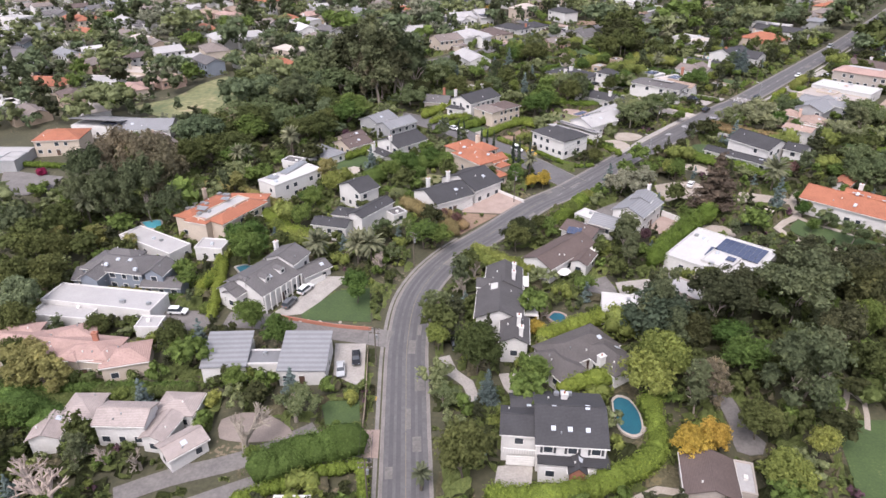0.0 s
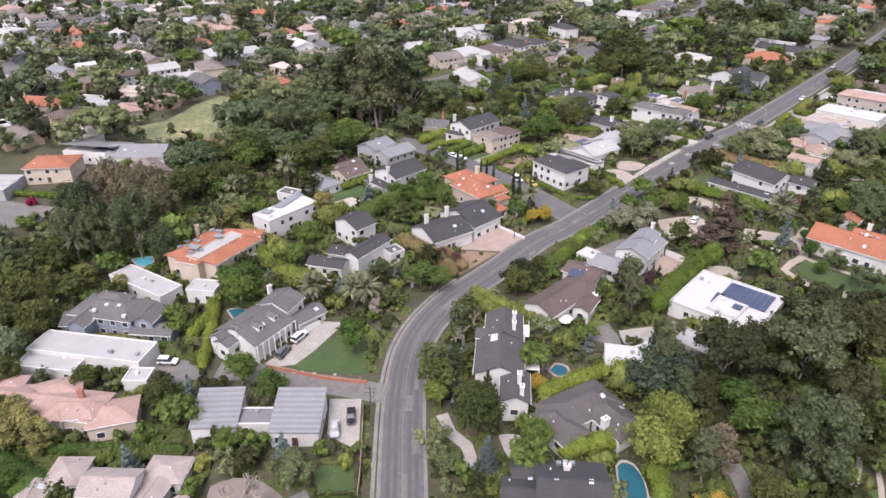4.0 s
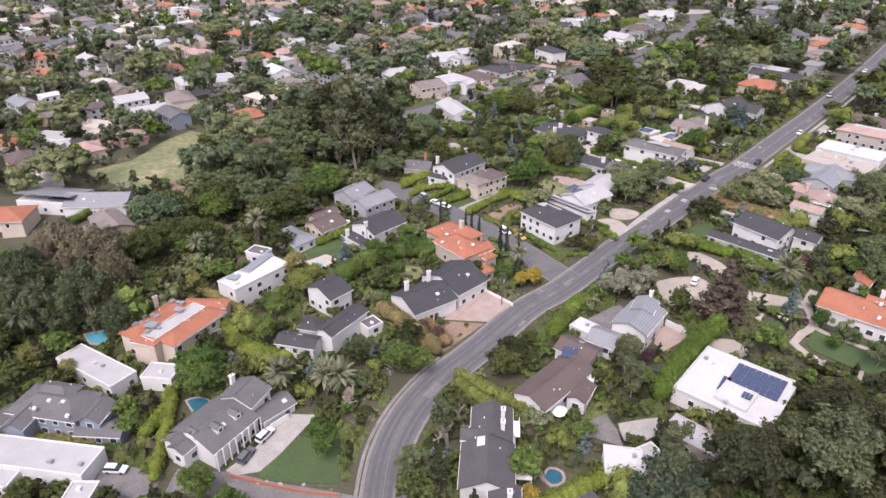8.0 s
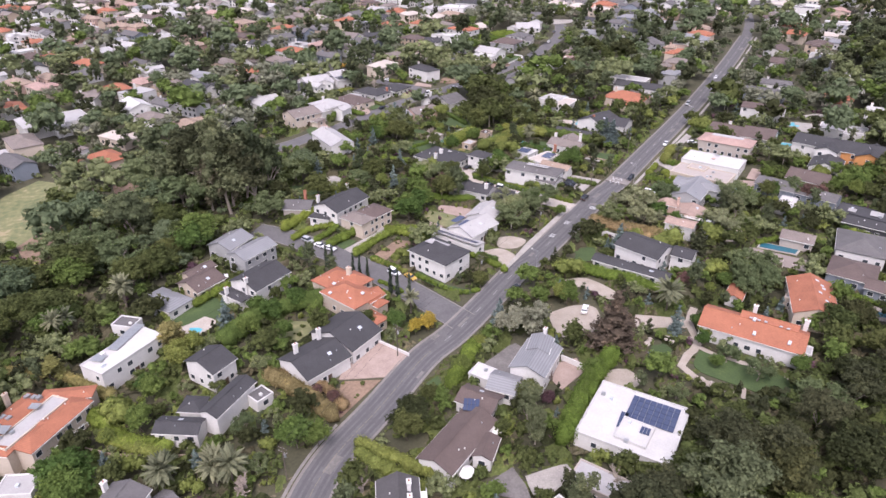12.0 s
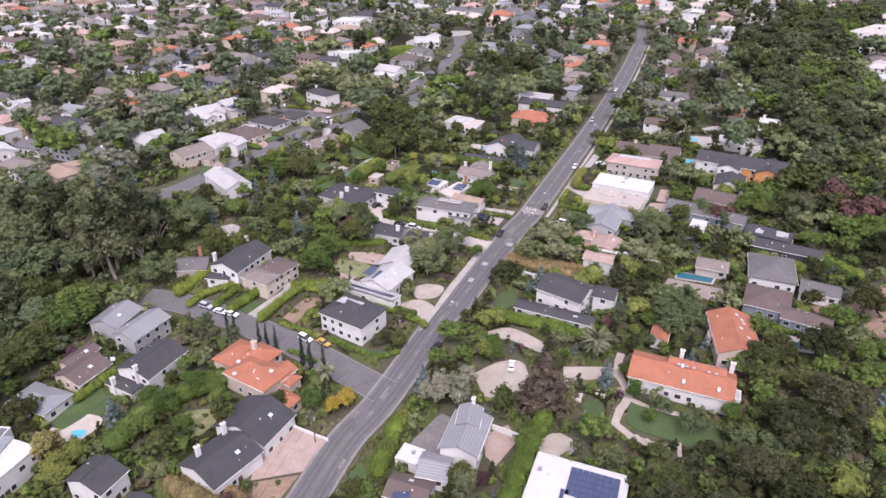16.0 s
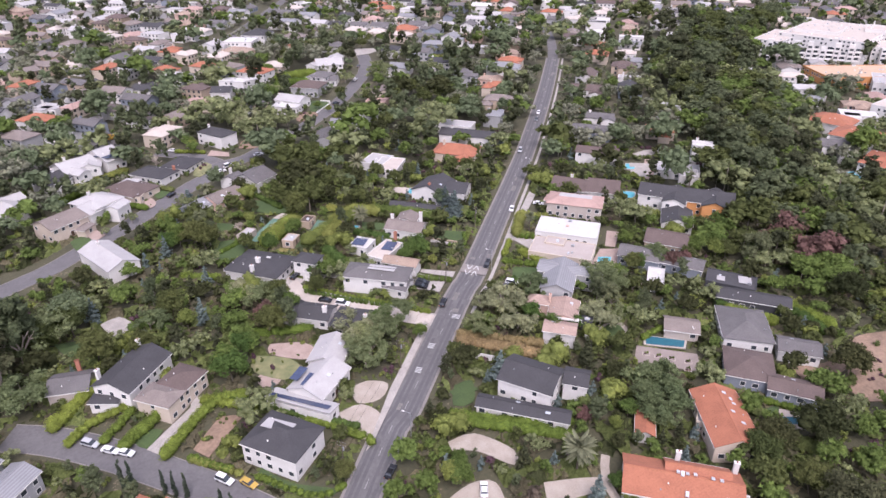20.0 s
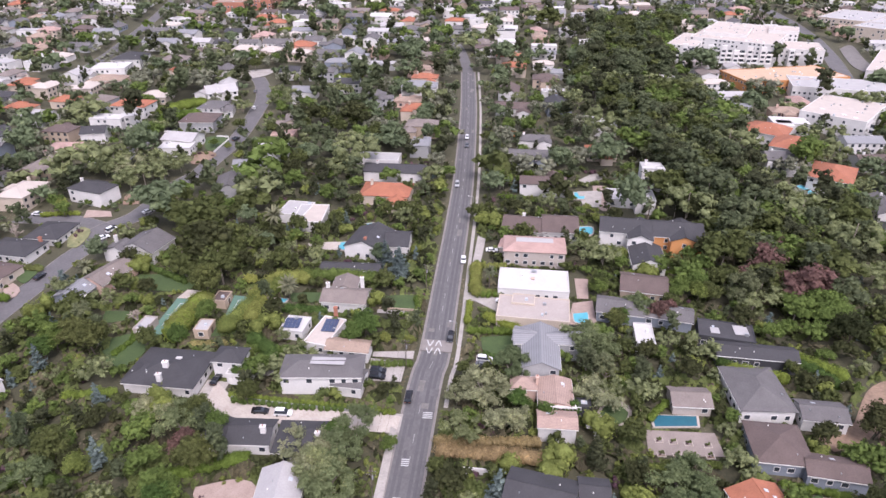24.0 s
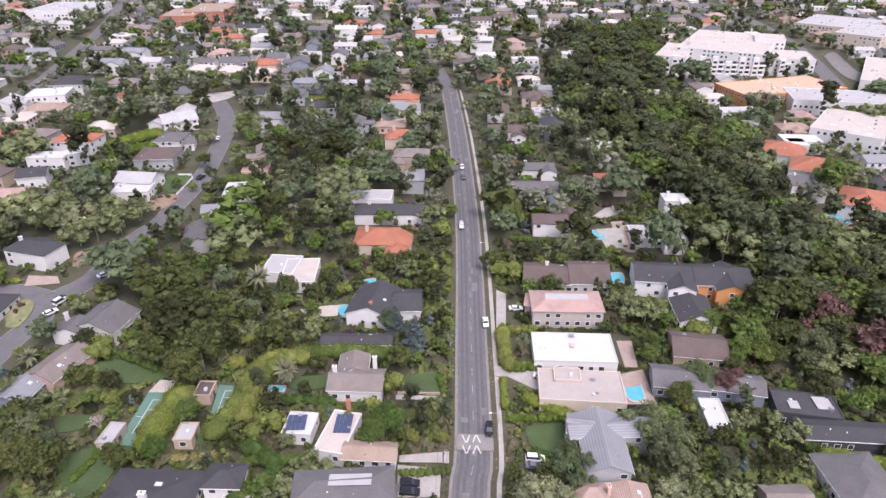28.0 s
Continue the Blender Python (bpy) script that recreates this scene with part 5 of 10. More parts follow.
for x, y in ((-4.5, 4.4), (-1.9, 2.7), (-0.3, 0.3), (1.4, -0.8), (3.4, -2.8), (-0.2, -3.8), (-6.0, 0.6)):
    slab(h, "skylight", x, y, 1.0, 0.8, 128, 7.0 - 0.16 * abs(x + y), -0.2, "skylight", 0.3)
h = house("white house with dark roof and chimneys", -14.9, 230.5, 0)
wing(h, 0.0, 0.0, 13.8, 11.3, 45, 5.8, "gable", wall="wall_white", cover="roof_navy")
wing(h, -7.3, -5.0, 9.2, 3.7, 133, 3, "hip", wall="wall_white", cover="roof_navy", rise=0.6)
chimney(h, -3.7, -6.3, 9.0, 45, "wall_white")
chimney(h, -10.0, -4.7, 5.5, 45, "wall_white")
h = house("grey clapboard house with a steel-grey roof", -18.0, 247.9, 0)
wing(h, 0.0, 0.0, 13.5, 8.0, 45, 6, "gable", wall="wall_grey", cover="roof_steel")
wing(h, -7.8, 10.2, 11.3, 9.6, 53, 4.8, "gable", wall="wall_grey", cover="roof_steel")
h = house("low house with an old brown roof", -33.6, 236.5, 0)
wing(h, 0.0, 0.0, 10.3, 9.7, 45, 3.2, "gable", wall="wall_cream", cover="roof_brown")
wing(h, -1.5, 7.0, 9.7, 4.6, 46, 3.4, "gable", wall="wall_cream", cover="roof_brown")
h = house("low house with a grey-blue roof", -43.2, 228.1, 0)
wing(h, 0.0, 0.0, 13.1, 8.3, 138, 3.2, "hip", wall="wall_white", cover="roof_steel", rise=1.4)
h = house("white corner house with a dark hip roof", 42.6, 231.8, 0)
wing(h, 0.0, 0.0, 15.6, 12.2, 127, 6.2, "hip", wall="wall_white", cover="roof_navy", rise=2.1)
slab(h, "roof_patch", -0.2, 2.2, 7.9, 3.9, 132, 7.95, 0.6, "roof_pale")
h = house("pale house with white metal roofs and solar panels", 58.4, 248.9, 0)
wing(h, 0.0, 0.0, 14.4, 10.7, 37, 4.4, "gable", wall="wall_white", cover="roof_pale")
wing(h, -7.0, -5.7, 19.1, 4.9, 130, 3, "shed", wall="wall_white", cover="roof_pale")
wing(h, 7.4, 10.5, 12.3, 9.7, 51, 4.4, "gable", wall="wall_white", cover="roof_pale")
for i in range(8):
    for j in range(2):
        s, q = (i + 0.5 - 4.0) * 2.21, (j + 0.5 - 1.0) * 1.40
        slab(h, "solar_panel", -7.4 + s * -0.662 - q * 0.749, -5.7 + s * 0.749 + q * -0.662, 2.13, 1.32, 131, 3.95 + q * 0.357, 0.50)
for i in range(2):
    for j in range(3):
        s, q = (i + 0.5 - 1.0) * 1.29, (j + 0.5 - 1.5) * 1.91
        slab(h, "solar_panel", -5.0 + s * -0.657 - q * 0.754, 2.2 + s * 0.754 + q * -0.657, 1.21, 1.83, 131, 6.50 + q * 0.000, 0.00)
for i in range(2):
    for j in range(3):
        s, q = (i + 0.5 - 1.0) * 0.97, (j + 0.5 - 1.5) * 1.80
        slab(h, "solar_panel", -3.6 + s * -0.671 - q * 0.741, -1.5 + s * 0.741 + q * -0.671, 0.89, 1.72, 132, 6.50 + q * 0.000, 0.00)
h = house("white house with dark roof and small porch", 13.8, 276.3, 0)
wing(h, 0.0, 0.0, 17.8, 11.4, 45, 6, "gable", wall="wall_white", cover="roof_navy")
wing(h, -8.0, -5.5, 7.4, 3.6, 151, 3, "hip", wall="wall_white", cover="roof_navy", rise=0.6)
chimney(h, -8.5, -0.1, 9.0, 45, "wall_white")
chimney(h, 3.1, 9.4, 9.0, 45, "wall_white")
h = house("cream stucco house with a brown roof", 18.8, 262.4, 0)
wing(h, 0.0, 0.0, 10.4, 6.9, 132, 5.6, "hip", wall="wall_cream", cover="roof_taupe", rise=1.2)
wing(h, 6.1, 4.5, 9.8, 8.9, 39, 5.6, "hip", wall="wall_cream", cover="roof_brown", rise=1.5)
h = house("stone cottage with a weathered grey roof", -1.9, 282.6, 0)
wing(h, 0.0, 0.0, 10.2, 8.8, 164, 3.4, "gable", wall="wall_stone", cover="roof_grey")
chimney(h, 2.5, 4.4, 7.0, 164, "wall_brick")
h = house("white house with grey hip roof behind clipped hedges", 94.0, 287.0, 0)
wing(h, 0.0, 0.0, 22.0, 9.3, 140, 6, "hip", wall="wall_white", cover="roof_grey", rise=1.6)
wing(h, 4.7, -6.1, 8.1, 7.7, 131, 3.2, "gable", wall="wall_white", cover="roof_grey")
slab(h, "roof_patch", 1.2, -1.0, 9.5, 3.5, 137, 7.75, 0.3, "roof_pale")
h = house("white house with flat roofs and solar panels", 98.9, 312.0, 0)
wing(h, 0.0, 0.0, 7.3, 7.8, 130, 3.1, "flat", wall="wall_white", cover="roof_white")
wing(h, 5.1, -9.2, 14.3, 7.2, 33, 3.1, "flat", wall="wall_white", cover="roof_beige")
wing(h, 6.9, -19.5, 12.5, 5.5, 132, 2.9, "gable", wall="wall_white", cover="roof_tan")
chimney(h, 11.4, -5.3, 7.0, 130, "wall_brick")
for i in range(4):
    for j in range(2):
        s, q = (i + 0.5 - 2.0) * 1.22, (j + 0.5 - 1.0) * 2.72
        slab(h, "solar_panel", -0.6 + s * -0.734 - q * 0.680, 0.6 + s * 0.680 + q * -0.734, 1.14, 2.64, 137, 3.60 + q * 0.000, 0.00)
for i in range(4):
    for j in range(2):
        s, q = (i + 0.5 - 2.0) * 1.08, (j + 0.5 - 1.0) * 3.35
        slab(h, "solar_panel", 7.6 + s * -0.697 - q * 0.717, -8.0 + s * 0.717 + q * -0.697, 1.00, 3.27, 134, 3.60 + q * 0.000, 0.00)
h = house("low white house with a broad dark roof and a terrace", 62.0, 316.4, 0)
wing(h, 0.0, 0.0, 20.0, 15.5, 133, 3.2, "hip", wall="wall_white", cover="roof_navy", rise=1.7)
wing(h, -6.4, 3.4, 9.0, 7.0, 43, 3.2, "hip", wall="wall_white", cover="roof_navy", rise=1.1)
wing(h, 14.4, -8.4, 8.2, 6.6, 134, 5.6, "hip", wall="wall_white", cover="roof_navy", rise=1.6)
wing(h, 14.6, -13.4, 6.6, 4.4, 134, 2.9, "flat", wall="wall_white", cover="roof_pale")
chimney(h, -1.4, -1.0, 6.4, 136, "wall_white", 1.5)
chimney(h, -4.6, -4.6, 6.0, 136, "wall_white", 1.3)
garage_door(h, 12.6, -15.4, -136, 4.6)
slab(h, "roof_patch", 2.8, 0.6, 1.6, 1.0, 133, 4.9, 0, "roof_white", 0.3)
h = house("single-storey house with dark gabled roofs round a court", 69.0, 278.2, 0)
wing(h, 0.0, 1.6, 10.4, 8.4, 138, 3.4, "gable", wall="wall_white", cover="roof_navy")
wing(h, 8.8, -8.4, 12.6, 10.4, 138, 3.6, "hip", wall="wall_white", cover="roof_navy", rise=2.0)
wing(h, -6.6, 7.4, 8.2, 6.0, 48, 3.4, "gable", wall="wall_white", cover="roof_navy")
wing(h, 4.6, -8.6, 5.0, 4.6, 48, 3.6, "gable", wall="wall_white", cover="roof_navy")
chimney(h, 1.6, -1.8, 6.5, 138, "wall_white", 1.3)
chimney(h, 11.0, -12.2, 6.4, 138, "wall_white")
h = house("grey-roofed white house with tall chimneys", 118.8, 314.4, 0)
wing(h, 0.0, 0.0, 14.4, 9.0, 133, 3.8, "gable", wall="wall_white", cover="roof_taupe")
wing(h, 3.8, 6.1, 7.6, 7.7, 47, 3.8, "gable", wall="wall_white", cover="roof_taupe")
chimney(h, 6.4, -0.1, 8.0, 133, "wall_white")
chimney(h, -3.6, 4.8, 7.5, 133, "wall_white")
h = house("white house with dark roof and a brick chimney by a pool", 144.8, 338.3, 0)
wing(h, 0.0, 0.0, 15.8, 14.2, 34, 4.6, "gable", wall="wall_white", cover="roof_navy")
wing(h, 8.2, -6.3, 8.4, 12.3, 136, 4.2, "gable", wall="wall_white", cover="roof_navy")
chimney(h, -4.8, -3.9, 8.0, 34, "wall_brick")
h = house("long low house with a dark roof in a hedge", 130.1, 328.9, 0)
wing(h, 0.0, 0.0, 20.4, 5.0, 136, 3, "gable", wall="wall_white", cover="roof_navy")
h = house("low house with pale angular roofs", 136.1, 378.9, 0)
wing(h, 0.0, 0.0, 11.2, 12.7, 129, 3.4, "flat", wall="wall_white", cover="roof_pale")
wing(h, 2.3, -7.9, 11.5, 16.2, 138, 3.2, "flat", wall="wall_white", cover="roof_beige")
h = house("white gabled house with a grey roof on the back street", 79.6, 387.6, 0)
wing(h, 0.0, 0.0, 12.5, 14.1, 33, 4.4, "gable", wall="wall_white", cover="roof_grey")
wing(h, -8.3, 2.7, 6.7, 9.7, 39, 4, "gable", wall="wall_white", cover="roof_grey")
chimney(h, -8.6, 6.3, 7.5, 33, "wall_white")
h = house("pink stucco house with a taupe roof", 63.1, 377.1, 0)
wing(h, 0.0, 0.0, 14.7, 9.9, 27, 3.6, "gable", wall="wall_pink", cover="roof_taupe")
h = house("grey-roofed house at a garden edge", 51.2, 373.1, 0)
wing(h, 0.0, 0.0, 9.2, 9.1, 39, 3.4, "gable", wall="wall_greyblue", cover="roof_steel")
h = house("garden pavilion beside a tennis court", 63.3, 341.8, 0)
wing(h, 0.0, 0.0, 7.2, 3.9, 40, 2.8, "flat", wall="wall_stone", cover="roof_pale")
h = house("pale garden cabin on a lawn", 77.0, 329.5, 0)
wing(h, 0.0, 0.0, 6.0, 4.5, 46, 2.8, "flat", wall="wall_tan", cover="roof_pale")
h = house("brown garden cabin between hedges", 87.6, 340.5, 0)
wing(h, 0.0, 0.0, 5.8, 4.4, 44, 2.8, "flat", wall="wall_tan", cover="roof_brown")
h = house("pink stucco house with tan-pink roofs and a roof terrace", 135.8, 238.6, 0)
wing(h, 1.6, 1.6, 10.6, 8.6, 45, 4.8, "gable", wall="wall_pink", cover="roof_tanpink", rise=1.1)
wing(h, -5.6, -5.6, 9.4, 5.8, 135, 4.4, "gable", wall="wall_white", cover="roof_tanpink", rise=0.9)
wing(h, -2.6, 9.2, 6.6, 5.0, 135, 5.4, "hip", wall="wall_pink", cover="roof_tanpink", rise=1.6)
wing(h, 5.8, -5.0, 3.6, 3.4, 135, 3.0, "flat", wall="wall_charcoal", cover="roof_navy")
slab(h, "terrace", -1.6, -2.6, 9.0, 2.0, 137, 4.9, 0, "trim", 0.3)
railing(h, -5.6, -1.4, 1.2, -7.6, 4.9, 10)
slab(h, "skylight", 5.8, -5.0, 1.6, 1.2, 135, 3.5, 0, "skylight", 0.3)
slab(h, "awning", 2.4, -10.4, 5.6, 3.4, 50, 2.6, 0.4, "roof_pale", 0.15)
columns(h, 0.4, -13.4, 4.6, -9.6, 3, 2.4)
chimney(h, -0.2, 6.6, 7.8, 45, "wall_pink", 1.0)
h = house("grey shingle house with steep gables", 152.2, 255.5, 0)
wing(h, 0.0, 0.0, 21.2, 5.9, 138, 6, "gable", wall="wall_grey", cover="roof_steel")
wing(h, -5.4, -1.1, 19.1, 10.0, 44, 5.6, "gable", wall="wall_grey", cover="roof_steel")
wing(h, -4.4, 5.9, 6.4, 6.3, 126, 6, "gable", wall="wall_grey", cover="roof_steel")
h = house("long house with a flat beige roof by a pool", 161.1, 270.7, 0)
wing(h, 0.0, 0.0, 22.6, 12.9, 131, 3.8, "flat", wall="wall_cream", cover="roof_sand")
wing(h, 0.8, 5.2, 7.2, 5.5, 130, 4.2, "flat", wall="wall_cream", cover="roof_sand")
h = house("house with a bright white flat roof", 172.8, 281.8, 0)
wing(h, 0.0, 0.0, 23.4, 13.6, 133, 3.8, "flat", wall="wall_white", cover="roof_white")
slab(h, "roof_hatch", 0.1, 0.5, 1.3, 1.8, 131, 4.35, 0, "wall_pink")
slab(h, "roof_hatch", 3.9, 3.5, 1.7, 1.5, 132, 4.35, 0, "metal")
h = house("Spanish house with pink tiled roof and arches", 187.3, 295.4, 0)
wing(h, 0.0, 0.0, 21.7, 11.7, 134, 6, "mansard", wall="wall_stone", cover="roof_pinktile", rise=2.0)
wing(h, -4.0, 9.8, 4.8, 7.8, 126, 4.2, "hip", wall="wall_stone", cover="roof_pinktile", rise=0.8)
h = house("house with long brown gabled roofs", 199.3, 311.3, 0)
wing(h, 0.0, 0.0, 16.8, 13.1, 128, 3.6, "gable", wall="wall_white", cover="roof_brown")
wing(h, 9.3, -9.2, 13.2, 14.9, 134, 4, "gable", wall="wall_white", cover="roof_brown")
chimney(h, 0.1, 1.2, 7.5, 128, "wall_white")
h = house("house under construction with dark roof and raw timber", 225.2, 282.6, 0)
wing(h, 0.0, 0.0, 20.4, 13.0, 128, 6, "gable", wall="wall_white", cover="roof_navy")
wing(h, 11.4, -13.7, 17.8, 13.7, 132, 6, "gable", wall="wall_timber", cover="roof_navy")
wing(h, 0.2, -5.4, 15.7, 8.6, 37, 6, "gable", wall="wall_white", cover="roof_navy")
wing(h, 11.0, -16.5, 16.3, 9.4, 39, 6, "gable", wall="wall_timber", cover="roof_navy")
h = house("house with a dark gable roof behind a hedge", 216.1, 267.1, 0)
wing(h, 0.0, 0.0, 14.8, 11.3, 43, 3.8, "gable", wall="wall_white", cover="roof_navy")
h = house("low house with a brown shingle roof", 200.6, 257.3, 0)
wing(h, 0.0, 0.0, 14.8, 12.0, 127, 3.6, "gable", wall="wall_tan", cover="roof_brown")
h = house("grey-blue house with dormers", 183.8, 254.1, 0)
wing(h, 0.0, 0.0, 14.3, 9.3, 127, 3.8, "gable", wall="wall_greyblue", cover="roof_grey")
wing(h, 9.0, -11.6, 14.6, 8.0, 123, 3.4, "gable", wall="wall_greyblue", cover="roof_grey")
h = house("white slab-roofed garden room", 178.7, 241.1, 0)
wing(h, 0.0, 0.0, 11.5, 5.5, 42, 2.8, "flat", wall="wall_white", cover="roof_white")
h = house("dark-roofed modern house with solar panels", 198.4, 225.8, 0)
wing(h, 0.0, 0.0, 15.9, 9.2, 125, 3.8, "flat", wall="wall_charcoal", cover="roof_navy")
wing(h, -3.0, -11.0, 22.0, 6.6, 131, 3.8, "gable", wall="wall_charcoal", cover="roof_navy")
slab(h, "roof_patch", -2.9, 2.0, 2.6, 3.1, 128, 4.25, 0, "roof_pale")
slab(h, "roof_patch", 3.0, -3.1, 4.1, 4.9, 132, 4.25, 0, "roof_pale")
h = house("large house with grey hip roof behind a hedge", 181.6, 207.0, 0)
wing(h, 0.0, 0.0, 17.7, 13.9, 48, 4, "hip", wall="wall_white", cover="roof_grey", rise=2.4)
wing(h, 5.4, -15.1, 11.1, 7.5, 132, 3.2, "gable", wall="wall_white", cover="roof_grey")
h = house("low house with brown shingle roofs", 167.6, 193.9, 0)
wing(h, 0.0, 0.0, 12.9, 13.5, 132, 3.8, "hip", wall="wall_greyblue", cover="roof_brown", rise=2.2)
wing(h, 3.2, -12.4, 13.2, 7.1, 128, 3.2, "gable", wall="wall_greyblue", cover="roof_brown")
h = house("long house with red tiled roof", 144.0, 182.4, 0)
wing(h, 0.0, 0.0, 20.7, 11.6, 58, 4.8, "gable", wall="wall_cream", cover="roof_red")
wing(h, -1.1, 5.3, 10.3, 3.9, 39, 3.4, "flat", wall="wall_cream", cover="roof_pale")
skylights(h, 0.0, 0.0, 20.7, 11.6, 58, 4.8, 2.3, 4, -1)
h = house("white house with red tiled roof and many skylights", 118.8, 173.6, 0)
wing(h, 0.0, 0.0, 26.0, 11.6, 136, 4.6, "gable", wall="wall_white", cover="roof_red", rise=2.4)
wing(h, 4.2, -0.6, 14.0, 7.0, 136, 5.2, "gable", wall="wall_white", cover="roof_red", rise=2.3)
wing(h, 7.6, -9.4, 6.0, 4.0, 136, 3.4, "flat", wall="wall_white", cover="roof_pale")
chimney(h, 3.2, 4.6, 8.6, 136, "wall_white")
chimney(h, 12.6, -4.4, 8.2, 136, "wall_white", 1.2)
for x, y, z, fall in ((-0.8, 0.9, 7.53, 0.40), (-0.3, 0.0, 7.45, -0.40), (0.6, -0.6, 7.53, 0.40), (1.3, 2.0, 6.63, 0.40), (2.0, 1.5, 6.56, 0.40), (3.7, 0.1, 6.45, 0.40), (2.1, -1.6, 7.36, 0.40), (7.1, -1.9, 6.00, 0.40), (7.6, -2.6, 6.05, 0.40), (8.9, -3.5, 5.92, 0.40), (4.6, -4.5, 7.42, 0.40), (5.8, -5.9, 7.45, 0.40), (-2.6, -3.8, 5.77, -0.40), (3.6, -9.8, 5.94, -0.40)):
    slab(h, "skylight", x, y, 0.75, 1.1, 133, z + 0.3, fall, "skylight", 0.3)
h = house("small outbuilding with a red tiled roof", 126.1, 192.4, 0)
wing(h, 0.0, 0.0, 7.9, 4.3, 45, 3, "gable", wall="wall_white", cover="roof_red")
h = house("white house with dark gabled roofs and lower wing", 109.6, 219.5, 0)
wing(h, 0.0, 0.0, 15.1, 11.8, 123, 5.8, "gable", wall="wall_white", cover="roof_navy")
wing(h, 10.2, -6.9, 6.3, 6.9, 133, 5.6, "gable", wall="wall_white", cover="roof_navy")
wing(h, -8.2, -7.6, 24.4, 4.6, 134, 3, "gable", wall="wall_white", cover="roof_navy")
slab(h, "skylight", -4.2, -12.9, 1.3, 1.1, 135, 3.95, 0, "skylight")
h = house("garden house beside a long pool", 165.6, 217.2, 0)
wing(h, 0.0, 0.0, 9.9, 7.4, 136, 3, "gable", wall="wall_stone", cover="roof_taupe")
h = house("white flat-roofed modern house with a solar array", 72.2, 150.1, 0)
wing(h, 0.0, 0.0, 21.3, 20.7, 138, 3.6, "flat", wall="wall_white", cover="roof_white")
wing(h, -1.9, -4.1, 7.1, 7.4, 136, 4.1, "flat", wall="wall_white", cover="roof_white")
for i in range(8):
    for j in range(5):
        s, q = (i + 0.5 - 4.0) * 1.40, (j + 0.5 - 2.5) * 1.74
        slab(h, "solar_panel", 5.3 + s * -0.751 - q * 0.660, 0.9 + s * 0.660 + q * -0.751, 1.32, 1.66, 139, 4.10 + q * 0.000, 0.00)
for i in range(2):
    for j in range(2):
        s, q = (i + 0.5 - 1.0) * 0.91, (j + 0.5 - 1.0) * 2.87
        slab(h, "solar_panel", -2.7 + s * -0.791 - q * 0.612, 0.3 + s * 0.612 + q * -0.791, 0.83, 2.79, 142, 4.10 + q * 0.000, 0.00)
for i in range(3):
    for j in range(1):
        s, q = (i + 0.5 - 1.5) * 0.73, (j + 0.5 - 0.5) * 2.38
        slab(h, "solar_panel", 0.4 + s * -0.752 - q * 0.659, -4.6 + s * 0.659 + q * -0.752, 0.65, 2.30, 139, 4.60 + q * 0.000, 0.00)
h = house("white house with a dark brown shingle roof", 30.9, 153.6, 0)
wing(h, 0.0, 0.0, 19.4, 8.5, 45, 3.8, "gable", wall="wall_white", cover="roof_brown")
wing(h, 8.2, 12.1, 9.4, 6.8, 139, 4, "gable", wall="wall_white", cover="roof_brown")
wing(h, 5.6, -3.3, 6.8, 4.1, 59, 3.4, "gable", wall="wall_white", cover="roof_brown")
for i in range(4):
    for j in range(2):
        s, q = (i + 0.5 - 2.0) * 0.97, (j + 0.5 - 1.0) * 2.17
        slab(h, "solar_panel", 5.3 + s * -0.950 - q * 0.313, 9.2 + s * 0.313 + q * -0.950, 0.89, 2.09, 162, 5.10 + q * 0.000, 0.00)
h = house("white house with pale grey gabled roof", 56.5, 174.7, 0)
wing(h, 0.0, 0.0, 13.3, 8.9, 51, 5.4, "gable", wall="wall_white", cover="roof_steel")
wing(h, -10.0, -5.3, 6.8, 7.1, 146, 3, "gable", wall="wall_white", cover="roof_steel")
wing(h, 2.5, 4.0, 6.6, 5.2, 59, 6.4, "gable", wall="wall_white", cover="roof_steel")
chimney(h, 4.8, 6.9, 9.0, 51, "wall_white")
h = house("white tent-like carport on a driveway", 42.5, 175.6, 0)
wing(h, 0.0, 0.0, 5.5, 5.1, 135, 2.6, "flat", wall="wall_white", cover="roof_white")
h = house("long white house with slate-grey gabled roofs and a deck", 13.0, 132.0, 0)
wing(h, 2.0, 7.6, 9.6, 8.2, 84, 5.4, "gable", wall="wall_white", cover="roof_slate", rise=2.0)
wing(h, 0.2, -2.6, 14.5, 10.2, 84, 5.0, "gable", wall="wall_white", cover="roof_slate", rise=2.2)
wing(h, 2.6, -13.4, 9.0, 5.6, 84, 4.4, "gable", wall="wall_white", cover="roof_slate", rise=1.3)
wing(h, -2.4, 4.6, 4.2, 3.4, 174, 5.6, "gable", wall="wall_white", cover="roof_slate", rise=1.0)
for cx, cy, top in ((4.4, 8.6, 8.6), (4.0, 5.0, 8.4), (3.4, -13.4, 8.2), (3.6, -16.6, 7.4)):
    chimney(h, cx, cy, top, 84, "wall_white", 1.2)
slab(h, "roof_patch", -0.8, 1.0, 2.6, 1.8, 84, 7.0, -0.5, "roof_white")
slab(h, "deck", 7.4, -1.6, 8.0, 3.8, 84, 3.0, 0, "trim", 0.25)
slab(h, "deck", 6.4, 6.6, 4.6, 3.0, 84, 5.0, 0, "trim", 0.25)
columns(h, 8.9, -5.2, 9.6, 2.0, 4, 2.8)
railing(h, 8.8, -5.6, 9.6, 2.2, 3.0, 9)
railing(h, 7.6, 4.4, 8.0, 8.8, 5.0, 6)
h = house("low house with grey-brown hip roofs round a small court", 29.2, 112.6, 0)
wing(h, -0.6, 2.6, 15.8, 8.6, 31, 3.3, "hip", wall="wall_white", cover="roof_umber", rise=1.7)
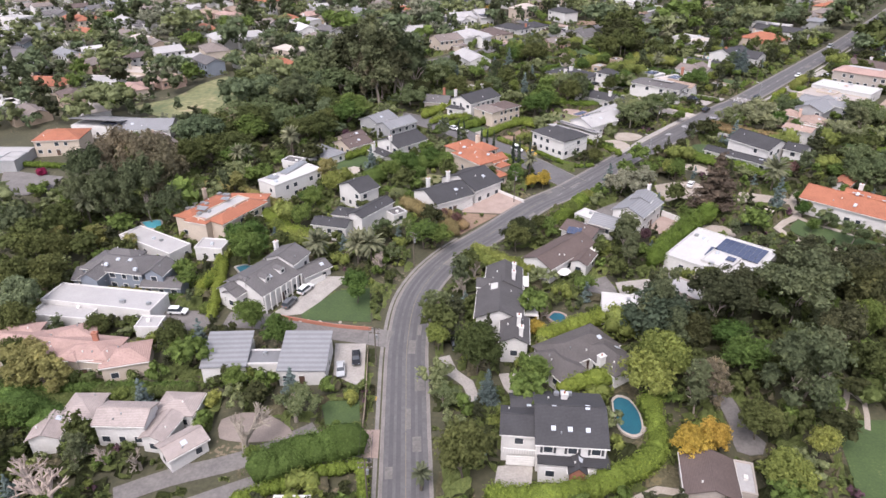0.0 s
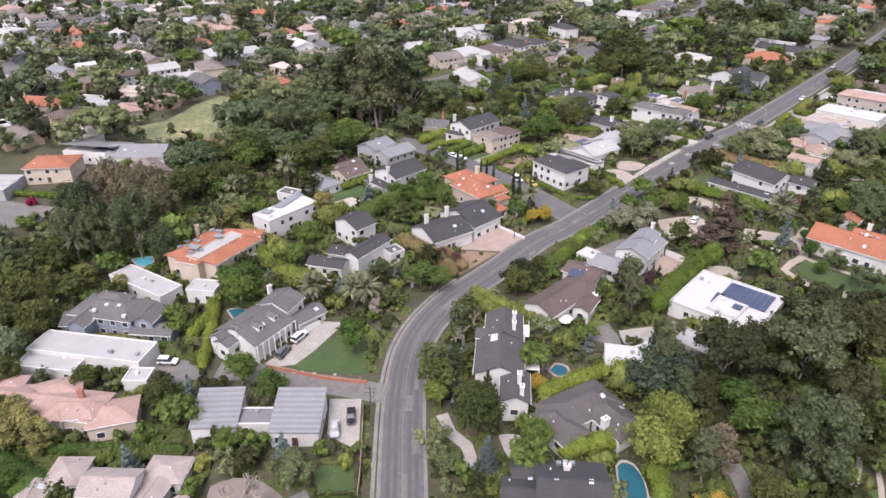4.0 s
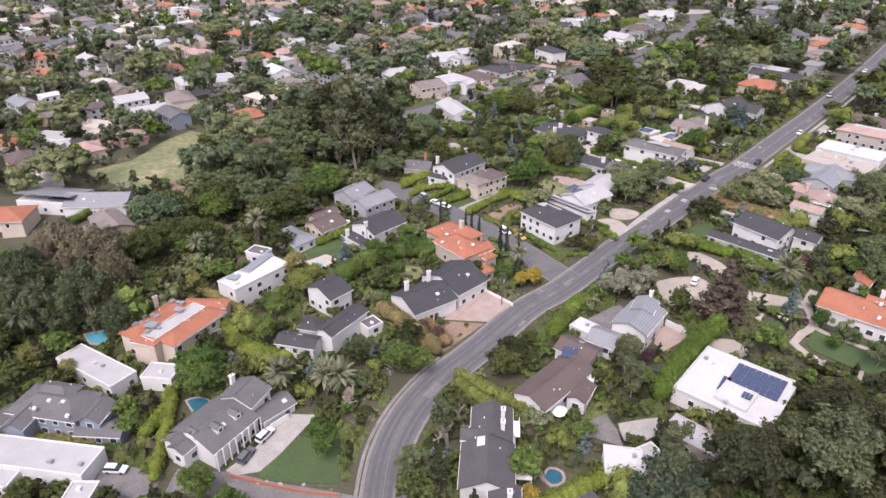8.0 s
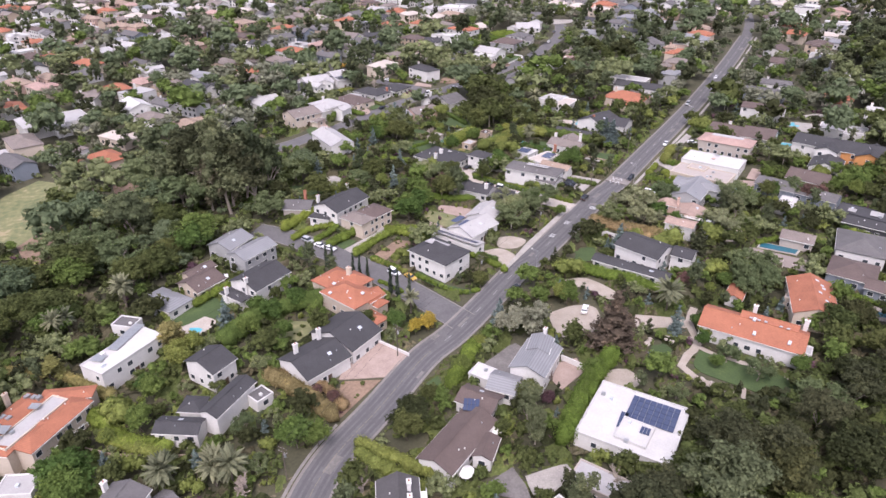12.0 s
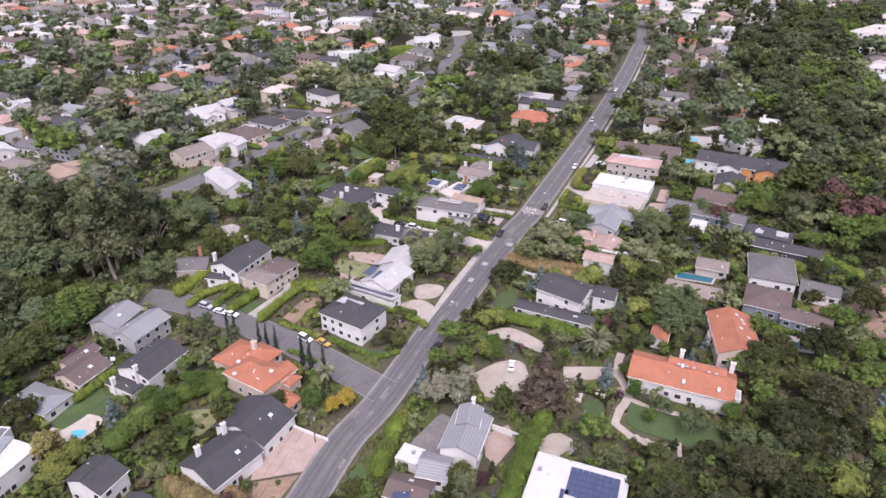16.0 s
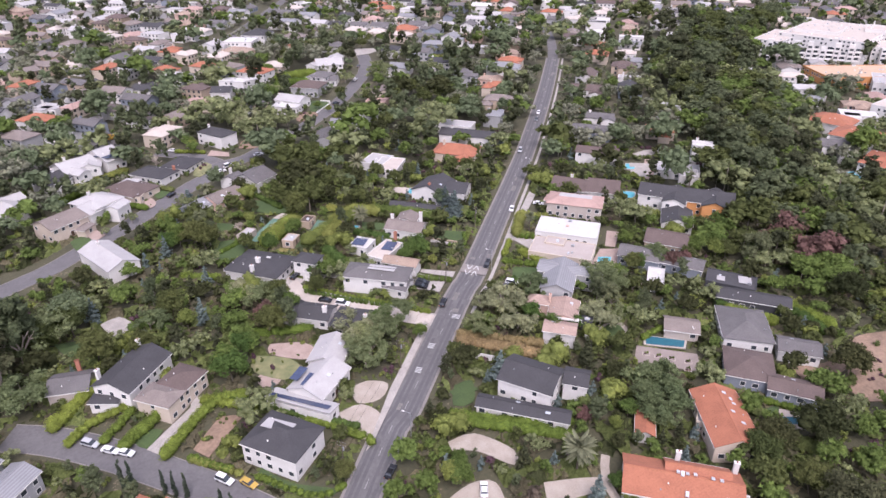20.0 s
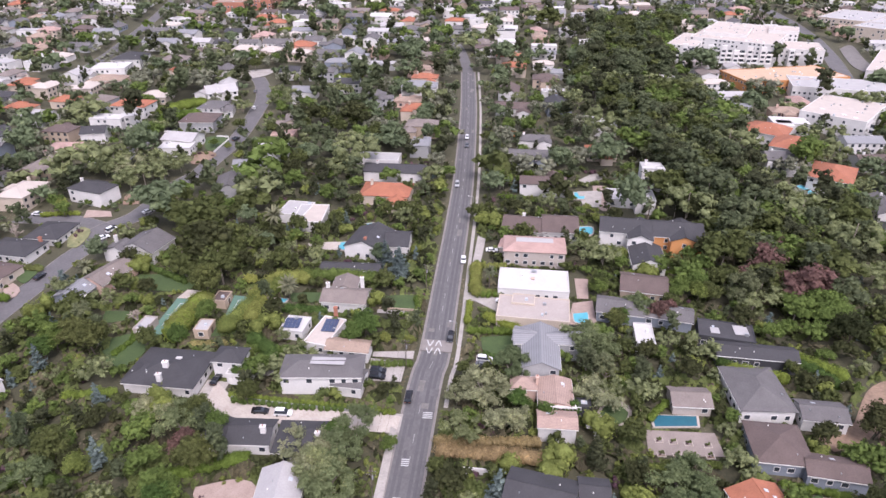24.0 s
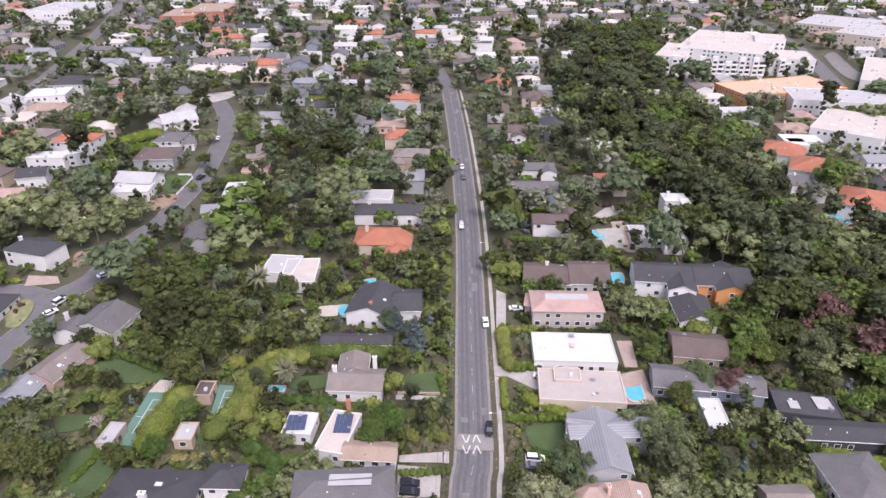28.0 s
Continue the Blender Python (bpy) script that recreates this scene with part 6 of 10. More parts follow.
wing(h, 5.6, -1.0, 11.0, 7.2, 121, 3.3, "hip", wall="wall_white", cover="roof_umber", rise=1.5)
wing(h, -5.4, -3.0, 9.6, 6.4, 121, 3.2, "hip", wall="wall_white", cover="roof_umber", rise=1.4)
chimney(h, 3.2, -4.2, 5.6, 31, "wall_white", 1.5)
slab(h, "skylight", -2.4, 0.6, 0.9, 1.3, 31, 4.75, 0.5, "skylight")
slab(h, "skylight", 4.4, 3.6, 0.9, 0.9, 31, 4.85, 0.4, "skylight")
slab(h, "skylight", 7.6, 0.4, 0.9, 0.9, 121, 4.5, 0.4, "skylight")
h = house("white house with flat pale roofs", 40.9, 129.4, 0)
wing(h, 0.0, 0.0, 7.7, 7.3, 169, 3.8, "flat", wall="wall_white", cover="roof_white")
wing(h, 5.2, 0.7, 7.3, 6.3, 26, 3.6, "flat", wall="wall_white", cover="roof_pale")
h = house("old house with a worn grey flat roof", 57.7, 135.8, 0)
wing(h, 0.0, 0.0, 11.8, 6.6, 134, 3.4, "flat", wall="wall_stone", cover="roof_pale")
h = house("low house with a brown roof beside a yellow tree", 44.7, 79.7, 0)
wing(h, 0.0, 0.0, 8.7, 8.2, 78, 3.6, "gable", wall="wall_stone", cover="roof_brown")
wing(h, 6.3, 0.4, 3.0, 7.1, 164, 2.8, "flat", wall="wall_stone", cover="roof_pale")
h = house("white outbuilding below the road", -25.2, 77.2, 0)
wing(h, 0.0, 0.0, 6.0, 1.4, 180, 3, "flat", wall="wall_white", cover="roof_pale")
h = house("grey modern house with solar panels in the trees", -138.0, 263.0, 0)
wing(h, 0.0, 0.0, 22.5, 13.3, 170, 4.6, "shed", wall="wall_white", cover="roof_steel")
wing(h, 18.2, -3.2, 22.1, 12.8, 1, 4.2, "gable", wall="wall_white", cover="roof_steel")
for i in range(4):
    for j in range(2):
        s, q = (i + 0.5 - 2.0) * 2.20, (j + 0.5 - 1.0) * 3.56
        slab(h, "solar_panel", 5.5 + s * -0.997 - q * 0.075, -3.9 + s * 0.075 + q * -0.997, 2.12, 3.48, 176, 5.60 + q * 0.141, 0.50)
h = house("white villa with red tiled roof at the grove", -147.0, 245.6, 0)
wing(h, 0.0, 0.0, 16.3, 13.1, 6, 6, "hip", wall="wall_cream", cover="roof_red", rise=2.2)

# large far buildings
h = house("white apartment block with balconies and stepped flat roofs", 519.8, 400.2, 0)
wing(h, 0.0, 0.0, 56.4, 78.1, 106, 13.5, "flat", wall="wall_white", cover="roof_beige")
wing(h, -42.8, 17.7, 19.2, 48.3, 109, 11, "flat", wall="wall_white", cover="roof_beige")
wing(h, 5.1, -39.6, 28.0, 29.3, 122, 9, "flat", wall="wall_white", cover="roof_beige")
wing(h, -12.6, 6.4, 29.5, 30.4, 112, 15.5, "flat", wall="wall_white", cover="roof_beige")
wing(h, 24.9, -17.3, 19.9, 22.9, 115, 15.5, "flat", wall="wall_white", cover="roof_beige")
bays(h, -75.2, 8.3, -37.6, -41.3, 15, 13.2, 2.2)
bays(h, -19.4, -38.6, 11.0, -54.3, 7, 8.7, 2)
h = house("unfinished building of raw orange timber", 467.3, 342.2, 0)
wing(h, 0.0, 0.0, 70.1, 32.6, 151, 6, "flat", wall="wall_timber", cover="roof_ply")
bays(h, -33.7, 1.0, 30.5, -28.9, 13, 5.8, 0.6)
h = house("long white building with a flat roof", 466.1, 307.9, 0)
wing(h, 0.0, 0.0, 54.9, 28.5, 123, 8, "flat", wall="wall_white", cover="roof_pale")
h = house("white apartment block with flat roofs", 420.7, 286.0, 0)
wing(h, 0.0, 0.0, 32.2, 44.3, 98, 9, "flat", wall="wall_white", cover="roof_beige")
wing(h, 133.2, 28.0, 13.4, 81.2, 104, 11, "flat", wall="wall_white", cover="roof_beige")
bays(h, -10.1, 10.9, -17.4, -22.7, 11, 8.7, 1.8)
h = house("pale apartment block by the wide street", 673.8, 376.8, 0)
wing(h, 0.0, 0.0, 51.3, 61.2, 94, 9, "flat", wall="wall_cream", cover="roof_pale")
wing(h, -25.9, -30.3, 32.9, 63.2, 90, 9, "flat", wall="wall_cream", cover="roof_pale")
h = house("white villa with red tiled roofs by the ravine", 367.3, 300.8, 0)
wing(h, 0.0, 0.0, 20.9, 19.0, 105, 5.5, "hip", wall="wall_white", cover="roof_red", rise=3.2)
wing(h, -10.7, -19.6, 20.0, 21.0, 106, 5, "hip", wall="wall_white", cover="roof_red", rise=3.4)
h = house("white villa with a red tiled roof and long pool", 337.3, 254.8, 0)
wing(h, 0.0, 0.0, 17.2, 22.1, 106, 6, "hip", wall="wall_white", cover="roof_red", rise=2.9)
h = house("brick school building with flat roofs", 288.3, 768.4, 0)
wing(h, 0.0, 0.0, 27.9, 42.3, 139, 8, "flat", wall="wall_brick", cover="roof_tan")
wing(h, 27.1, 3.3, 33.0, 52.8, 138, 9, "flat", wall="wall_brick", cover="roof_tan")
h = house("long pale public building in the distance", 225.9, 856.3, 0)
wing(h, 0.0, 0.0, 49.5, 55.9, 139, 8, "flat", wall="wall_white", cover="roof_pale")
h = house("large white house with pale gabled roofs above the street", 15.7, 394.3, 0)
wing(h, 0.0, 0.0, 14.0, 14.8, 35, 5.6, "hip", wall="wall_white", cover="roof_pale", rise=2.4)
wing(h, -4.7, -5.7, 6.3, 11.8, 39, 4.6, "gable", wall="wall_white", cover="roof_pale")
wing(h, 7.1, -8.8, 8.1, 5.2, 50, 5.2, "gable", wall="wall_white", cover="roof_pale")
chimney(h, -2.2, 1.2, 9.0, 35, "wall_white")
h = house("two-storey cream house with a taupe shingle roof", 1.7, 383.0, 0)
wing(h, 0.0, 0.0, 15.4, 11.7, 32, 5.6, "gable", wall="wall_cream", cover="roof_taupe")
wing(h, 8.0, -5.5, 3.7, 6.5, 140, 3, "hip", wall="wall_cream", cover="roof_taupe", rise=0.6)
h = house("large white house with grey gables and porch", 10.6, 435.7, 0)
wing(h, 0.0, 0.0, 15.2, 15.0, 24, 6, "gable", wall="wall_white", cover="roof_pale")
wing(h, 6.5, 1.1, 15.7, 8.9, 84, 6, "gable", wall="wall_white", cover="roof_pale")
wing(h, -0.3, -7.4, 13.2, 5.8, 125, 6, "gable", wall="wall_white", cover="roof_pale")
chimney(h, -3.5, 3.1, 9.5, 24, "wall_white")
columns(h, -0.9, -4.8, 6.0, -0.6, 4, 3)
h = house("white house with a pale roof and solar panels", 23.7, 443.8, 0)
wing(h, 0.0, 0.0, 9.6, 18.3, 29, 5.2, "gable", wall="wall_white", cover="roof_pale")
for i in range(3):
    for j in range(2):
        s, q = (i + 0.5 - 1.5) * 2.76, (j + 0.5 - 1.0) * 4.39
        slab(h, "solar_panel", 1.4 + s * -0.704 - q * 0.710, -4.3 + s * 0.710 + q * -0.704, 2.68, 4.31, 135, 6.80 + q * 0.000, 0.00)
for i in range(2):
    for j in range(2):
        s, q = (i + 0.5 - 1.0) * 2.72, (j + 0.5 - 1.0) * 3.35
        slab(h, "solar_panel", 5.8 + s * -0.777 - q * 0.629, -7.4 + s * 0.629 + q * -0.777, 2.64, 3.27, 141, 6.80 + q * 0.000, 0.00)
h = house("white two-storey house with a black roof", 0.7, 426.2, 0)
wing(h, 0.0, 0.0, 10.9, 12.6, 33, 5.6, "gable", wall="wall_white", cover="roof_navy")
chimney(h, 1.1, 0.8, 9.5, 33, "wall_white")
h = house("low brown house with a flat middle roof", 30.0, 405.0, 0)
wing(h, 0.0, 0.0, 18.9, 14.1, 124, 3.2, "hip", wall="wall_cream", cover="roof_brown", rise=2.4)
wing(h, 1.3, -9.8, 4.4, 3.9, 146, 2.8, "flat", wall="wall_cream", cover="roof_brown")
slab(h, "roof_patch", 0.0, 3.7, 7.6, 7.9, 137, 4.55, 0, "roof_pale")
h = house("long low house with a dark shingle roof at the junction", 41.7, 416.8, 0)
wing(h, 0.0, 0.0, 17.7, 11.8, 130, 3.2, "hip", wall="wall_white", cover="roof_navy", rise=2.0)
wing(h, 13.7, 6.2, 13.0, 14.0, 134, 3.2, "hip", wall="wall_white", cover="roof_navy", rise=2.2)
chimney(h, 8.2, -2.9, 5.5, 130, "wall_brick")
h = house("white villa with a red tiled hip roof", 124.4, 541.7, 0)
wing(h, 0.0, 0.0, 20.4, 13.7, 131, 6, "hip", wall="wall_white", cover="roof_red", rise=2.3)
chimney(h, 1.6, 14.1, 9.0, 131, "wall_white")
h = house("white flat-roofed modern house with deep terraces", 107.7, 528.8, 0)
wing(h, 0.0, 0.0, 17.1, 9.0, 136, 5.6, "flat", wall="wall_white", cover="roof_white")
wing(h, 10.3, -3.6, 9.2, 7.7, 164, 5.6, "flat", wall="wall_white", cover="roof_white")
h = house("grey timber house with a brown hip roof behind a slatted fence", 145.4, 498.4, 0)
wing(h, 0.0, 0.0, 17.7, 15.8, 139, 5.2, "hip", wall="wall_grey", cover="roof_brown", rise=2.7)
h = house("pale house being rebuilt with a white front", 128.7, 480.3, 0)
wing(h, 0.0, 0.0, 16.6, 11.6, 128, 4.4, "gable", wall="wall_white", cover="roof_pale")
wing(h, -6.0, -8.0, 15.3, 10.2, 140, 3.4, "flat", wall="wall_white", cover="roof_white")
chimney(h, -6.0, 5.4, 7.0, 128, "wall_white")
h = house("small garden house with a pointed grey roof", 112.5, 489.3, 0)
wing(h, 0.0, 0.0, 6.3, 6.8, 144, 2.8, "hip", wall="wall_cream", cover="roof_grey", rise=1.1)
h = house("white house with a grey hip roof behind hedges", 158.9, 513.0, 0)
wing(h, 0.0, 0.0, 12.6, 14.5, 133, 5.4, "hip", wall="wall_white", cover="roof_grey", rise=2.1)
wing(h, 5.3, -4.6, 7.1, 10.4, 147, 3.2, "gable", wall="wall_white", cover="roof_grey")
h = house("white gabled house with a steep roof and brick chimney", 172.7, 536.0, 0)
wing(h, 0.0, 0.0, 17.2, 14.3, 167, 5.6, "gable", wall="wall_white", cover="roof_pale")
wing(h, -5.3, 5.6, 18.1, 7.1, 37, 5, "gable", wall="wall_white", cover="roof_pale")
wing(h, 6.8, 6.9, 15.8, 9.3, 53, 6.5, "gable", wall="wall_white", cover="roof_pale")
chimney(h, -8.0, 3.1, 8.0, 167, "wall_brick")
h = house("low house with a beige roof among trees", 141.8, 555.8, 0)
wing(h, 0.0, 0.0, 15.2, 13.7, 140, 4, "hip", wall="wall_cream", cover="roof_beige", rise=2.3)
h = house("white house with a black gabled roof by the street bend", 96.7, 514.6, 0)
wing(h, 0.0, 0.0, 11.4, 11.1, 151, 5, "gable", wall="wall_white", cover="roof_navy")
h = house("low white house with a flat white roof", 157.2, 441.2, 0)
wing(h, 0.0, 0.0, 16.0, 13.8, 142, 3.5, "flat", wall="wall_white", cover="roof_white")
h = house("blue-grey roofed house by the street", 141.8, 429.8, 0)
wing(h, 0.0, 0.0, 16.6, 8.0, 145, 4.2, "gable", wall="wall_white", cover="roof_steel")
h = house("low pink house with a flat pink roof", 171.9, 456.7, 0)
wing(h, 0.0, 0.0, 11.7, 8.3, 140, 3.2, "flat", wall="wall_pink", cover="roof_pinktile")
h = house("white modern house in stepped blocks", 137.3, 624.3, 0)
wing(h, 0.0, 0.0, 21.5, 18.5, 147, 6, "flat", wall="wall_white", cover="roof_white")
h = house("white house with dark roof in a far row", 154.3, 639.1, 0)
wing(h, 0.0, 0.0, 18.8, 20.2, 142, 6, "hip", wall="wall_white", cover="roof_navy", rise=3.2)
h = house("low pinkish house with a tan roof", 129.4, 604.7, 0)
wing(h, 0.0, 0.0, 20.9, 13.8, 141, 4, "hip", wall="wall_pink", cover="roof_tan", rise=2.3)
h = house("low house with a wide pinkish tiled roof", 80.9, 503.4, 0)
wing(h, 0.0, 0.0, 17.2, 12.4, 143, 4, "hip", wall="wall_cream", cover="roof_pinktile", rise=2.1)
h = house("white house with a dark hip roof at a driveway", 225.7, 549.2, 0)
wing(h, 0.0, 0.0, 11.9, 15.1, 145, 5, "hip", wall="wall_white", cover="roof_navy", rise=2.0)

# houses further off
far_house(43, 313, 12, 9, 38, 3.5, "gable", "wall_white", "roof_taupe")
far_house(-5, 338, 11, 8, 38, 3.2, "gable", "wall_white", "roof_pale")
far_house(174, 369, 18, 13, 134, 4, "hip", "wall_cream", "roof_red")
far_house(189, 383, 24, 9, 134, 4.5, "gable", "wall_white", "roof_navy")
far_house(191, 400, 18, 9, 134, 4, "flat", "wall_white", "roof_pale")
far_house(125, 417, 14, 10, 60, 4, "gable", "wall_grey", "roof_grey")
far_house(261, 596, 16, 12, 134, 6, "hip", "wall_pink", "roof_red")
far_house(259, 543, 15, 9, 134, 6, "hip", "wall_greyblue", "roof_steel")
far_house(212, 506, 12, 10, 134, 5, "gable", "wall_white", "roof_steel")
far_house(186, 470, 13, 9, 60, 4, "gable", "wall_cream", "roof_taupe")
far_house(269, 468, 18, 11, 134, 6.5, "hip", "wall_white", "roof_steel")
far_house(294, 499, 14, 9, 134, 5, "hip", "wall_pink", "roof_tan")
far_house(285, 483, 14, 9, 134, 5, "hip", "wall_cream", "roof_red")
far_house(246, 441, 12, 9, 134, 5, "hip", "wall_cream", "roof_red")
far_house(231, 417, 14, 10, 134, 6, "hip", "wall_tan", "roof_taupe")
far_house(214, 397, 8, 8, 134, 6, "hip", "wall_grey", "roof_steel")
far_house(284, 528, 15, 8, 134, 4, "flat", "wall_grey", "roof_pale")
far_house(299, 554, 12, 8, 134, 4, "gable", "wall_pink", "roof_tan")
far_house(328, 549, 13, 8, 134, 6, "gable", "wall_white", "roof_navy")
far_house(317, 521, 13, 9, 134, 5, "gable", "wall_tan", "roof_taupe")
far_house(301, 600, 13, 8, 134, 4, "gable", "wall_white", "roof_pale")
far_house(243, 666, 15, 9, 134, 5, "gable", "wall_white", "roof_navy")
far_house(262, 666, 12, 9, 134, 4, "gable", "wall_tan", "roof_taupe")
far_house(227, 674, 13, 9, 134, 5, "gable", "wall_white", "roof_grey")
far_house(247, 718, 14, 8, 134, 4, "gable", "wall_white", "roof_taupe")
far_house(208, 780, 14, 9, 134, 5, "gable", "wall_white", "roof_grey")
far_house(192, 873, 16, 9, 134, 6, "hip", "wall_white", "roof_pinktile")
far_house(168, 777, 14, 9, 134, 6, "gable", "wall_white", "roof_taupe")
far_house(168, 709, 14, 9, 134, 4, "hip", "wall_cream", "roof_red")
far_house(185, 667, 22, 10, 134, 6, "gable", "wall_white", "roof_steel")
far_house(138, 699, 14, 9, 134, 4, "gable", "wall_grey", "roof_grey")
far_house(361, 704, 15, 9, 134, 6, "flat", "wall_white", "roof_white")
far_house(361, 639, 15, 9, 134, 6, "gable", "wall_white", "roof_white")
far_house(351, 609, 16, 9, 134, 5, "gable", "wall_white", "roof_pale")
far_house(355, 590, 14, 12, 134, 5, "hip", "wall_grey", "roof_grey")
far_house(424, 619, 15, 10, 134, 6, "flat", "wall_white", "roof_pale")
far_house(403, 590, 16, 9, 134, 5, "hip", "wall_white", "roof_red")
far_house(308, 694, 16, 9, 134, 6, "gable", "wall_white", "roof_navy")
far_house(295, 706, 10, 8, 134, 6, "flat", "wall_white", "roof_pale")
far_house(364, 675, 14, 9, 134, 4, "gable", "wall_tan", "roof_taupe")
far_house(487, 622, 16, 9, 134, 5, "gable", "wall_white", "roof_pale")
far_house(419, 579, 14, 9, 134, 6, "flat", "wall_white", "roof_pale")
far_house(408, 537, 14, 10, 134, 6, "flat", "wall_white", "roof_navy")
far_house(478, 539, 14, 8, 134, 4, "gable", "wall_tan", "roof_taupe")
far_house(429, 473, 9, 9, 134, 7, "flat", "wall_white", "roof_white")
far_house(362, 486, 15, 10, 134, 5, "hip", "wall_cream", "roof_red")
far_house(347, 466, 14, 10, 134, 5, "hip", "wall_cream", "roof_red")
far_house(361, 440, 13, 8, 134, 4, "gable", "wall_white", "roof_steel")
far_house(291, 411, 16, 10, 134, 4, "gable", "wall_white", "roof_brown")
far_house(313, 397, 17, 12, 50, 4.5, "gable", "wall_greyblue", "roof_navy")
far_house(288, 394, 13, 6, 134, 3, "flat", "wall_white", "roof_white")
far_house(307, 361, 13, 12, 134, 5, "flat", "wall_white", "roof_white")
far_house(266, 371, 14, 8, 134, 3.5, "gable", "wall_white", "roof_grey")
far_house(249, 357, 17, 10, 134, 4, "gable", "wall_greyblue", "roof_grey")
far_house(273, 306, 8, 7, 134, 9, "flat", "wall_white", "roof_white")
far_house(230, 331, 17, 8, 134, 5.5, "gable", "wall_white", "roof_brown")
far_house(252, 301, 17, 10, 134, 3.5, "flat", "wall_white", "roof_pale")
far_house(260, 302, 12, 8, 134, 3.5, "flat", "wall_tan", "roof_pale")
far_house(330, 415, 12, 7, 134, 4, "flat", "wall_white", "roof_pale")
far_house(402, 386, 9, 6, 134, 6, "flat", "wall_white", "roof_pale")
far_house(-2, 425, 18, 11, 120, 5, "gable", "wall_white", "roof_navy")
far_house(14, 437, 20, 11, 120, 6, "gable", "wall_white", "roof_pale")
far_house(1, 384, 17, 11, 120, 5, "gable", "wall_white", "roof_taupe")
far_house(15, 392, 18, 11, 120, 6, "hip", "wall_white", "roof_pale")
far_house(-13, 370, 16, 10, 110, 4.5, "gable", "wall_cream", "roof_taupe")
far_house(-27, 457, 18, 10, 120, 5, "hip", "wall_cream", "roof_taupe")
far_house(-55, 447, 20, 11, 130, 5, "gable", "wall_white", "roof_navy")
far_house(-54, 385, 16, 10, 120, 4, "hip", "wall_cream", "roof_tan")
far_house(-35, 395, 15, 10, 120, 4.5, "gable", "wall_white", "roof_grey")
far_house(-18, 408, 15, 10, 120, 5, "gable", "wall_white", "roof_pale")
far_house(15, 347, 20, 10, 110, 4.5, "gable", "wall_white", "roof_pale")
far_house(64, 383, 13, 9, 120, 4, "hip", "wall_pink", "roof_tan")
far_house(79, 387, 14, 9, 120, 5, "gable", "wall_white", "roof_grey")
far_house(77, 445, 15, 9, 120, 6, "hip", "wall_white", "roof_navy")
far_house(84, 498, 14, 9, 130, 5, "hip", "wall_pink", "roof_tan")
far_house(121, 537, 17, 9, 130, 6, "hip", "wall_white", "roof_red")
far_house(0, 517, 15, 9, 130, 5, "hip", "wall_white", "roof_red")
far_house(-58, 623, 14, 9, 130, 5, "gable", "wall_tan", "roof_taupe")
far_house(58, 541, 15, 9, 130, 5, "gable", "wall_white", "roof_navy")
far_house(124, 471, 14, 9, 130, 6, "flat", "wall_white", "roof_pale")
far_house(146, 503, 14, 9, 130, 4, "gable", "wall_tan", "roof_grey")
far_house(173, 539, 14, 9, 130, 6, "gable", "wall_white", "roof_pale")
far_house(-72, 454, 16, 10, 130, 5, "gable", "wall_white", "roof_grey")
far_house(-44, 502, 15, 10, 130, 4, "hip", "wall_tan", "roof_taupe")
far_house(-73, 526, 15, 10, 130, 4, "gable", "wall_white", "roof_pale")
far_house(22, 579, 16, 9, 130, 4, "gable", "wall_tan", "roof_grey")
far_house(37, 512, 15, 9, 130, 5, "gable", "wall_white", "roof_taupe")
far_house(81, 562, 16, 9, 130, 4, "gable", "wall_white", "roof_pale")
far_house(-21, 646, 14, 9, 130, 5, "gable", "wall_white", "roof_grey")
far_house(-38, 575, 16, 9, 130, 4, "hip", "wall_tan", "roof_brown")
far_house(-85, 638, 15, 9, 130, 5, "gable", "wall_white", "roof_navy")
far_house(-93, 587, 14, 10, 130, 5, "flat", "wall_white", "roof_pale")
far_house(37, 645, 14, 9, 130, 4, "gable", "wall_white", "roof_taupe")
far_house(133, 625, 15, 9, 130, 6, "flat", "wall_white", "roof_white")
far_house(76, 581, 14, 8, 130, 4, "hip", "wall_cream", "roof_red")
far_house(261, 608, 14, 8, 134, 5, "hip", "wall_cream", "roof_red")
far_house(312, 365, 13, 11, 134, 5, "flat", "wall_white", "roof_white")
far_house(225, 329, 16, 8, 134, 5.5, "gable", "wall_white", "roof_brown")
far_house(-131, 403, 18, 11, 120, 6, "hip", "wall_white", "roof_pale")
far_house(-113, 407, 18, 11, 120, 6, "flat", "wall_white", "roof_pale")
far_house(-127, 375, 18, 11, 120, 6, "hip", "wall_cream", "roof_taupe")
far_house(-85, 418, 16, 11, 120, 6, "gable", "wall_white", "roof_white")
far_house(-56, 445, 16, 10, 120, 5, "gable", "wall_white", "roof_navy")
far_house(-102, 461, 14, 9, 120, 4, "hip", "wall_cream", "roof_red")
far_house(-163, 516, 16, 10, 120, 6, "gable", "wall_white", "roof_navy")
far_house(-89, 490, 14, 9, 120, 5, "gable", "wall_white", "roof_pale")
far_house(-25, 459, 20, 10, 120, 5, "hip", "wall_cream", "roof_taupe")
far_house(-152, 438, 16, 10, 120, 4, "hip", "wall_white", "roof_red")
far_house(-126, 497, 14, 9, 120, 4, "gable", "wall_grey", "roof_grey")
far_house(-91, 587, 14, 9, 120, 6, "flat", "wall_white", "roof_white")
far_house(-182, 618, 14, 9, 120, 5, "gable", "wall_white", "roof_grey")
far_house(-134, 604, 14, 9, 120, 5, "gable", "wall_white", "roof_navy")
far_house(4, 525, 16, 9, 120, 4, "hip", "wall_white", "roof_red")
far_house(-53, 611, 14, 9, 120, 5, "gable", "wall_white", "roof_pale")
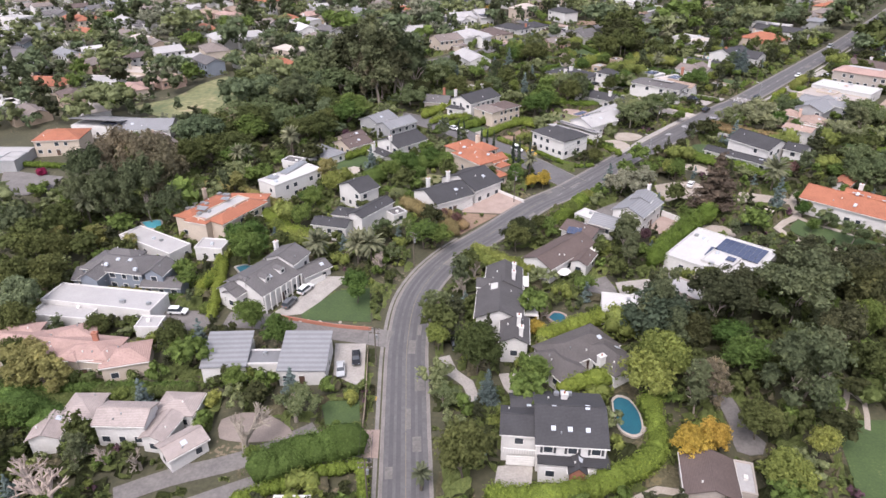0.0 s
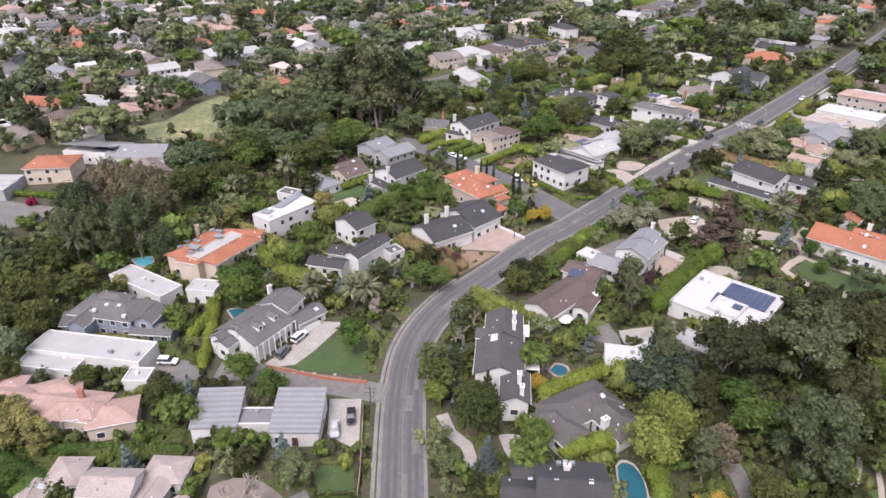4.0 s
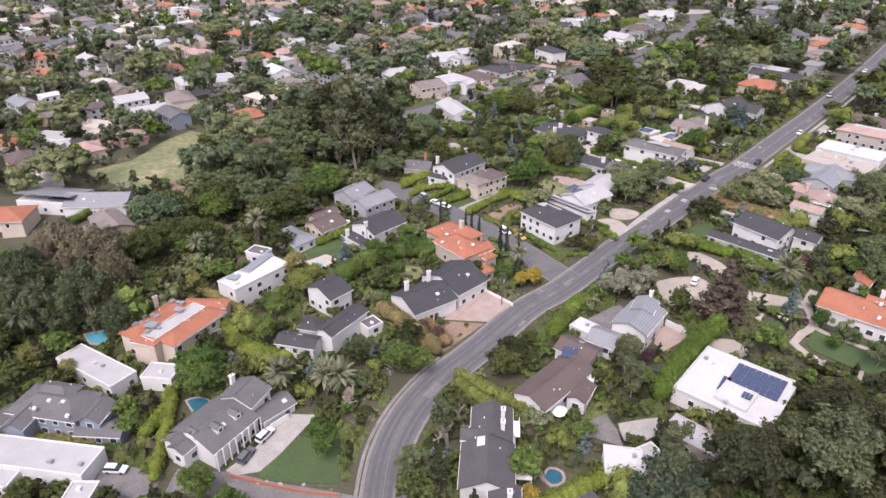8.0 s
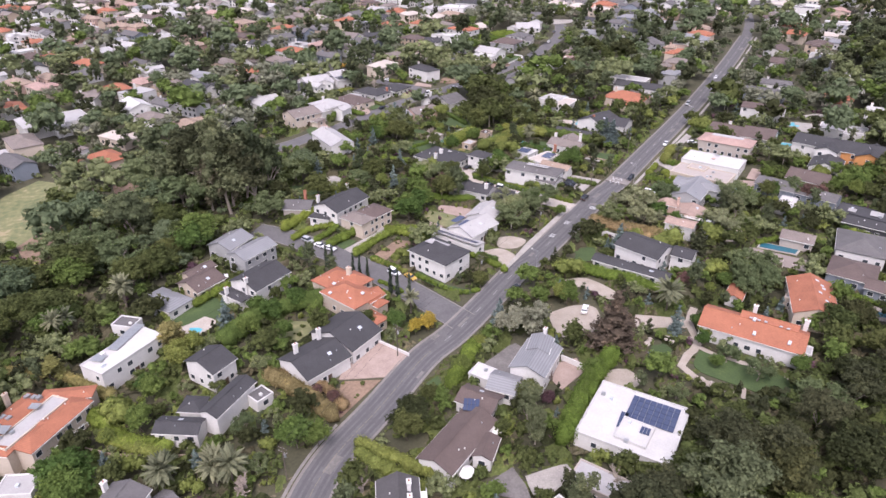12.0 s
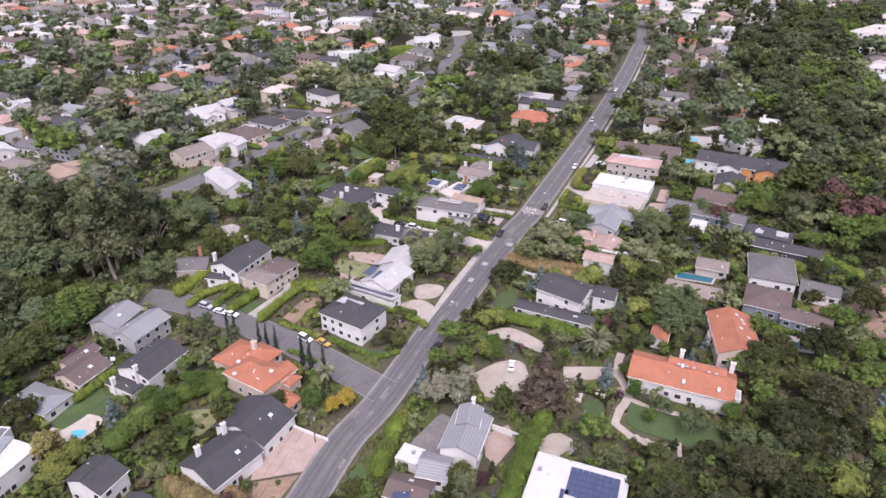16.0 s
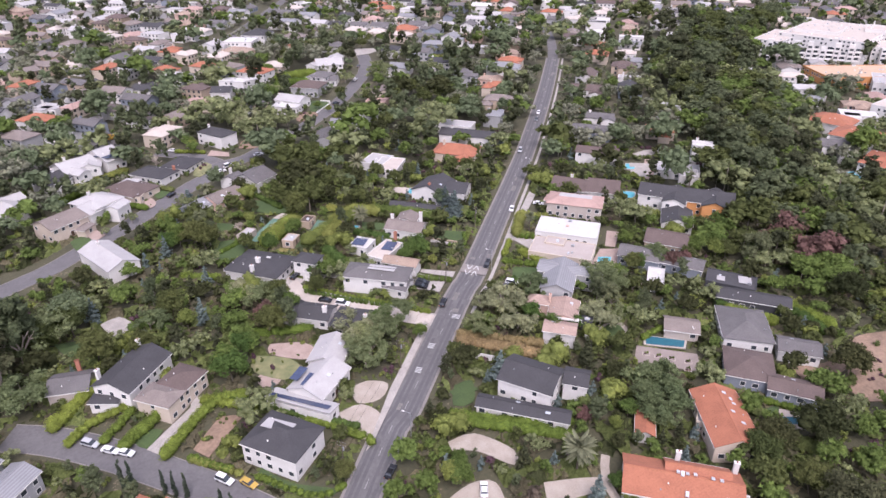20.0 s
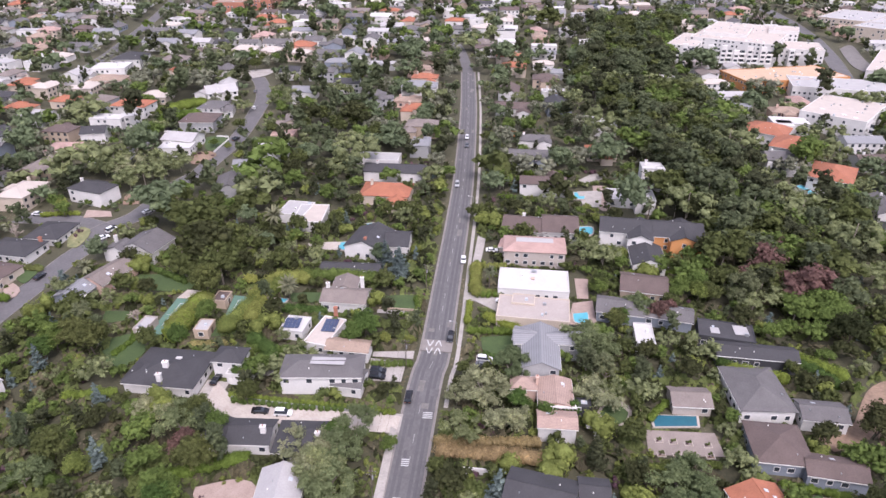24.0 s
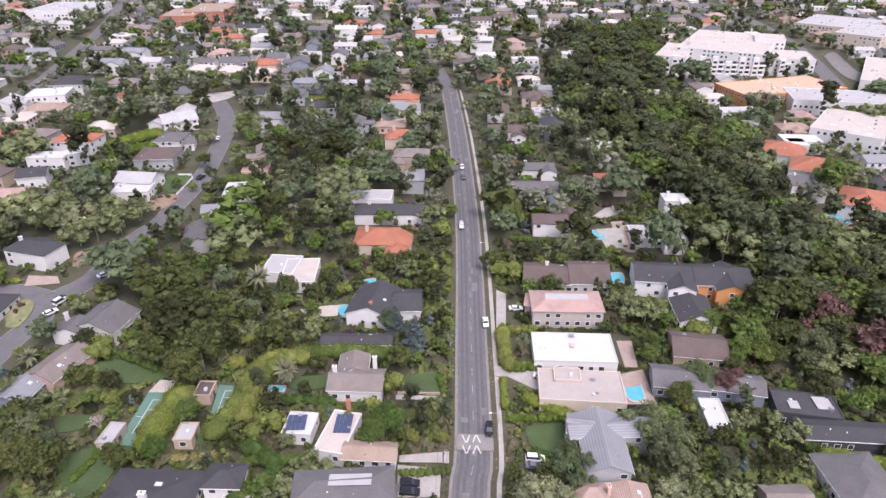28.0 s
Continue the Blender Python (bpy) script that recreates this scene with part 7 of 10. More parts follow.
far_house(-194, 324, 22, 12, 170, 4.5, "hip", "wall_cream", "roof_red")
far_house(-169, 328, 18, 10, 170, 4, "flat", "wall_white", "roof_pale")
far_house(-156, 342, 16, 10, 160, 4, "flat", "wall_cream", "roof_beige")
far_house(-191, 364, 18, 10, 165, 4, "gable", "wall_tan", "roof_taupe")
far_house(-114, 401, 22, 11, 150, 6, "hip", "wall_cream", "roof_taupe")
far_house(-131, 380, 14, 10, 150, 6, "hip", "wall_pink", "roof_tan")
far_house(-244, 381, 20, 12, 170, 5, "gable", "wall_white", "roof_grey")
far_house(-298, 483, 16, 10, 160, 6, "flat", "wall_white", "roof_pale")
far_house(-190, 481, 16, 10, 150, 5, "gable", "wall_white", "roof_pale")
far_house(-86, 426, 18, 10, 150, 6, "gable", "wall_white", "roof_pale")
far_house(-230, 440, 16, 9, 150, 4, "hip", "wall_cream", "roof_red")
far_house(-164, 439, 15, 9, 150, 4, "hip", "wall_cream", "roof_red")
far_house(-163, 234, 14, 9, 0, 4, "flat", "wall_grey", "roof_pale")
far_house(-114, 443, 14, 9, 150, 5, "gable", "wall_white", "roof_taupe")
far_house(-196, 427, 14, 9, 150, 4, "gable", "wall_tan", "roof_taupe")

# paving, lawns and pools
stuff_bed = []
area("driveway", "concrete", "pale concrete drive before a house", "driveway", [(-37.2, 139.1), (-30.5, 149.9), (-24.4, 149.3), (-33.2, 133.6), (-38.9, 132.7), (-41.5, 134.0)])
area("lawn", "lawn", "green lawn before the colonial house", "lawn", [(-34.4, 133.1), (-26.9, 143.0), (-18.7, 143.9), (-17.1, 129.5), (-33.1, 131.1)])
area("courtyard", "asphalt_old", "grey paved courtyard of a flat-roofed house", "courtyard", [(-68.1, 134.8), (-64.1, 136.3), (-54.2, 133.4), (-54.9, 129.5), (-61.7, 126.7), (-67.5, 127.9)], edge="soft")
area("driveway", "concrete", "pale concrete drive before a house", "driveway", [(-24.4, 121.8), (-17.4, 121.5), (-16.6, 109.8), (-18.2, 108.0), (-23.3, 111.3)])
area("turning_circle", "taupe_gravel", "taupe gravel turning circle under bare trees", "driveway", [(-43.7, 99.0), (-39.7, 100.8), (-33.7, 99.5), (-28.8, 94.9), (-34.6, 93.0), (-42.7, 94.2)], edge="soft")
area("lawn", "lawn", "small dark lawn behind a hedge", "lawn", [(-24.7, 103.5), (-16.9, 103.4), (-16.2, 97.6), (-22.8, 96.8)])
area("driveway", "pink_paving", "worn pinkish concrete drive by the road", "driveway", [(-16.2, 95.5), (-12.1, 95.4), (-11.9, 88.5), (-14.9, 88.7)])
area("driveway", "concrete", "pale paved forecourt of a dark-roofed house", "driveway", [(9.8, 86.0), (16.2, 86.6), (15.4, 82.1), (8.5, 80.3)])
road("path", "pale concrete path curving to a house", 2.6, [(0.2, 116.4), (1.9, 111.2), (5.2, 107.6), (6.0, 104.2), (3.5, 101.4)], "concrete", False, 0.3)
area("driveway", "concrete", "pale concrete parking place", "driveway", [(11.7, 110.3), (15.9, 110.2), (17.1, 105.5), (13.3, 104.5)], edge="soft")
area("driveway", "asphalt_old", "dark worn driveway between trees", "driveway", [(54.0, 102.7), (57.4, 101.7), (57.5, 93.5), (59.2, 90.0), (57.6, 87.4), (53.3, 88.2), (54.3, 95.0)], edge="soft")
area("lawn", "lawn", "dark green lawn below the grove", "lawn", [(73.9, 94.1), (79.8, 95.0), (87.9, 92.6), (77.5, 75.6), (70.0, 76.9), (71.5, 85.1)], edge="soft")
road("path", "sandy garden path", 1.1, [(81.0, 103.4), (76.4, 96.5), (70.8, 92.8)], "gravel", False, 0.2)
road("path", "sandy garden path", 1.0, [(81.0, 103.4), (82.2, 99.4), (79.1, 92.6)], "gravel", False, 0.2)
road("path", "sandy garden path", 1.6, [(32.0, 78.0), (36.8, 80.2), (42.0, 79.1)], "gravel", False, 0.2)
area("forecourt", "pink_paving", "pink paved forecourt with a round bed", "driveway", [(7.4, 189.5), (18.3, 197.7), (25.0, 189.7), (17.7, 182.2), (5.8, 183.9)])
area("verge", "dirt", "bare earth verge beside the road", "verge", [(6.5, 183.0), (16.7, 181.4), (5.1, 170.0), (3.6, 174.1)])
sprinkle([(6.5, 183.0), (16.7, 181.4), (5.1, 170.0), (3.6, 174.1)])
area("driveway", "asphalt_old", "grey asphalt court beside a white house", "driveway", [(51.5, 186.0), (55.2, 187.8), (57.4, 184.6), (51.3, 175.4), (46.9, 170.5), (39.5, 176.8)], edge="soft")
area("patio", "pink_paving", "terracotta terrace behind a white house", "patio", [(62.6, 177.2), (69.5, 178.0), (69.7, 172.5), (61.2, 167.2), (60.0, 170.8)])
area("gravel_court", "gravel", "pale gravel turning court", "driveway", [(68.8, 198.9), (77.9, 200.9), (83.7, 198.1), (80.7, 189.2), (72.2, 186.5), (68.1, 188.8)], edge="soft")
area("gravel_drive", "gravel", "pale gravel drive through the garden", "driveway", [(93.7, 192.4), (103.0, 188.7), (108.3, 185.2), (105.8, 183.3), (97.1, 185.3), (90.7, 185.6)], edge="soft")
area("gravel_drive", "gravel", "pale gravel drive through the garden", "driveway", [(80.0, 214.7), (87.4, 213.8), (93.2, 204.2), (90.6, 200.3), (84.8, 208.6), (79.4, 211.9)], edge="soft")
road("path", "winding pale gravel garden path", 2.2, [(112.2, 191.4), (107.1, 185.5), (104.3, 176.0), (99.3, 172.4), (95.3, 168.7), (96.6, 163.2), (102.2, 157.2)], "gravel", False, 0.2)
road("path", "winding pale gravel garden path", 1.6, [(103.6, 175.2), (107.7, 168.9), (113.0, 165.1), (114.6, 159.9), (120.4, 157.3)], "gravel", False, 0.2)
road("path", "stepping-stone path across a lawn", 1.0, [(112.6, 163.0), (106.8, 157.8), (103.1, 152.6)], "gravel", False, 0.0)
area("lawn", "lawn", "small round lawn edged with boulders", "lawn", [(91.5, 178.1), (95.4, 178.1), (96.3, 175.4), (93.9, 172.4), (90.4, 172.3), (89.6, 175.0)], edge="soft")
area("lawn", "lawn", "curved dark green lawn edged by gravel", "lawn", [(103.4, 173.3), (111.0, 165.6), (118.7, 158.8), (118.8, 153.0), (112.8, 150.7), (106.8, 157.2), (99.0, 165.2), (99.4, 169.5)], edge="soft")
area("gravel_court", "gravel", "pale gravel court behind a hedge", "driveway", [(74.2, 171.5), (80.7, 170.7), (82.3, 165.1), (74.7, 163.3), (72.7, 166.2)], edge="soft")
area("driveway", "asphalt_old", "dark asphalt drive below a garden", "driveway", [(33.3, 142.5), (41.7, 146.3), (43.0, 141.2), (43.1, 136.6), (36.6, 139.7)])
area("driveway", "concrete", "pale concrete drive between low houses", "driveway", [(43.7, 143.3), (53.8, 144.4), (52.6, 140.5), (46.4, 137.3), (43.8, 138.2)], edge="soft")
area("lawn", "dry_grass", "dry lawn between hedges", "lawn", [(-13.1, 204.4), (-8.2, 212.2), (1.3, 210.0), (-0.2, 206.1), (-9.4, 200.2)], edge="soft")
sprinkle([(-13.1, 204.4), (-8.2, 212.2), (1.3, 210.0), (-0.2, 206.1), (-9.4, 200.2)])
area("lawn", "lawn", "small lawn before a porch", "lawn", [(-32.3, 222.5), (-27.1, 228.3), (-23.2, 223.9), (-30.4, 217.6)])
area("patio", "pale_paving", "pale terrace round a small pool", "patio", [(-40.6, 218.6), (-35.2, 222.2), (-28.0, 217.8), (-31.5, 212.8), (-36.2, 212.6)], edge="soft")
pool("small blue garden pool", [(-35.4, 215.9), (-31.7, 215.3), (-32.3, 212.7), (-34.5, 213.1)], True, "pool_tile", "pale_paving")
area("yard", "dirt", "bare brown building plot", "yard", [(22.6, 244.5), (31.2, 252.6), (37.3, 250.2), (25.5, 240.0)])
sprinkle([(22.6, 244.5), (31.2, 252.6), (37.3, 250.2), (25.5, 240.0)])
area("lawn", "lawn", "clipped lawn at the street corner", "lawn", [(36.0, 230.5), (41.1, 222.3), (50.5, 214.7), (47.7, 213.9), (38.4, 221.5), (34.2, 228.1)], edge="soft")
road("driveway", "pale concrete drive beside a cream house", 4.0, [(13.6, 248.7), (19.9, 253.6), (26.8, 258.8), (28.1, 263.1)], "concrete", False, 0.3)
area("lawn", "lawn", "small front lawn beside a drive", "lawn", [(9.8, 254.8), (14.6, 257.0), (17.3, 255.3), (12.5, 250.6)], edge="soft")
area("patio", "pink_paving", "pink gravel terrace of a pale-roofed house", "patio", [(52.0, 275.3), (61.0, 271.1), (63.2, 265.9), (59.3, 263.2), (50.5, 270.9)], edge="soft")
sprinkle([(52.0, 275.3), (61.0, 271.1), (63.2, 265.9), (59.3, 263.2), (50.5, 270.9)])
area("patio", "pink_paving", "round pink gravel sitting place", "patio", [(43.7, 262.3), (48.5, 264.7), (51.1, 261.4), (48.9, 257.1), (44.5, 258.0)], edge="soft")
area("front_garden", "gravel", "pinkish gravel front garden", "patio", [(66.0, 245.3), (71.1, 245.7), (75.9, 241.7), (71.4, 237.3), (65.4, 239.0)], edge="soft")
area("front_garden", "gravel", "pinkish gravel front garden", "patio", [(59.4, 238.0), (66.1, 238.0), (69.1, 231.0), (63.0, 225.3), (59.8, 229.7)], edge="soft")
area("lawn", "dry_grass", "worn lawn behind a house", "lawn", [(46.1, 272.6), (55.1, 265.8), (56.4, 259.0), (51.0, 257.7), (44.0, 265.9)], edge="soft")
sprinkle([(46.1, 272.6), (55.1, 265.8), (56.4, 259.0), (51.0, 257.7), (44.0, 265.9)])
road("driveway", "long pale concrete drive between hedges", 6.5, [(101.4, 260.9), (86.1, 276.8), (71.7, 291.7), (63.8, 298.1), (71.1, 306.1)], "concrete", False, 0.5)
road("path", "sandy track below the ravine", 5.0, [(226.8, 180.4), (212.0, 185.8), (198.5, 184.0), (191.4, 183.1), (180.5, 186.9)], "dirt", False, 0.5)
area("bare_slope", "dirt", "bare reddish earth slope", "earth", [(199.5, 183.7), (216.7, 184.7), (235.5, 177.5), (213.0, 165.3), (191.0, 167.9), (187.1, 174.1)], edge="soft")
sprinkle([(199.5, 183.7), (216.7, 184.7), (235.5, 177.5), (213.0, 165.3), (191.0, 167.9), (187.1, 174.1)])
area("patio", "pink_paving", "pink terrace round a pool", "patio", [(177.1, 267.8), (183.3, 264.6), (173.4, 254.3), (166.3, 260.7)])
pool("bright blue oval garden pool", [(175.7, 265.4), (178.3, 263.4), (173.4, 258.2), (170.8, 258.5), (169.8, 260.5), (172.5, 263.6)], True, "pool_tile", "pale_paving")
area("driveway", "pink_paving", "pinkish drive beside a flat-roofed house", "driveway", [(188.8, 277.1), (192.2, 273.9), (183.1, 266.1), (180.4, 268.7)])
area("driveway", "concrete", "pale concrete parking court", "driveway", [(156.2, 293.2), (161.4, 285.4), (163.2, 281.0), (154.4, 280.4), (152.6, 290.0)])
area("parterre", "taupe_gravel", "gravel parterre below a long pool", "garden", [(149.1, 219.0), (162.0, 207.0), (157.1, 201.0), (142.9, 213.6)])
for bx, by in ((148.9, 214.8), (151.2, 212.2), (153.8, 209.4), (157.0, 205.9), (145.6, 211.8), (148.4, 209.1), (151.4, 206.4), (154.4, 203.6)):
    e = thing("flower_bed", bx, by, G(bx, by) + 0.1, "small garden bed with a pale stone edge", "bed", "parterre beds")
    solid("edging", turned(join(box(-1.1, 1.1, -1.0, -0.85, -0.1, 0.2), box(-1.1, 1.1, 0.85, 1.0, -0.1, 0.2), box(-1.1, -0.95, -0.85, 0.85, -0.1, 0.2), box(0.95, 1.1, -0.85, 0.85, -0.1, 0.2)), 0, 0, radians(-43)), "pale_paving", e)
    solid("soil", turned(box(-0.94, 0.94, -0.84, 0.84, -0.1, 0.12), 0, 0, radians(-43)), "dirt", e)
    stuff_bed.append((bx, by))
pool("long dark blue pool with stone edge", [(154.9, 221.2), (163.6, 213.3), (160.5, 211.0), (151.9, 218.0)], False, "deep_pool", "pale_paving")
area("patio", "pale_paving", "pale terrace round a pool", "patio", [(163.5, 180.3), (173.2, 172.3), (170.6, 169.6), (163.4, 171.6), (157.6, 175.7)])
pool("small pool on a pale terrace", [(162.3, 178.6), (165.9, 175.6), (163.6, 173.5), (159.2, 176.0)], False, "deep_pool", "pale_paving")
pool("dark blue pool with pale coping", [(33.8, 101.4), (35.0, 102.6), (36.9, 101.9), (37.9, 98.1), (37.4, 93.7), (35.8, 92.2), (33.7, 93.5), (33.3, 97.2)], True, "deep_pool", "pale_paving")
pool("small dark pond in a walled court", [(-56.0, 155.1), (-53.9, 156.1), (-50.8, 154.8), (-50.2, 151.8), (-53.2, 151.6)], True, "deep_pool", "concrete")
pool("round stone spa beside a pool", [(37.0, 94.8), (38.0, 94.0), (37.2, 93.0), (36.2, 93.8)], True, "deep_pool", "pale_paving")
pool("round stone-ringed garden pond", [(24.9, 129.2), (26.6, 131.2), (28.6, 130.2), (28.4, 127.9), (26.2, 127.2)], True, "deep_pool", "pink_paving")
pool("turquoise pool by a terrace", [(138.0, 349.5), (140.4, 347.8), (137.2, 343.5), (135.6, 345.5)], True, "pool_tile", "pale_paving")
area("patio", "pale_paving", "pale terrace by a pool", "patio", [(128.3, 356.4), (138.0, 350.1), (135.0, 345.5), (128.3, 352.1)], edge="soft")
pool("turquoise pool behind a house", [(153.7, 355.4), (156.8, 353.7), (153.0, 350.0), (151.2, 351.4)], True, "pool_tile", "pale_paving")
pool("blue pool behind hedges", [(102.0, 332.3), (105.2, 329.2), (103.3, 327.8), (101.0, 330.3)], False, "pool_tile", "pale_paving")
pool("blue pool beside a brown house", [(218.7, 300.1), (222.2, 296.8), (217.2, 293.0), (214.1, 295.9)], True, "pool_tile", "pale_paving")
pool("bright blue garden pool", [(240.7, 321.9), (244.3, 318.5), (238.6, 314.5), (235.6, 317.3)], False, "pool_tile", "pale_paving")
pool("long blue pool of a villa", [(323.9, 263.7), (327.1, 262.6), (321.8, 253.2), (317.6, 254.1)], False, "pool_tile", "pale_paving")
pool("pale blue pool under the villa", [(-92.3, 182.4), (-87.5, 183.7), (-85.6, 179.2), (-88.8, 178.5)], True, "pool_tile", "pale_paving")
area("lawn", "lawn", "green garden lawn", "lawn", [(71.4, 374.8), (85.1, 364.0), (82.0, 354.8), (70.7, 364.5)], edge="soft")
area("lawn", "lawn", "green garden lawn", "lawn", [(56.4, 360.2), (63.2, 353.8), (61.3, 351.0), (54.1, 354.3)], edge="soft")
area("lawn", "lawn", "green garden lawn", "lawn", [(53.6, 344.6), (60.1, 342.6), (65.6, 336.5), (59.5, 336.3), (53.7, 335.9), (48.6, 333.3)], edge="soft")
area("lawn", "lawn", "green garden lawn", "lawn", [(80.1, 332.2), (85.9, 327.6), (83.7, 323.5), (77.0, 327.3)], edge="soft")
area("lawn", "lawn", "green garden lawn", "lawn", [(107.0, 332.1), (116.7, 324.2), (113.3, 320.9), (105.6, 327.1)], edge="soft")
area("lawn", "lawn", "green garden lawn", "lawn", [(130.4, 311.0), (139.9, 303.1), (135.0, 298.0), (127.4, 304.4)], edge="soft")
area("lawn", "lawn", "green garden lawn", "lawn", [(141.5, 273.8), (149.8, 267.3), (142.8, 262.0), (137.3, 267.3)], edge="soft")
area("lawn", "lawn", "green garden lawn", "lawn", [(27.5, 176.7), (31.4, 179.3), (32.0, 175.5), (28.8, 173.5)], edge="soft")
area("lawn", "lawn", "green garden lawn", "lawn", [(-41.0, 221.6), (-30.8, 230.8), (-27.9, 224.9), (-37.5, 217.3)], edge="soft")
area("lawn", "lawn", "green garden lawn", "lawn", [(49.5, 340.3), (58.6, 339.6), (59.7, 332.2), (51.3, 329.4)], edge="soft")
area("lawn", "lawn", "green garden lawn", "lawn", [(-5.6, 307.7), (8.4, 303.1), (7.7, 297.1), (-1.9, 299.2)], edge="soft")
area("lawn", "lawn", "green garden lawn", "lawn", [(91.9, 231.6), (97.2, 231.0), (93.1, 223.4), (87.7, 225.1)], edge="soft")
area("lawn", "lawn", "green garden lawn", "lawn", [(89.4, 230.2), (95.5, 230.2), (97.1, 227.1), (89.8, 226.4)], edge="soft")
area("lawn", "lawn", "green garden lawn", "lawn", [(140.8, 482.9), (147.9, 479.0), (146.8, 469.2), (134.4, 465.2)], edge="soft")
area("lawn", "lawn", "green garden lawn", "lawn", [(10.4, 254.0), (16.0, 256.4), (12.7, 250.8)], edge="soft")
area("lawn", "lawn", "green garden lawn", "lawn", [(161.1, 181.8), (164.9, 181.2), (158.2, 176.7), (155.0, 177.0)], edge="soft")
area("tennis_court", "court", "green tennis court behind hedges", "court", [(63.4, 340.1), (66.2, 336.5), (80.6, 348.8), (76.9, 352.6)])
area("tennis_court", "court", "small dark green ball court", "court", [(85.3, 333.6), (88.2, 330.2), (95.1, 338.9), (92.2, 342.2)])
area("court_border", "pale_paving", "pale paving at the end of a court", "paving", [(76.9, 352.8), (81.4, 355.2), (84.6, 351.7), (80.7, 349.0)])
area("court_line", "white_line", "white painted court line", "line", [(67.46, 340.95), (67.59, 340.80), (76.67, 348.87), (76.53, 349.02)], 0.02, None, False)
area("court_line", "white_line", "white painted court line", "line", [(76.67, 349.01), (76.53, 348.88), (78.20, 347.08), (78.34, 347.21)], 0.02, None, False)
area("court_line", "white_line", "white painted court line", "line", [(74.06, 346.51), (73.91, 346.37), (75.35, 344.90), (75.49, 345.04)], 0.02, None, False)
area("court_line", "white_line", "white painted court line", "line", [(70.93, 346.04), (70.81, 345.94), (73.23, 343.23), (73.35, 343.33)], 0.02, None, False)
area("court_line", "white_line", "white painted court line", "line", [(86.55, 332.92), (86.70, 332.79), (92.32, 338.74), (92.18, 338.88)], 0.02, None, False)
area("court_line", "white_line", "white painted court line", "line", [(92.32, 338.88), (92.18, 338.74), (93.37, 337.49), (93.52, 337.63)], 0.02, None, False)
area("court_line", "white_line", "white painted court line", "line", [(88.05, 334.57), (87.90, 334.43), (89.31, 332.88), (89.45, 333.02)], 0.02, None, False)
area("court_line", "white_line", "white painted court line", "line", [(90.61, 337.07), (90.46, 336.94), (91.68, 335.56), (91.83, 335.69)], 0.02, None, False)
area("driveway", "pink_paving", "pink paved drive between gardens", "driveway", [(251.8, 320.8), (256.1, 314.7), (241.5, 301.4), (236.8, 305.8)], edge="soft")
sprinkle([(251.8, 320.8), (256.1, 314.7), (241.5, 301.4), (236.8, 305.8)])
area("driveway", "concrete", "pale concrete drive", "driveway", [(247.8, 328.1), (262.6, 328.8), (267.2, 323.1), (255.4, 323.2)], edge="soft")
area("field", "dry_grass", "sloping dry meadow between the woods", "field", [(-142.6, 293.8), (-126.5, 304.6), (-120.3, 326.2), (-111.4, 339.0), (-101.3, 333.5), (-92.5, 303.4), (-90.9, 285.0), (-108.4, 274.1), (-119.0, 276.9)])
area("meadow_path", "dirt", "bare earth track in the meadow", "path", [(-101.5, 278.7), (-94.5, 289.0), (-88.6, 276.7), (-93.0, 269.4)], edge="soft")
sprinkle([(-101.5, 278.7), (-94.5, 289.0), (-88.6, 276.7), (-93.0, 269.4)])
area("terrace", "dirt", "bare pinkish terrace in the wood", "yard", [(-78.7, 326.0), (-64.2, 326.9), (-60.9, 320.4), (-68.8, 314.7), (-75.8, 317.0)], edge="soft")
sprinkle([(-78.7, 326.0), (-64.2, 326.9), (-60.9, 320.4), (-68.8, 314.7), (-75.8, 317.0)])
area("forecourt", "asphalt_old", "wide paved forecourt of apartments", "street", [(584.4, 356.1), (539.8, 325.9), (537.6, 300.0), (551.5, 303.9), (560.4, 325.2), (602.4, 354.3)], edge="soft")
area("driveway", "concrete", "pale concrete drive to a house", "driveway", [(182.3, 320.2), (183.0, 316.5), (170.4, 305.5), (166.8, 306.3)])
area("driveway", "concrete", "pale concrete drive to a house", "driveway", [(153.2, 294.9), (155.6, 292.6), (152.0, 289.4), (150.2, 292.2)])
area("driveway", "concrete", "pale concrete drive to a house", "driveway", [(125.0, 305.6), (134.3, 295.8), (133.3, 294.8), (123.8, 304.2)])
area("driveway", "concrete", "pale concrete drive to a house", "driveway", [(111.9, 289.0), (121.6, 281.5), (119.1, 279.0), (110.6, 287.5)])
area("driveway", "concrete", "pale concrete drive to a house", "driveway", [(109.7, 287.1), (116.5, 279.0), (110.6, 273.4), (103.6, 280.1)])
area("driveway", "concrete", "pale concrete drive to a house", "driveway", [(242.1, 321.4), (251.1, 315.0), (238.3, 305.1), (233.0, 310.1)])
area("driveway", "concrete", "pale concrete drive to a house", "driveway", [(79.6, 305.2), (85.2, 302.8), (85.6, 299.5), (82.9, 299.2), (78.5, 303.4)])
area("driveway", "concrete", "wide pale concrete drive at the street bend", "driveway", [(198.4, 567.2), (210.0, 578.0), (221.2, 573.8), (227.3, 571.3), (216.3, 562.0), (201.9, 561.6)], edge="soft")
area("lawn", "lawn", "small lawn behind a low white wall", "lawn", [(139.0, 479.9), (145.7, 478.8), (148.7, 474.6), (137.8, 464.4), (134.5, 467.3)], edge="soft")
area("yard", "dirt", "bare earth with timber heaps before a house", "yard", [(126.2, 466.0), (134.2, 464.6), (135.7, 457.6), (125.6, 452.9), (122.4, 455.7)], edge="soft")
sprinkle([(126.2, 466.0), (134.2, 464.6), (135.7, 457.6), (125.6, 452.9), (122.4, 455.7)])
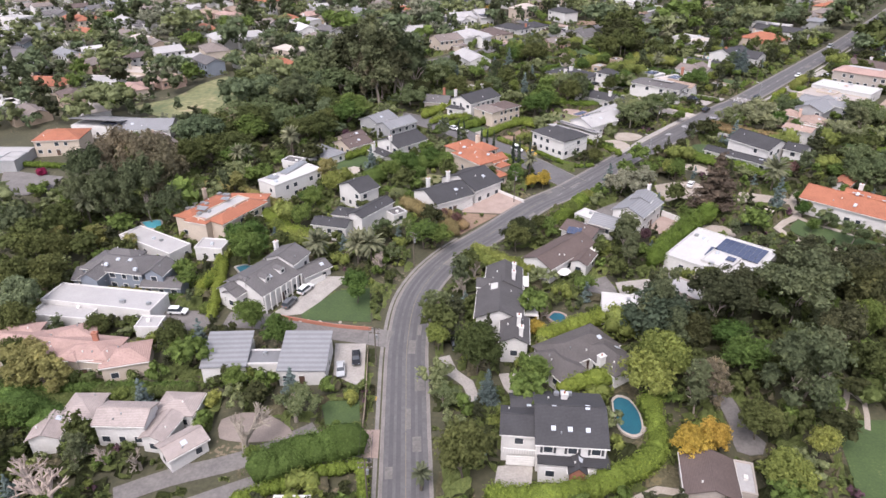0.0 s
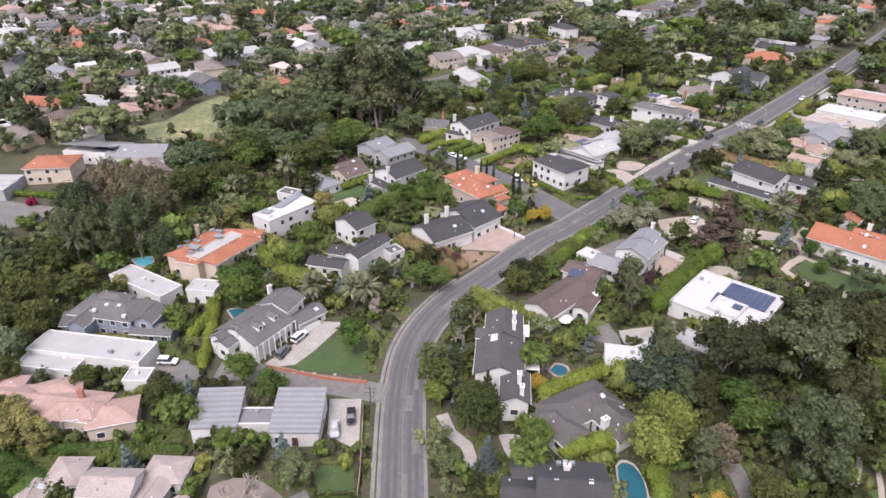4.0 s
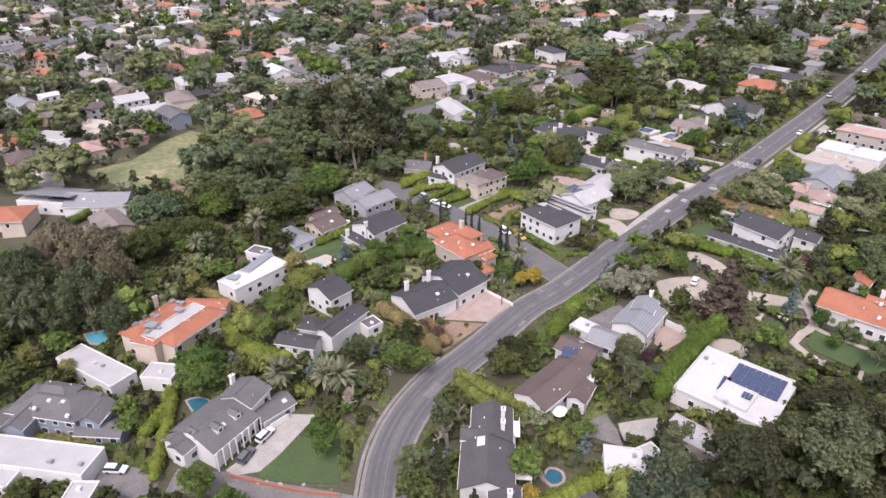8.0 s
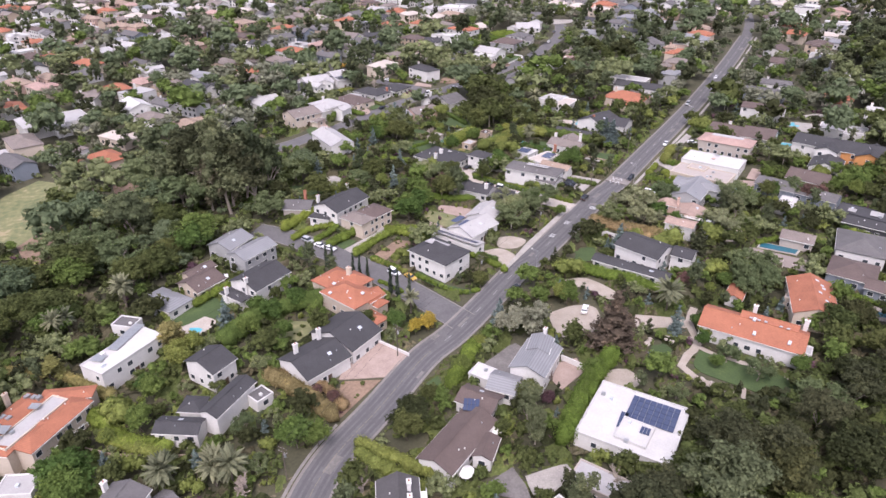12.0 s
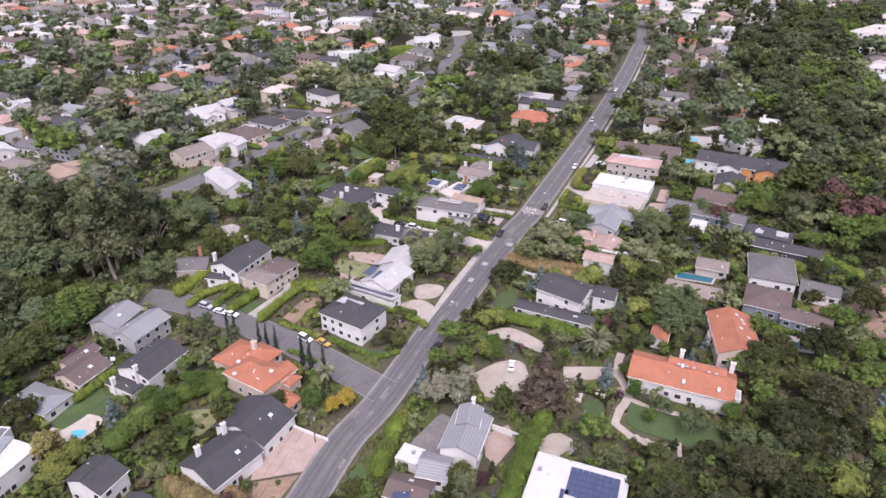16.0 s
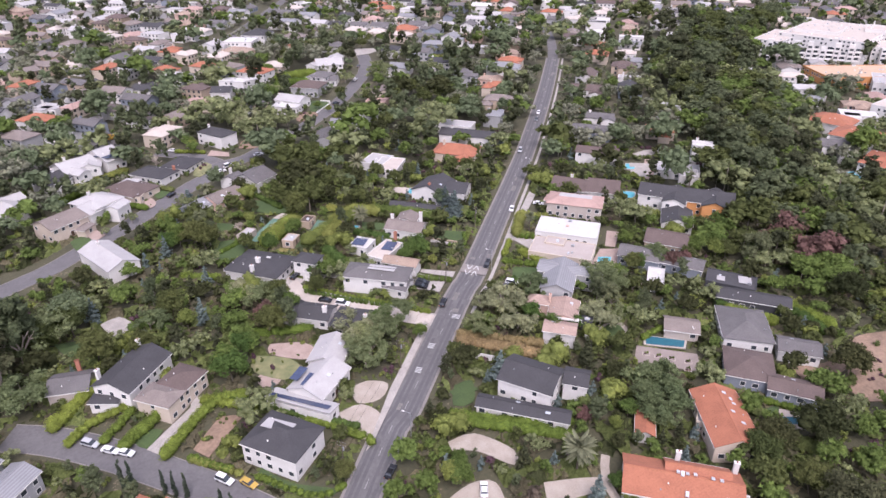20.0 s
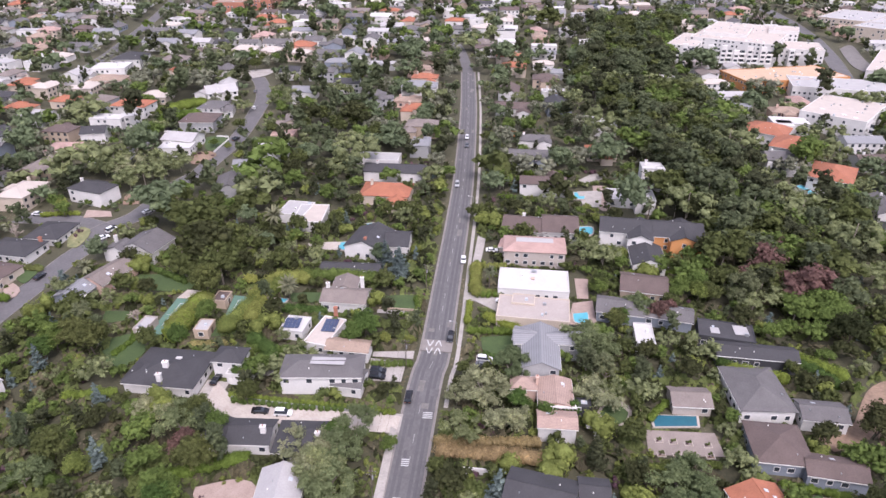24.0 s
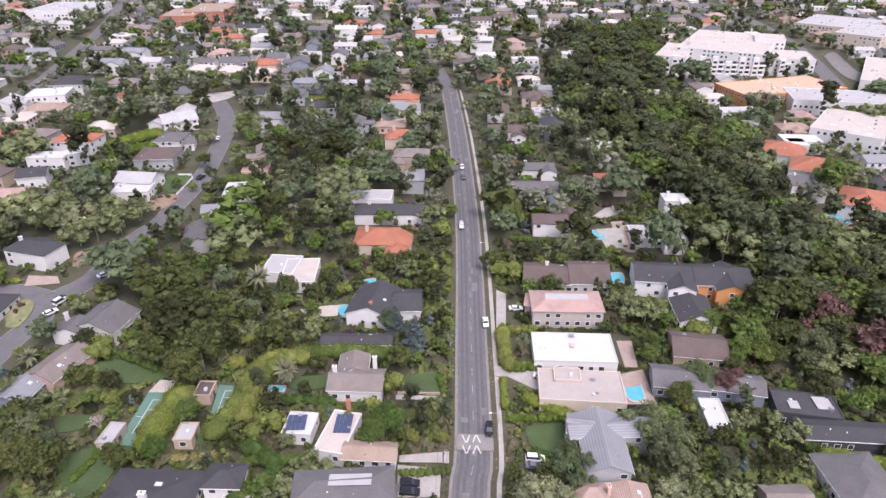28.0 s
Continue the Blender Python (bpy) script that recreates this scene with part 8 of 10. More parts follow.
area("yard", "dirt", "reddish bare earth beside the building site", "yard", [(84.1, 432.4), (88.4, 441.2), (96.5, 438.5), (98.5, 431.3), (90.2, 429.1)], edge="soft")
sprinkle([(84.1, 432.4), (88.4, 441.2), (96.5, 438.5), (98.5, 431.3), (90.2, 429.1)])
area("yard", "pink_paving", "pinkish forecourt of a building site", "yard", [(68.2, 430.8), (71.2, 436.8), (78.3, 429.5), (77.4, 424.5)])
area("verge", "dry_grass", "dry grass island at the junction", "verge", [(57.2, 410.4), (60.4, 420.9), (64.8, 423.9), (67.5, 419.3), (65.2, 413.1), (59.5, 407.8)], edge="soft")
sprinkle([(57.2, 410.4), (60.4, 420.9), (64.8, 423.9), (67.5, 419.3), (65.2, 413.1), (59.5, 407.8)])
area("driveway", "pink_paving", "pinkish concrete drive to a garage", "driveway", [(7.7, 378.8), (11.4, 381.5), (15.8, 372.1), (11.7, 368.6)])
area("driveway", "pink_paving", "pinkish curved drive beside a low house", "driveway", [(32.9, 396.2), (36.6, 396.4), (37.5, 389.6), (33.9, 386.9)], edge="soft")
sprinkle([(32.9, 396.2), (36.6, 396.4), (37.5, 389.6), (33.9, 386.9)])
area("lawn", "lawn", "lawn before a taupe-roofed house", "lawn", [(3.2, 372.5), (7.1, 375.3), (10.8, 369.2), (5.5, 363.8)], edge="soft")
area("lawn", "lawn", "strip of lawn by the street", "lawn", [(37.9, 399.8), (45.6, 405.0), (47.3, 401.9), (39.8, 393.8)], edge="soft")
area("patio", "concrete", "pale terrace in a garden", "patio", [(7.7, 311.2), (13.3, 312.8), (16.8, 305.8), (11.1, 302.5)], edge="soft")

area("driveway", "pale_paving", "wide pale concrete forecourt before a hedge", "driveway", [(61.5, 296.0), (70.5, 306.7), (71.2, 298.2), (73.7, 292.6), (100.9, 265.2), (102.6, 262.7), (98.1, 258.9)])
area("driveway", "concrete", "pale concrete pavement between road and gardens", "pavement", [(60.5, 222.3), (62.5, 223.2), (99.1, 259.6), (98.6, 261.7), (75.4, 239.4)])
area("knot_garden", "gravel", "pale gravel ring of a clipped garden", "garden", [(143.7, 230.7), (149.0, 232.1), (152.6, 229.4), (151.6, 225.0), (146.6, 223.2), (141.8, 225.2)], edge="soft")
area("lawn", "lawn", "round lawn inside a gravel ring", "lawn", [(144.3, 230.0), (148.5, 231.1), (151.4, 229.1), (150.5, 225.5), (146.6, 224.2), (142.8, 225.8)], 0.02, edge="soft")

area("track", "dirt", "bare sandy slope below the field", "track", [(-101.4, 279.0), (-93.0, 294.9), (-89.5, 292.3), (-92.8, 280.1), (-89.5, 264.5), (-93.5, 264.7)], edge="soft")
built = taken.copy()

# woods
area("driveway", "asphalt_old", "grey parking court beside the grove", "driveway", [(-160.5, 226.7), (-145.2, 221.2), (-134.6, 218.4), (-133.7, 208.9), (-139.7, 204.0), (-150.0, 204.0)])
tree("crimson", -143.0, 220.5, 3.6, 1.1)
tree("tuftpine", 45.6, 119.2, 15.8, 1.18)
tree("lime", 45.1, 106.0, 14, 0.78)
tree("gum", 61.2, 122.8, 17.7, 1.16)
tree("gumgrey", 78.2, 123.6, 19.5, 1.21)
tree("gumgrey", 67.5, 98.2, 18.6, 1.06)
tree("blackoak", 94.9, 126.3, 15.8, 1.06)
tree("gumbrown", 51.6, 100.1, 11.2, 0.97)
tree("green", 62.2, 108.8, 9.9, 1.3)
tree("green", 61.4, 115.6, 9.3, 1.18)
tree("lime", 90.7, 117.1, 13, 0.66)
tree("oak", 57.5, 91.0, 10.2, 1.12)
tree("gum", 82.8, 113.1, 14, 0.92)
tree("blackoak", 53.2, 116.2, 11.2, 0.99)
tree("oak", 85.2, 104.5, 12.1, 1.03)
tree("lime", 66.5, 85.8, 9.3, 0.75)
tree("gum", 86.9, 135.6, 15.8, 1.13)
tree("gum", 66.0, 126.5, 14.9, 1.05)
tree("oak", 77.6, 132.2, 12.1, 1.09)
tree("gum", 96.3, 130.7, 14.9, 1.13)
tree("blackoak", 130.5, 147.0, 14, 1.3)
tree("gum", 112.9, 139.4, 14, 1.12)
tree("oak", 94.5, 145.1, 9.3, 1.29)
tree("blackoak", 112.4, 127.0, 14.9, 1.25)
tree("oak", 142.8, 170.7, 11.1, 1.3)
tree("blackoak", 163.1, 168.2, 13.4, 1.3)
tree("blackoak", 150.4, 171.2, 11.2, 1.19)
tree("gum", 145.0, 147.9, 15.7, 1.3)
tree("gum", 127.3, 144.5, 13, 1.14)
tree("olive", 120.0, 146.6, 8.9, 1.4)
tree("blackoak", 192.1, 180.0, 12, 1.3)
tree("oak", 146.0, 158.9, 10.2, 1.29)
tree("gumgrey", -111.0, 194.6, 21.4, 0.83)
tree("gumbrown", -106.1, 206.5, 23.2, 0.88)
tree("gumbrown", -94.6, 204.4, 24.2, 0.87)
tree("gumgrey", -89.3, 182.6, 22.3, 0.87)
tree("gumgrey", -99.3, 180.1, 20.5, 0.78)
tree("gumgrey", -109.0, 181.7, 16.7, 0.75)
tree("gumbrown", -84.4, 189.8, 22.3, 0.78)
tree("gumgrey", -79.2, 177.9, 15.8, 0.84)
tree("sage", -90.1, 237.9, 17.2, 1.3)
tree("oak", -75.4, 225.6, 14, 1.25)
tree("green", -73.6, 245.7, 13.5, 1.3)
tree("oak", -87.7, 217.7, 14.9, 1.07)
tree("oak", -113.5, 161.7, 14.9, 1.22)
tree("oak", -100.0, 144.3, 13, 1.05)
tree("sage", -100.6, 133.2, 14, 0.93)
tree("gumgrey", -121.9, 169.6, 14.9, 0.91)
tree("oak", -105.3, 159.5, 11.2, 0.98)
tree("oak", -111.0, 174.4, 13, 1.02)
# paler kinds for these farther crowns, haze put into their leaf colour
tree("olive", -74.0, 265.6, 16.2, 1.3)
tree("olive", -81.7, 309.9, 22.6, 1.3)
tree("olive", -59.1, 307.8, 22.6, 1.3)
tree("olive", -64.6, 282.2, 17, 1.3)
tree("olive", -45.9, 296.1, 17.8, 1.3)
tree("gumbrown", -31.3, 291.5, 27, 0.78)
tree("gumbrown", -23.4, 301.4, 26, 0.73)
tree("green", -38.6, 258.2, 14, 1.3)
tree("sage", -46.4, 265.2, 13, 1.26)
tree("oak", -54.7, 241.8, 13.3, 1.3)
tree("olive", -11.0, 303.5, 16.7, 1.1)
tree("sage", 0.6, 313.2, 15.8, 1.02)
tree("olive", -82.7, 263.1, 13.4, 1.3)
tree("sage", -78.0, 285.1, 17.8, 1.3)
tree("gumgrey", -60.5, 274.1, 17.7, 1.3)
tree("olive", -43.1, 291.9, 18.7, 1.3)
tree("green", -37.6, 264.4, 14.7, 1.3)
tree("sage", -56.5, 297.9, 15.8, 1.26)
tree("olive", -3.0, 309.5, 14, 1.28)
tree("oak", 97.9, 378.4, 22.6, 1.3)
tree("olive", -14.0, 283.6, 13.4, 1.3)
tree("oak", 5.4, 291.7, 13, 1.22)
tree("oak", -86.9, 244.1, 15.1, 1.3)
tree("oak", -73.9, 251.2, 15.7, 1.3)
tree("olive", -60.6, 252.6, 14.5, 1.3)
tree("oak", -47.5, 246.9, 12.9, 1.3)
tree("green", -72.1, 220.4, 11.3, 1.3)
tree("oak", -83.5, 226.9, 12.8, 1.3)
scatter([(-121.7, 177.3), (-107.6, 178.9), (-86.2, 182.1), (-80.0, 194.5), (-71.3, 208.8), (-58.0, 226.6), (-68.4, 238.0), (-84.1, 226.5), (-99.6, 218.7), (-118.5, 213.3), (-140.2, 208.3)], ['oak', 'green', 'grove', 'shrub', 'olive', 'oak'], 4.4, 2.5, 7, 1.2, 31, 'stuff', 220, under=True)
# undergrowth of the farther wood in paler kinds, again with haze in the colour
scatter([(-71.0, 243.8), (-78.3, 275.9), (-68.3, 291.5), (-45.4, 295.5), (-12.6, 306.3), (-10.7, 288.0), (-30.9, 274.9), (-33.9, 262.6), (-49.2, 239.5)], ['olive', 'sage', 'green', 'euc', 'shrub', 'oak'], 4.4, 2.5, 7, 1.2, 32, 'stuff', 220, under=True)
scatter([(51.3, 119.6), (70.8, 140.8), (101.2, 161.2), (118.5, 152.4), (83.3, 93.2), (63.7, 88.2), (59.7, 100.1), (48.6, 102.2)], ['blackoak', 'oak', 'green', 'shrub', 'blackoak', 'grove'], 4.4, 2.5, 7, 1.2, 42, 'stuff', 220, under=True)
scatter([(84.1, 144.2), (114.1, 152.9), (130.7, 157.9), (149.0, 155.9), (108.9, 112.5), (88.0, 117.3), (73.6, 127.4)], ['blackoak', 'oak', 'green', 'shrub', 'blackoak', 'grove'], 4.4, 2.5, 7, 1.2, 43, 'stuff', 220, under=True)
scatter([(367.8, 430.6), (480.1, 503.7), (544.1, 472.5), (397.6, 388.8), (371.0, 347.9), (365.0, 320.4), (312.0, 290.0), (288.1, 265.4), (303.9, 227.8), (257.7, 216.2), (230.6, 226.8), (227.2, 245.0), (243.1, 264.6), (250.9, 282.9), (283.2, 309.5), (302.2, 348.9)], ['euc', 'oak', 'green', 'euc', 'grove', 'oak', 'euc', 'olive'], 8.0, 11, 21, 1.25, 7, "stuff", 560)
scatter([(217.7, 240.8), (253.2, 238.9), (266.3, 218.1), (220.0, 206.4), (215.6, 229.0)], ['grove', 'rust', 'oak', 'olive', 'green', 'oak'], 8, 9, 14, 1.3, 8, "thing", 130)

# garden trees
tree("willow", 75.9, 263.9, 10, 1.44)
tree("willow", 123.6, 253.3, 11, 1.40)
tree("willow", 121.7, 243.4, 11, 1.26)
tree("willow", 145.4, 232.0, 9, 1.50)
tree("willow", 96.1, 459.7, 12, 1.50)
tree("willow", 117.2, 257.0, 8, 0.82)
tree("willow", 77.2, 265.7, 10, 1.50)
tree("willow", 52.5, 299.8, 10, 1.23)
tree("oak", 469.5, 468.5, 22.1, 1.35)
tree("gum", 421.8, 408.5, 22.1, 1.35)
tree("gumgrey", 369.7, 390.7, 21.1, 1.35)
tree("blackoak", 363.3, 343.0, 19.8, 1.35)
tree("gum", 320.2, 337.2, 17.8, 1.35)
tree("oak", 334.1, 314.3, 17.9, 1.35)
tree("gum", 289.7, 301.5, 17, 1.32)
tree("gumgrey", 286.5, 281.6, 17, 1.18)
tree("blackoak", 255.8, 270.7, 17, 1.10)
tree("gum", 311.6, 281.2, 17, 1.09)
tree("oak", 280.5, 260.0, 17, 1.13)
tree("gum", 252.9, 256.1, 17, 1.15)
tree("gumgrey", 246.3, 240.7, 14, 1.33)
tree("blackoak", 233.6, 252.6, 14, 1.20)
tree("gum", 261.3, 237.6, 17, 1.00)
tree("oak", 233.6, 229.9, 14, 1.34)
tree("gum", 263.7, 219.5, 14, 1.31)
tree("gumgrey", 239.1, 208.4, 14, 1.32)
tree("blackoak", 224.2, 200.8, 14, 1.13)
tree("gum", 440.5, 493.9, 22.1, 1.35)
tree("oak", 453.0, 532.6, 22.1, 1.35)
tree("gum", 391.2, 435.8, 22.1, 1.35)
tree("gumgrey", 218.1, 232.2, 14, 1.06)
tree("rust", 234.9, 218.3, 17.7, 1.35)
tree("blackoak", 93.1, 364.0, 20.2, 1.35)
tree("green", 214.7, 249.4, 11.7, 1.35)
tree("oak", 213.0, 239.9, 8.5, 1.35)
tree("oak", 217.7, 344.8, 11.3, 1.35)
tree("blackoak", 205.0, 441.8, 19, 1.35)
tree("blackoak", 187.7, 459.8, 16.8, 1.35)
tree("blackoak", 149.7, 406.5, 13, 1.35)
tree("green", -21.1, 137.4, 10)
tree("green", -44.6, 126.8, 10)
tree("green", -36.8, 120.8, 10)
tree("green", -53.1, 160.6, 12, 1.35)
tree("green", -5.3, 162.7, 10, 1.15)
tree("green", 18.9, 105.9, 9)
tree("green", -42.7, 106.9, 7)
tree("green", -80.8, 97.2, 8)
tree("green", -42.0, 189.1, 8)
tree("oak", -60.3, 119.5, 9)
tree("oak", -79.4, 125.2, 8)
tree("oak", 7.1, 110.6, 14)
tree("oak", 3.6, 82.8, 14)
tree("blackoak", 21.2, 163.4, 9, 1.5)
tree("oak", -98.2, 125.2, 12)
tree("oak", -107.0, 143.6, 13)
tree("oak", -110.4, 157.8, 13)
tree("oak", -92.5, 114.6, 10)
tree("lime", -1.1, 118.8, 8)
tree("lime", 39.9, 101.5, 13)
tree("lime", 56.9, 78.2, 11)
tree("lime", -35.3, 197.6, 9)
tree("lime", -34.0, 87.8, 5)
tree("lime", 44.6, 109.7, 12)
tree("olive", -2.1, 130.3, 9)
tree("olive", -28.2, 98.6, 9)
tree("olive", 0.1, 101.4, 7)
tree("olive", -14.3, 157.2, 6)
tree("cedar", 8.9, 101.3, 9)
tree("euc", 46.8, 120.8, 15)
tree("euc", 49.2, 158.0, 12)
tree("euc", -65.8, 87.1, 10)
tree("euc", 70.0, 99.9, 17)
tree("euc", 48.3, 97.2, 13)
tree("euc", 51.5, 130.3, 14)
tree("euc", 43.6, 119.4, 12)
tree("euc", 49.3, 114.4, 13)
tree("yellow", 44.2, 86.5, 9)
tree("yellow", 48.5, 87.9, 8)
tree("yshrub", 18.1, 124.5, 4)
tree("yshrub", 21.2, 123.8, 4)
tree("bamboo", -87.1, 108.8, 9, 1.7)
tree("bamboo", -84.9, 111.4, 9, 1.7)
tree("bamboo", -91.0, 111.6, 9, 1.7)
tree("bamboo", -80.6, 108.4, 8, 1.7)
tree("bamboo", -88.8, 115.0, 8, 1.7)
tree("bamboo", -110.0, 167.3, 7, 1.7)
tree("bamboo", -99.2, 168.4, 7, 1.7)
tree("bamboo", -87.8, 164.0, 6, 1.7)
tree("bamboo", -66.7, 198.9, 8, 1.7)
tree("bamboo", -38.5, 206.7, 9, 1.7)
tree("limeshrub", -66.2, 105.1, 4)
tree("limeshrub", -57.6, 135.2, 3.5)
tree("limeshrub", -60.9, 141.4, 3.5)
tree("limeshrub", -46.7, 103.6, 3.5)
tree("limeshrub", -18.6, 103.1, 3)
bare_tree(-65.2, 76.9, 19)
bare_tree(-36.4, 90.2, 16)
bare_tree(-16.6, 151.6, 8)
bare_tree(5.3, 139.4, 10)
bare_tree(-28.7, 98.1, 9)
bare_tree(23.1, 128.9, 6)
bare_tree(-55.0, 87.1, 8)
bare_tree(-61.1, 87.2, 8)
bare_tree(-74.0, 85.3, 10)
palm(-33.4, 158.5, 6, 3.5)
palm(-22.9, 155.8, 6, 4)
palm(-3.8, 81.3, 4, 2.2)
palm(-105.7, 178.4, 10, 4)
palm(-103.4, 182.2, 9, 4)
palm(-71.2, 217.3, 8, 3.5)
palm(-56.2, 232.2, 8, 3.5)
palm(-55.0, 229.8, 9, 4.2)
palm(-33.9, 157.2, 6, 4.2)
palm(-19.4, 155.6, 6.5, 4.5)
palm(-22.6, 157.8, 6, 4)
palm(-68.7, 220.0, 7, 3.5)
palm(102.7, 191.2, 8, 4.8)
palm(28.8, 206.9, 7, 3)
palm(122.0, 369.5, 9, 4.2)
palm(105.6, 328.6, 6, 3.8)
palm(161.4, 291.6, 7, 2.4)
palm(57.0, 382.0, 6, 3)
palm(242.9, 285.4, 8, 2.5)
tree("green", -11.3, 213.0, 9)
tree("green", -17.5, 207.0, 9)
tree("green", -4.0, 218.0, 9)
tree("green", 1.5, 210.0, 8)
tree("green", -8.2, 203.5, 8)
tree("green", -15.6, 217.8, 8)
tree("green", -40.4, 186.7, 9)
tree("green", -41.6, 176.1, 9)
tree("green", -0.6, 161.8, 9)
tree("green", 23.4, 200.9, 8)
tree("green", 75.7, 201.7, 8.5)
tree("green", 38.1, 268.2, 11)
tree("green", 69.7, 168.4, 8)
tree("green", -52.7, 156.2, 12)
tree("lime", -36.2, 200.4, 9)
tree("lime", -31.8, 203.9, 8)
tree("lime", 107.4, 178.0, 6)
tree("lime", 38.2, 179.4, 6)
tree("lime", 54.6, 192.6, 5)
tree("lime", 45.1, 188.3, 5)
tree("lime", -48.3, 173.1, 6)
tree("olive", -17.5, 169.9, 7)
tree("olive", 74.8, 256.9, 12)
tree("olive", 139.2, 199.5, 10)
tree("olive", 87.4, 157.2, 6)
tree("olive", -14.2, 191.7, 6)
tree("olive", 107.4, 167.2, 7)
tree("olive", 63.2, 241.7, 5)
tree("oak", 20.0, 159.4, 10)
tree("oak", 15.7, 204.1, 7)
tree("oak", 10.0, 195.7, 6)
tree("oak", 27.5, 171.0, 6)
tree("oak", 52.5, 216.6, 7)
tree("oak", 51.4, 163.4, 9)
tree("oak", -23.0, 193.7, 6)
tree("oak", 60.3, 291.9, 12)
tree("oak", 176.6, 250.3, 9)
tree("redwood", 80.2, 179.5, 19, 1.55)
tree("blossom", 60.5, 191.1, 13)
tree("blossom", 55.9, 192.1, 10)
tree("euc", 48.7, 151.6, 12)
tree("euc", -27.9, 288.0, 36)
tree("euc", -22.3, 293.8, 33)
tree("euc", -34.7, 290.4, 30)
tree("yellow", 32.5, 198.8, 7)
tree("yellow", 28.6, 197.9, 6)
tree("rust", 4.0, 175.1, 5)
tree("rust", -0.1, 178.1, 5)
tree("rust", 114.4, 202.7, 6)
tree("rust", 54.1, 284.9, 10)
tree("cypress", 5.9, 240.9, 9)
tree("cypress", 7.8, 239.4, 9)
tree("cypress", 14.2, 234.2, 8)
tree("cypress", 16.2, 232.2, 8)
tree("cypress", 18.5, 230.7, 8)
tree("cypress", 24.6, 220.1, 10)
tree("cypress", 26.4, 217.6, 10)
tree("cypress", 29.6, 214.5, 10)
bare_tree(61.7, 136.2, 10)
bare_tree(-16.5, 153.0, 9)
bare_tree(8.1, 145.9, 9)
bare_tree(140.8, 204.4, 9)
tree("plum", -37.6, 247.0, 5)
tree("plum", 55.8, 163.1, 5)
tree("green", 93.5, 255.1, 6)
tree("green", 137.2, 234.3, 7)
tree("green", 37.4, 248.3, 6)
tree("green", 122.8, 158.7, 7)
tree("green", 107.6, 182.3, 6)
tree("green", 62.9, 287.3, 9)
tree("green", 78.2, 206.3, 6)
tree("green", 104.8, 174.7, 6)
tree("green", 103.4, 165.8, 5)
tree("olive", 109.6, 246.3, 10)
tree("olive", 131.6, 191.2, 11)
tree("olive", 55.8, 292.4, 13)
tree("olive", 111.0, 159.0, 8)
tree("grove", -27.4, 291.9, 34, 1.1)
tree("grove", -38.7, 301.0, 30, 1.1)
tree("grove", -19.6, 287.7, 28, 1.1)
tree("grove", -45.8, 302.2, 28, 1.1)
tree("euc", -14.0, 299.4, 26, 1.1)
tree("euc", -50.6, 298.8, 26, 1.1)
tree("oak", -41.7, 261.8, 14)
tree("oak", -49.5, 276.5, 14)
tree("oak", -36.9, 270.1, 12)
tree("oak", -45.4, 254.2, 12)
tree("oak", 95.4, 382.8, 14)
tree("oak", 96.6, 358.7, 14)
tree("oak", 83.2, 360.1, 12)
tree("oak", 196.9, 459.8, 13)
tree("oak", 182.7, 454.7, 12)
tree("oak", 182.1, 365.6, 8)
tree("spruce", 164.4, 334.7, 20, 0.8)
tree("cedar", 141.2, 315.3, 13, 1.3)
tree("cedar", 143.1, 326.3, 10, 1.3)
tree("oak", 92.1, 368.4, 17)
tree("oak", 92.3, 350.9, 18)
tree("oak", 84.9, 346.4, 15)
tree("oak", 84.2, 362.8, 14)
tree("oak", 102.3, 361.4, 13)
tree("oak", 111.8, 397.3, 12)
tree("oak", 105.3, 398.5, 12)
tree("oak", 117.1, 390.1, 10)
tree("oak", 134.4, 355.5, 9)
tree("oak", 112.6, 360.2, 9)
tree("oak", 113.8, 349.3, 9)
tree("oak", 189.8, 329.3, 10)
tree("oak", 203.0, 276.9, 9)
tree("oak", 206.3, 439.9, 15)
tree("oak", 192.9, 438.8, 15)
tree("oak", 205.6, 422.3, 13)
tree("oak", 196.4, 462.6, 13)
tree("oak", 158.8, 417.6, 12)
tree("oak", 158.8, 435.3, 10)
tree("oak", 248.5, 385.9, 9)
tree("oak", 243.1, 374.2, 9)
tree("oak", 188.3, 266.1, 9)
tree("oak", 218.6, 255.0, 10)
tree("green", 113.8, 296.0, 11)
tree("green", 109.6, 296.0, 9)
tree("green", 186.8, 265.1, 8)
tree("green", 193.8, 505.9, 11)
tree("green", 185.9, 486.5, 11)
tree("green", 218.6, 343.6, 11)
tree("green", 68.5, 328.5, 8)
tree("green", 129.1, 351.1, 7)
tree("green", 212.8, 245.4, 10)
tree("green", 205.4, 247.1, 10)
tree("green", 205.0, 270.1, 8)
tree("lime", 124.9, 359.2, 7)
tree("lime", 209.8, 242.3, 9)
tree("lime", 325.5, 461.2, 9)
tree("lime", 116.9, 289.7, 5)
tree("lime", 122.0, 284.4, 5)
tree("lime", 99.1, 343.5, 6)
tree("lime", 106.5, 350.2, 6)
tree("lime", 244.0, 355.6, 6)
tree("lime", 149.1, 366.7, 5)
tree("lime", 229.8, 306.7, 5)
tree("olive", 162.2, 244.7, 12)
tree("olive", 157.9, 246.6, 10)
tree("olive", 139.6, 258.3, 8)
tree("olive", 115.3, 449.7, 13)
tree("olive", 96.1, 474.2, 13)
tree("olive", 105.7, 442.8, 11)
tree("olive", 116.0, 366.3, 8)
tree("olive", 93.4, 311.3, 6)
tree("olive", 87.2, 466.3, 11)
tree("rust", 190.2, 244.0, 9)
tree("rust", 239.7, 236.1, 16)
tree("rust", 251.6, 235.6, 14)
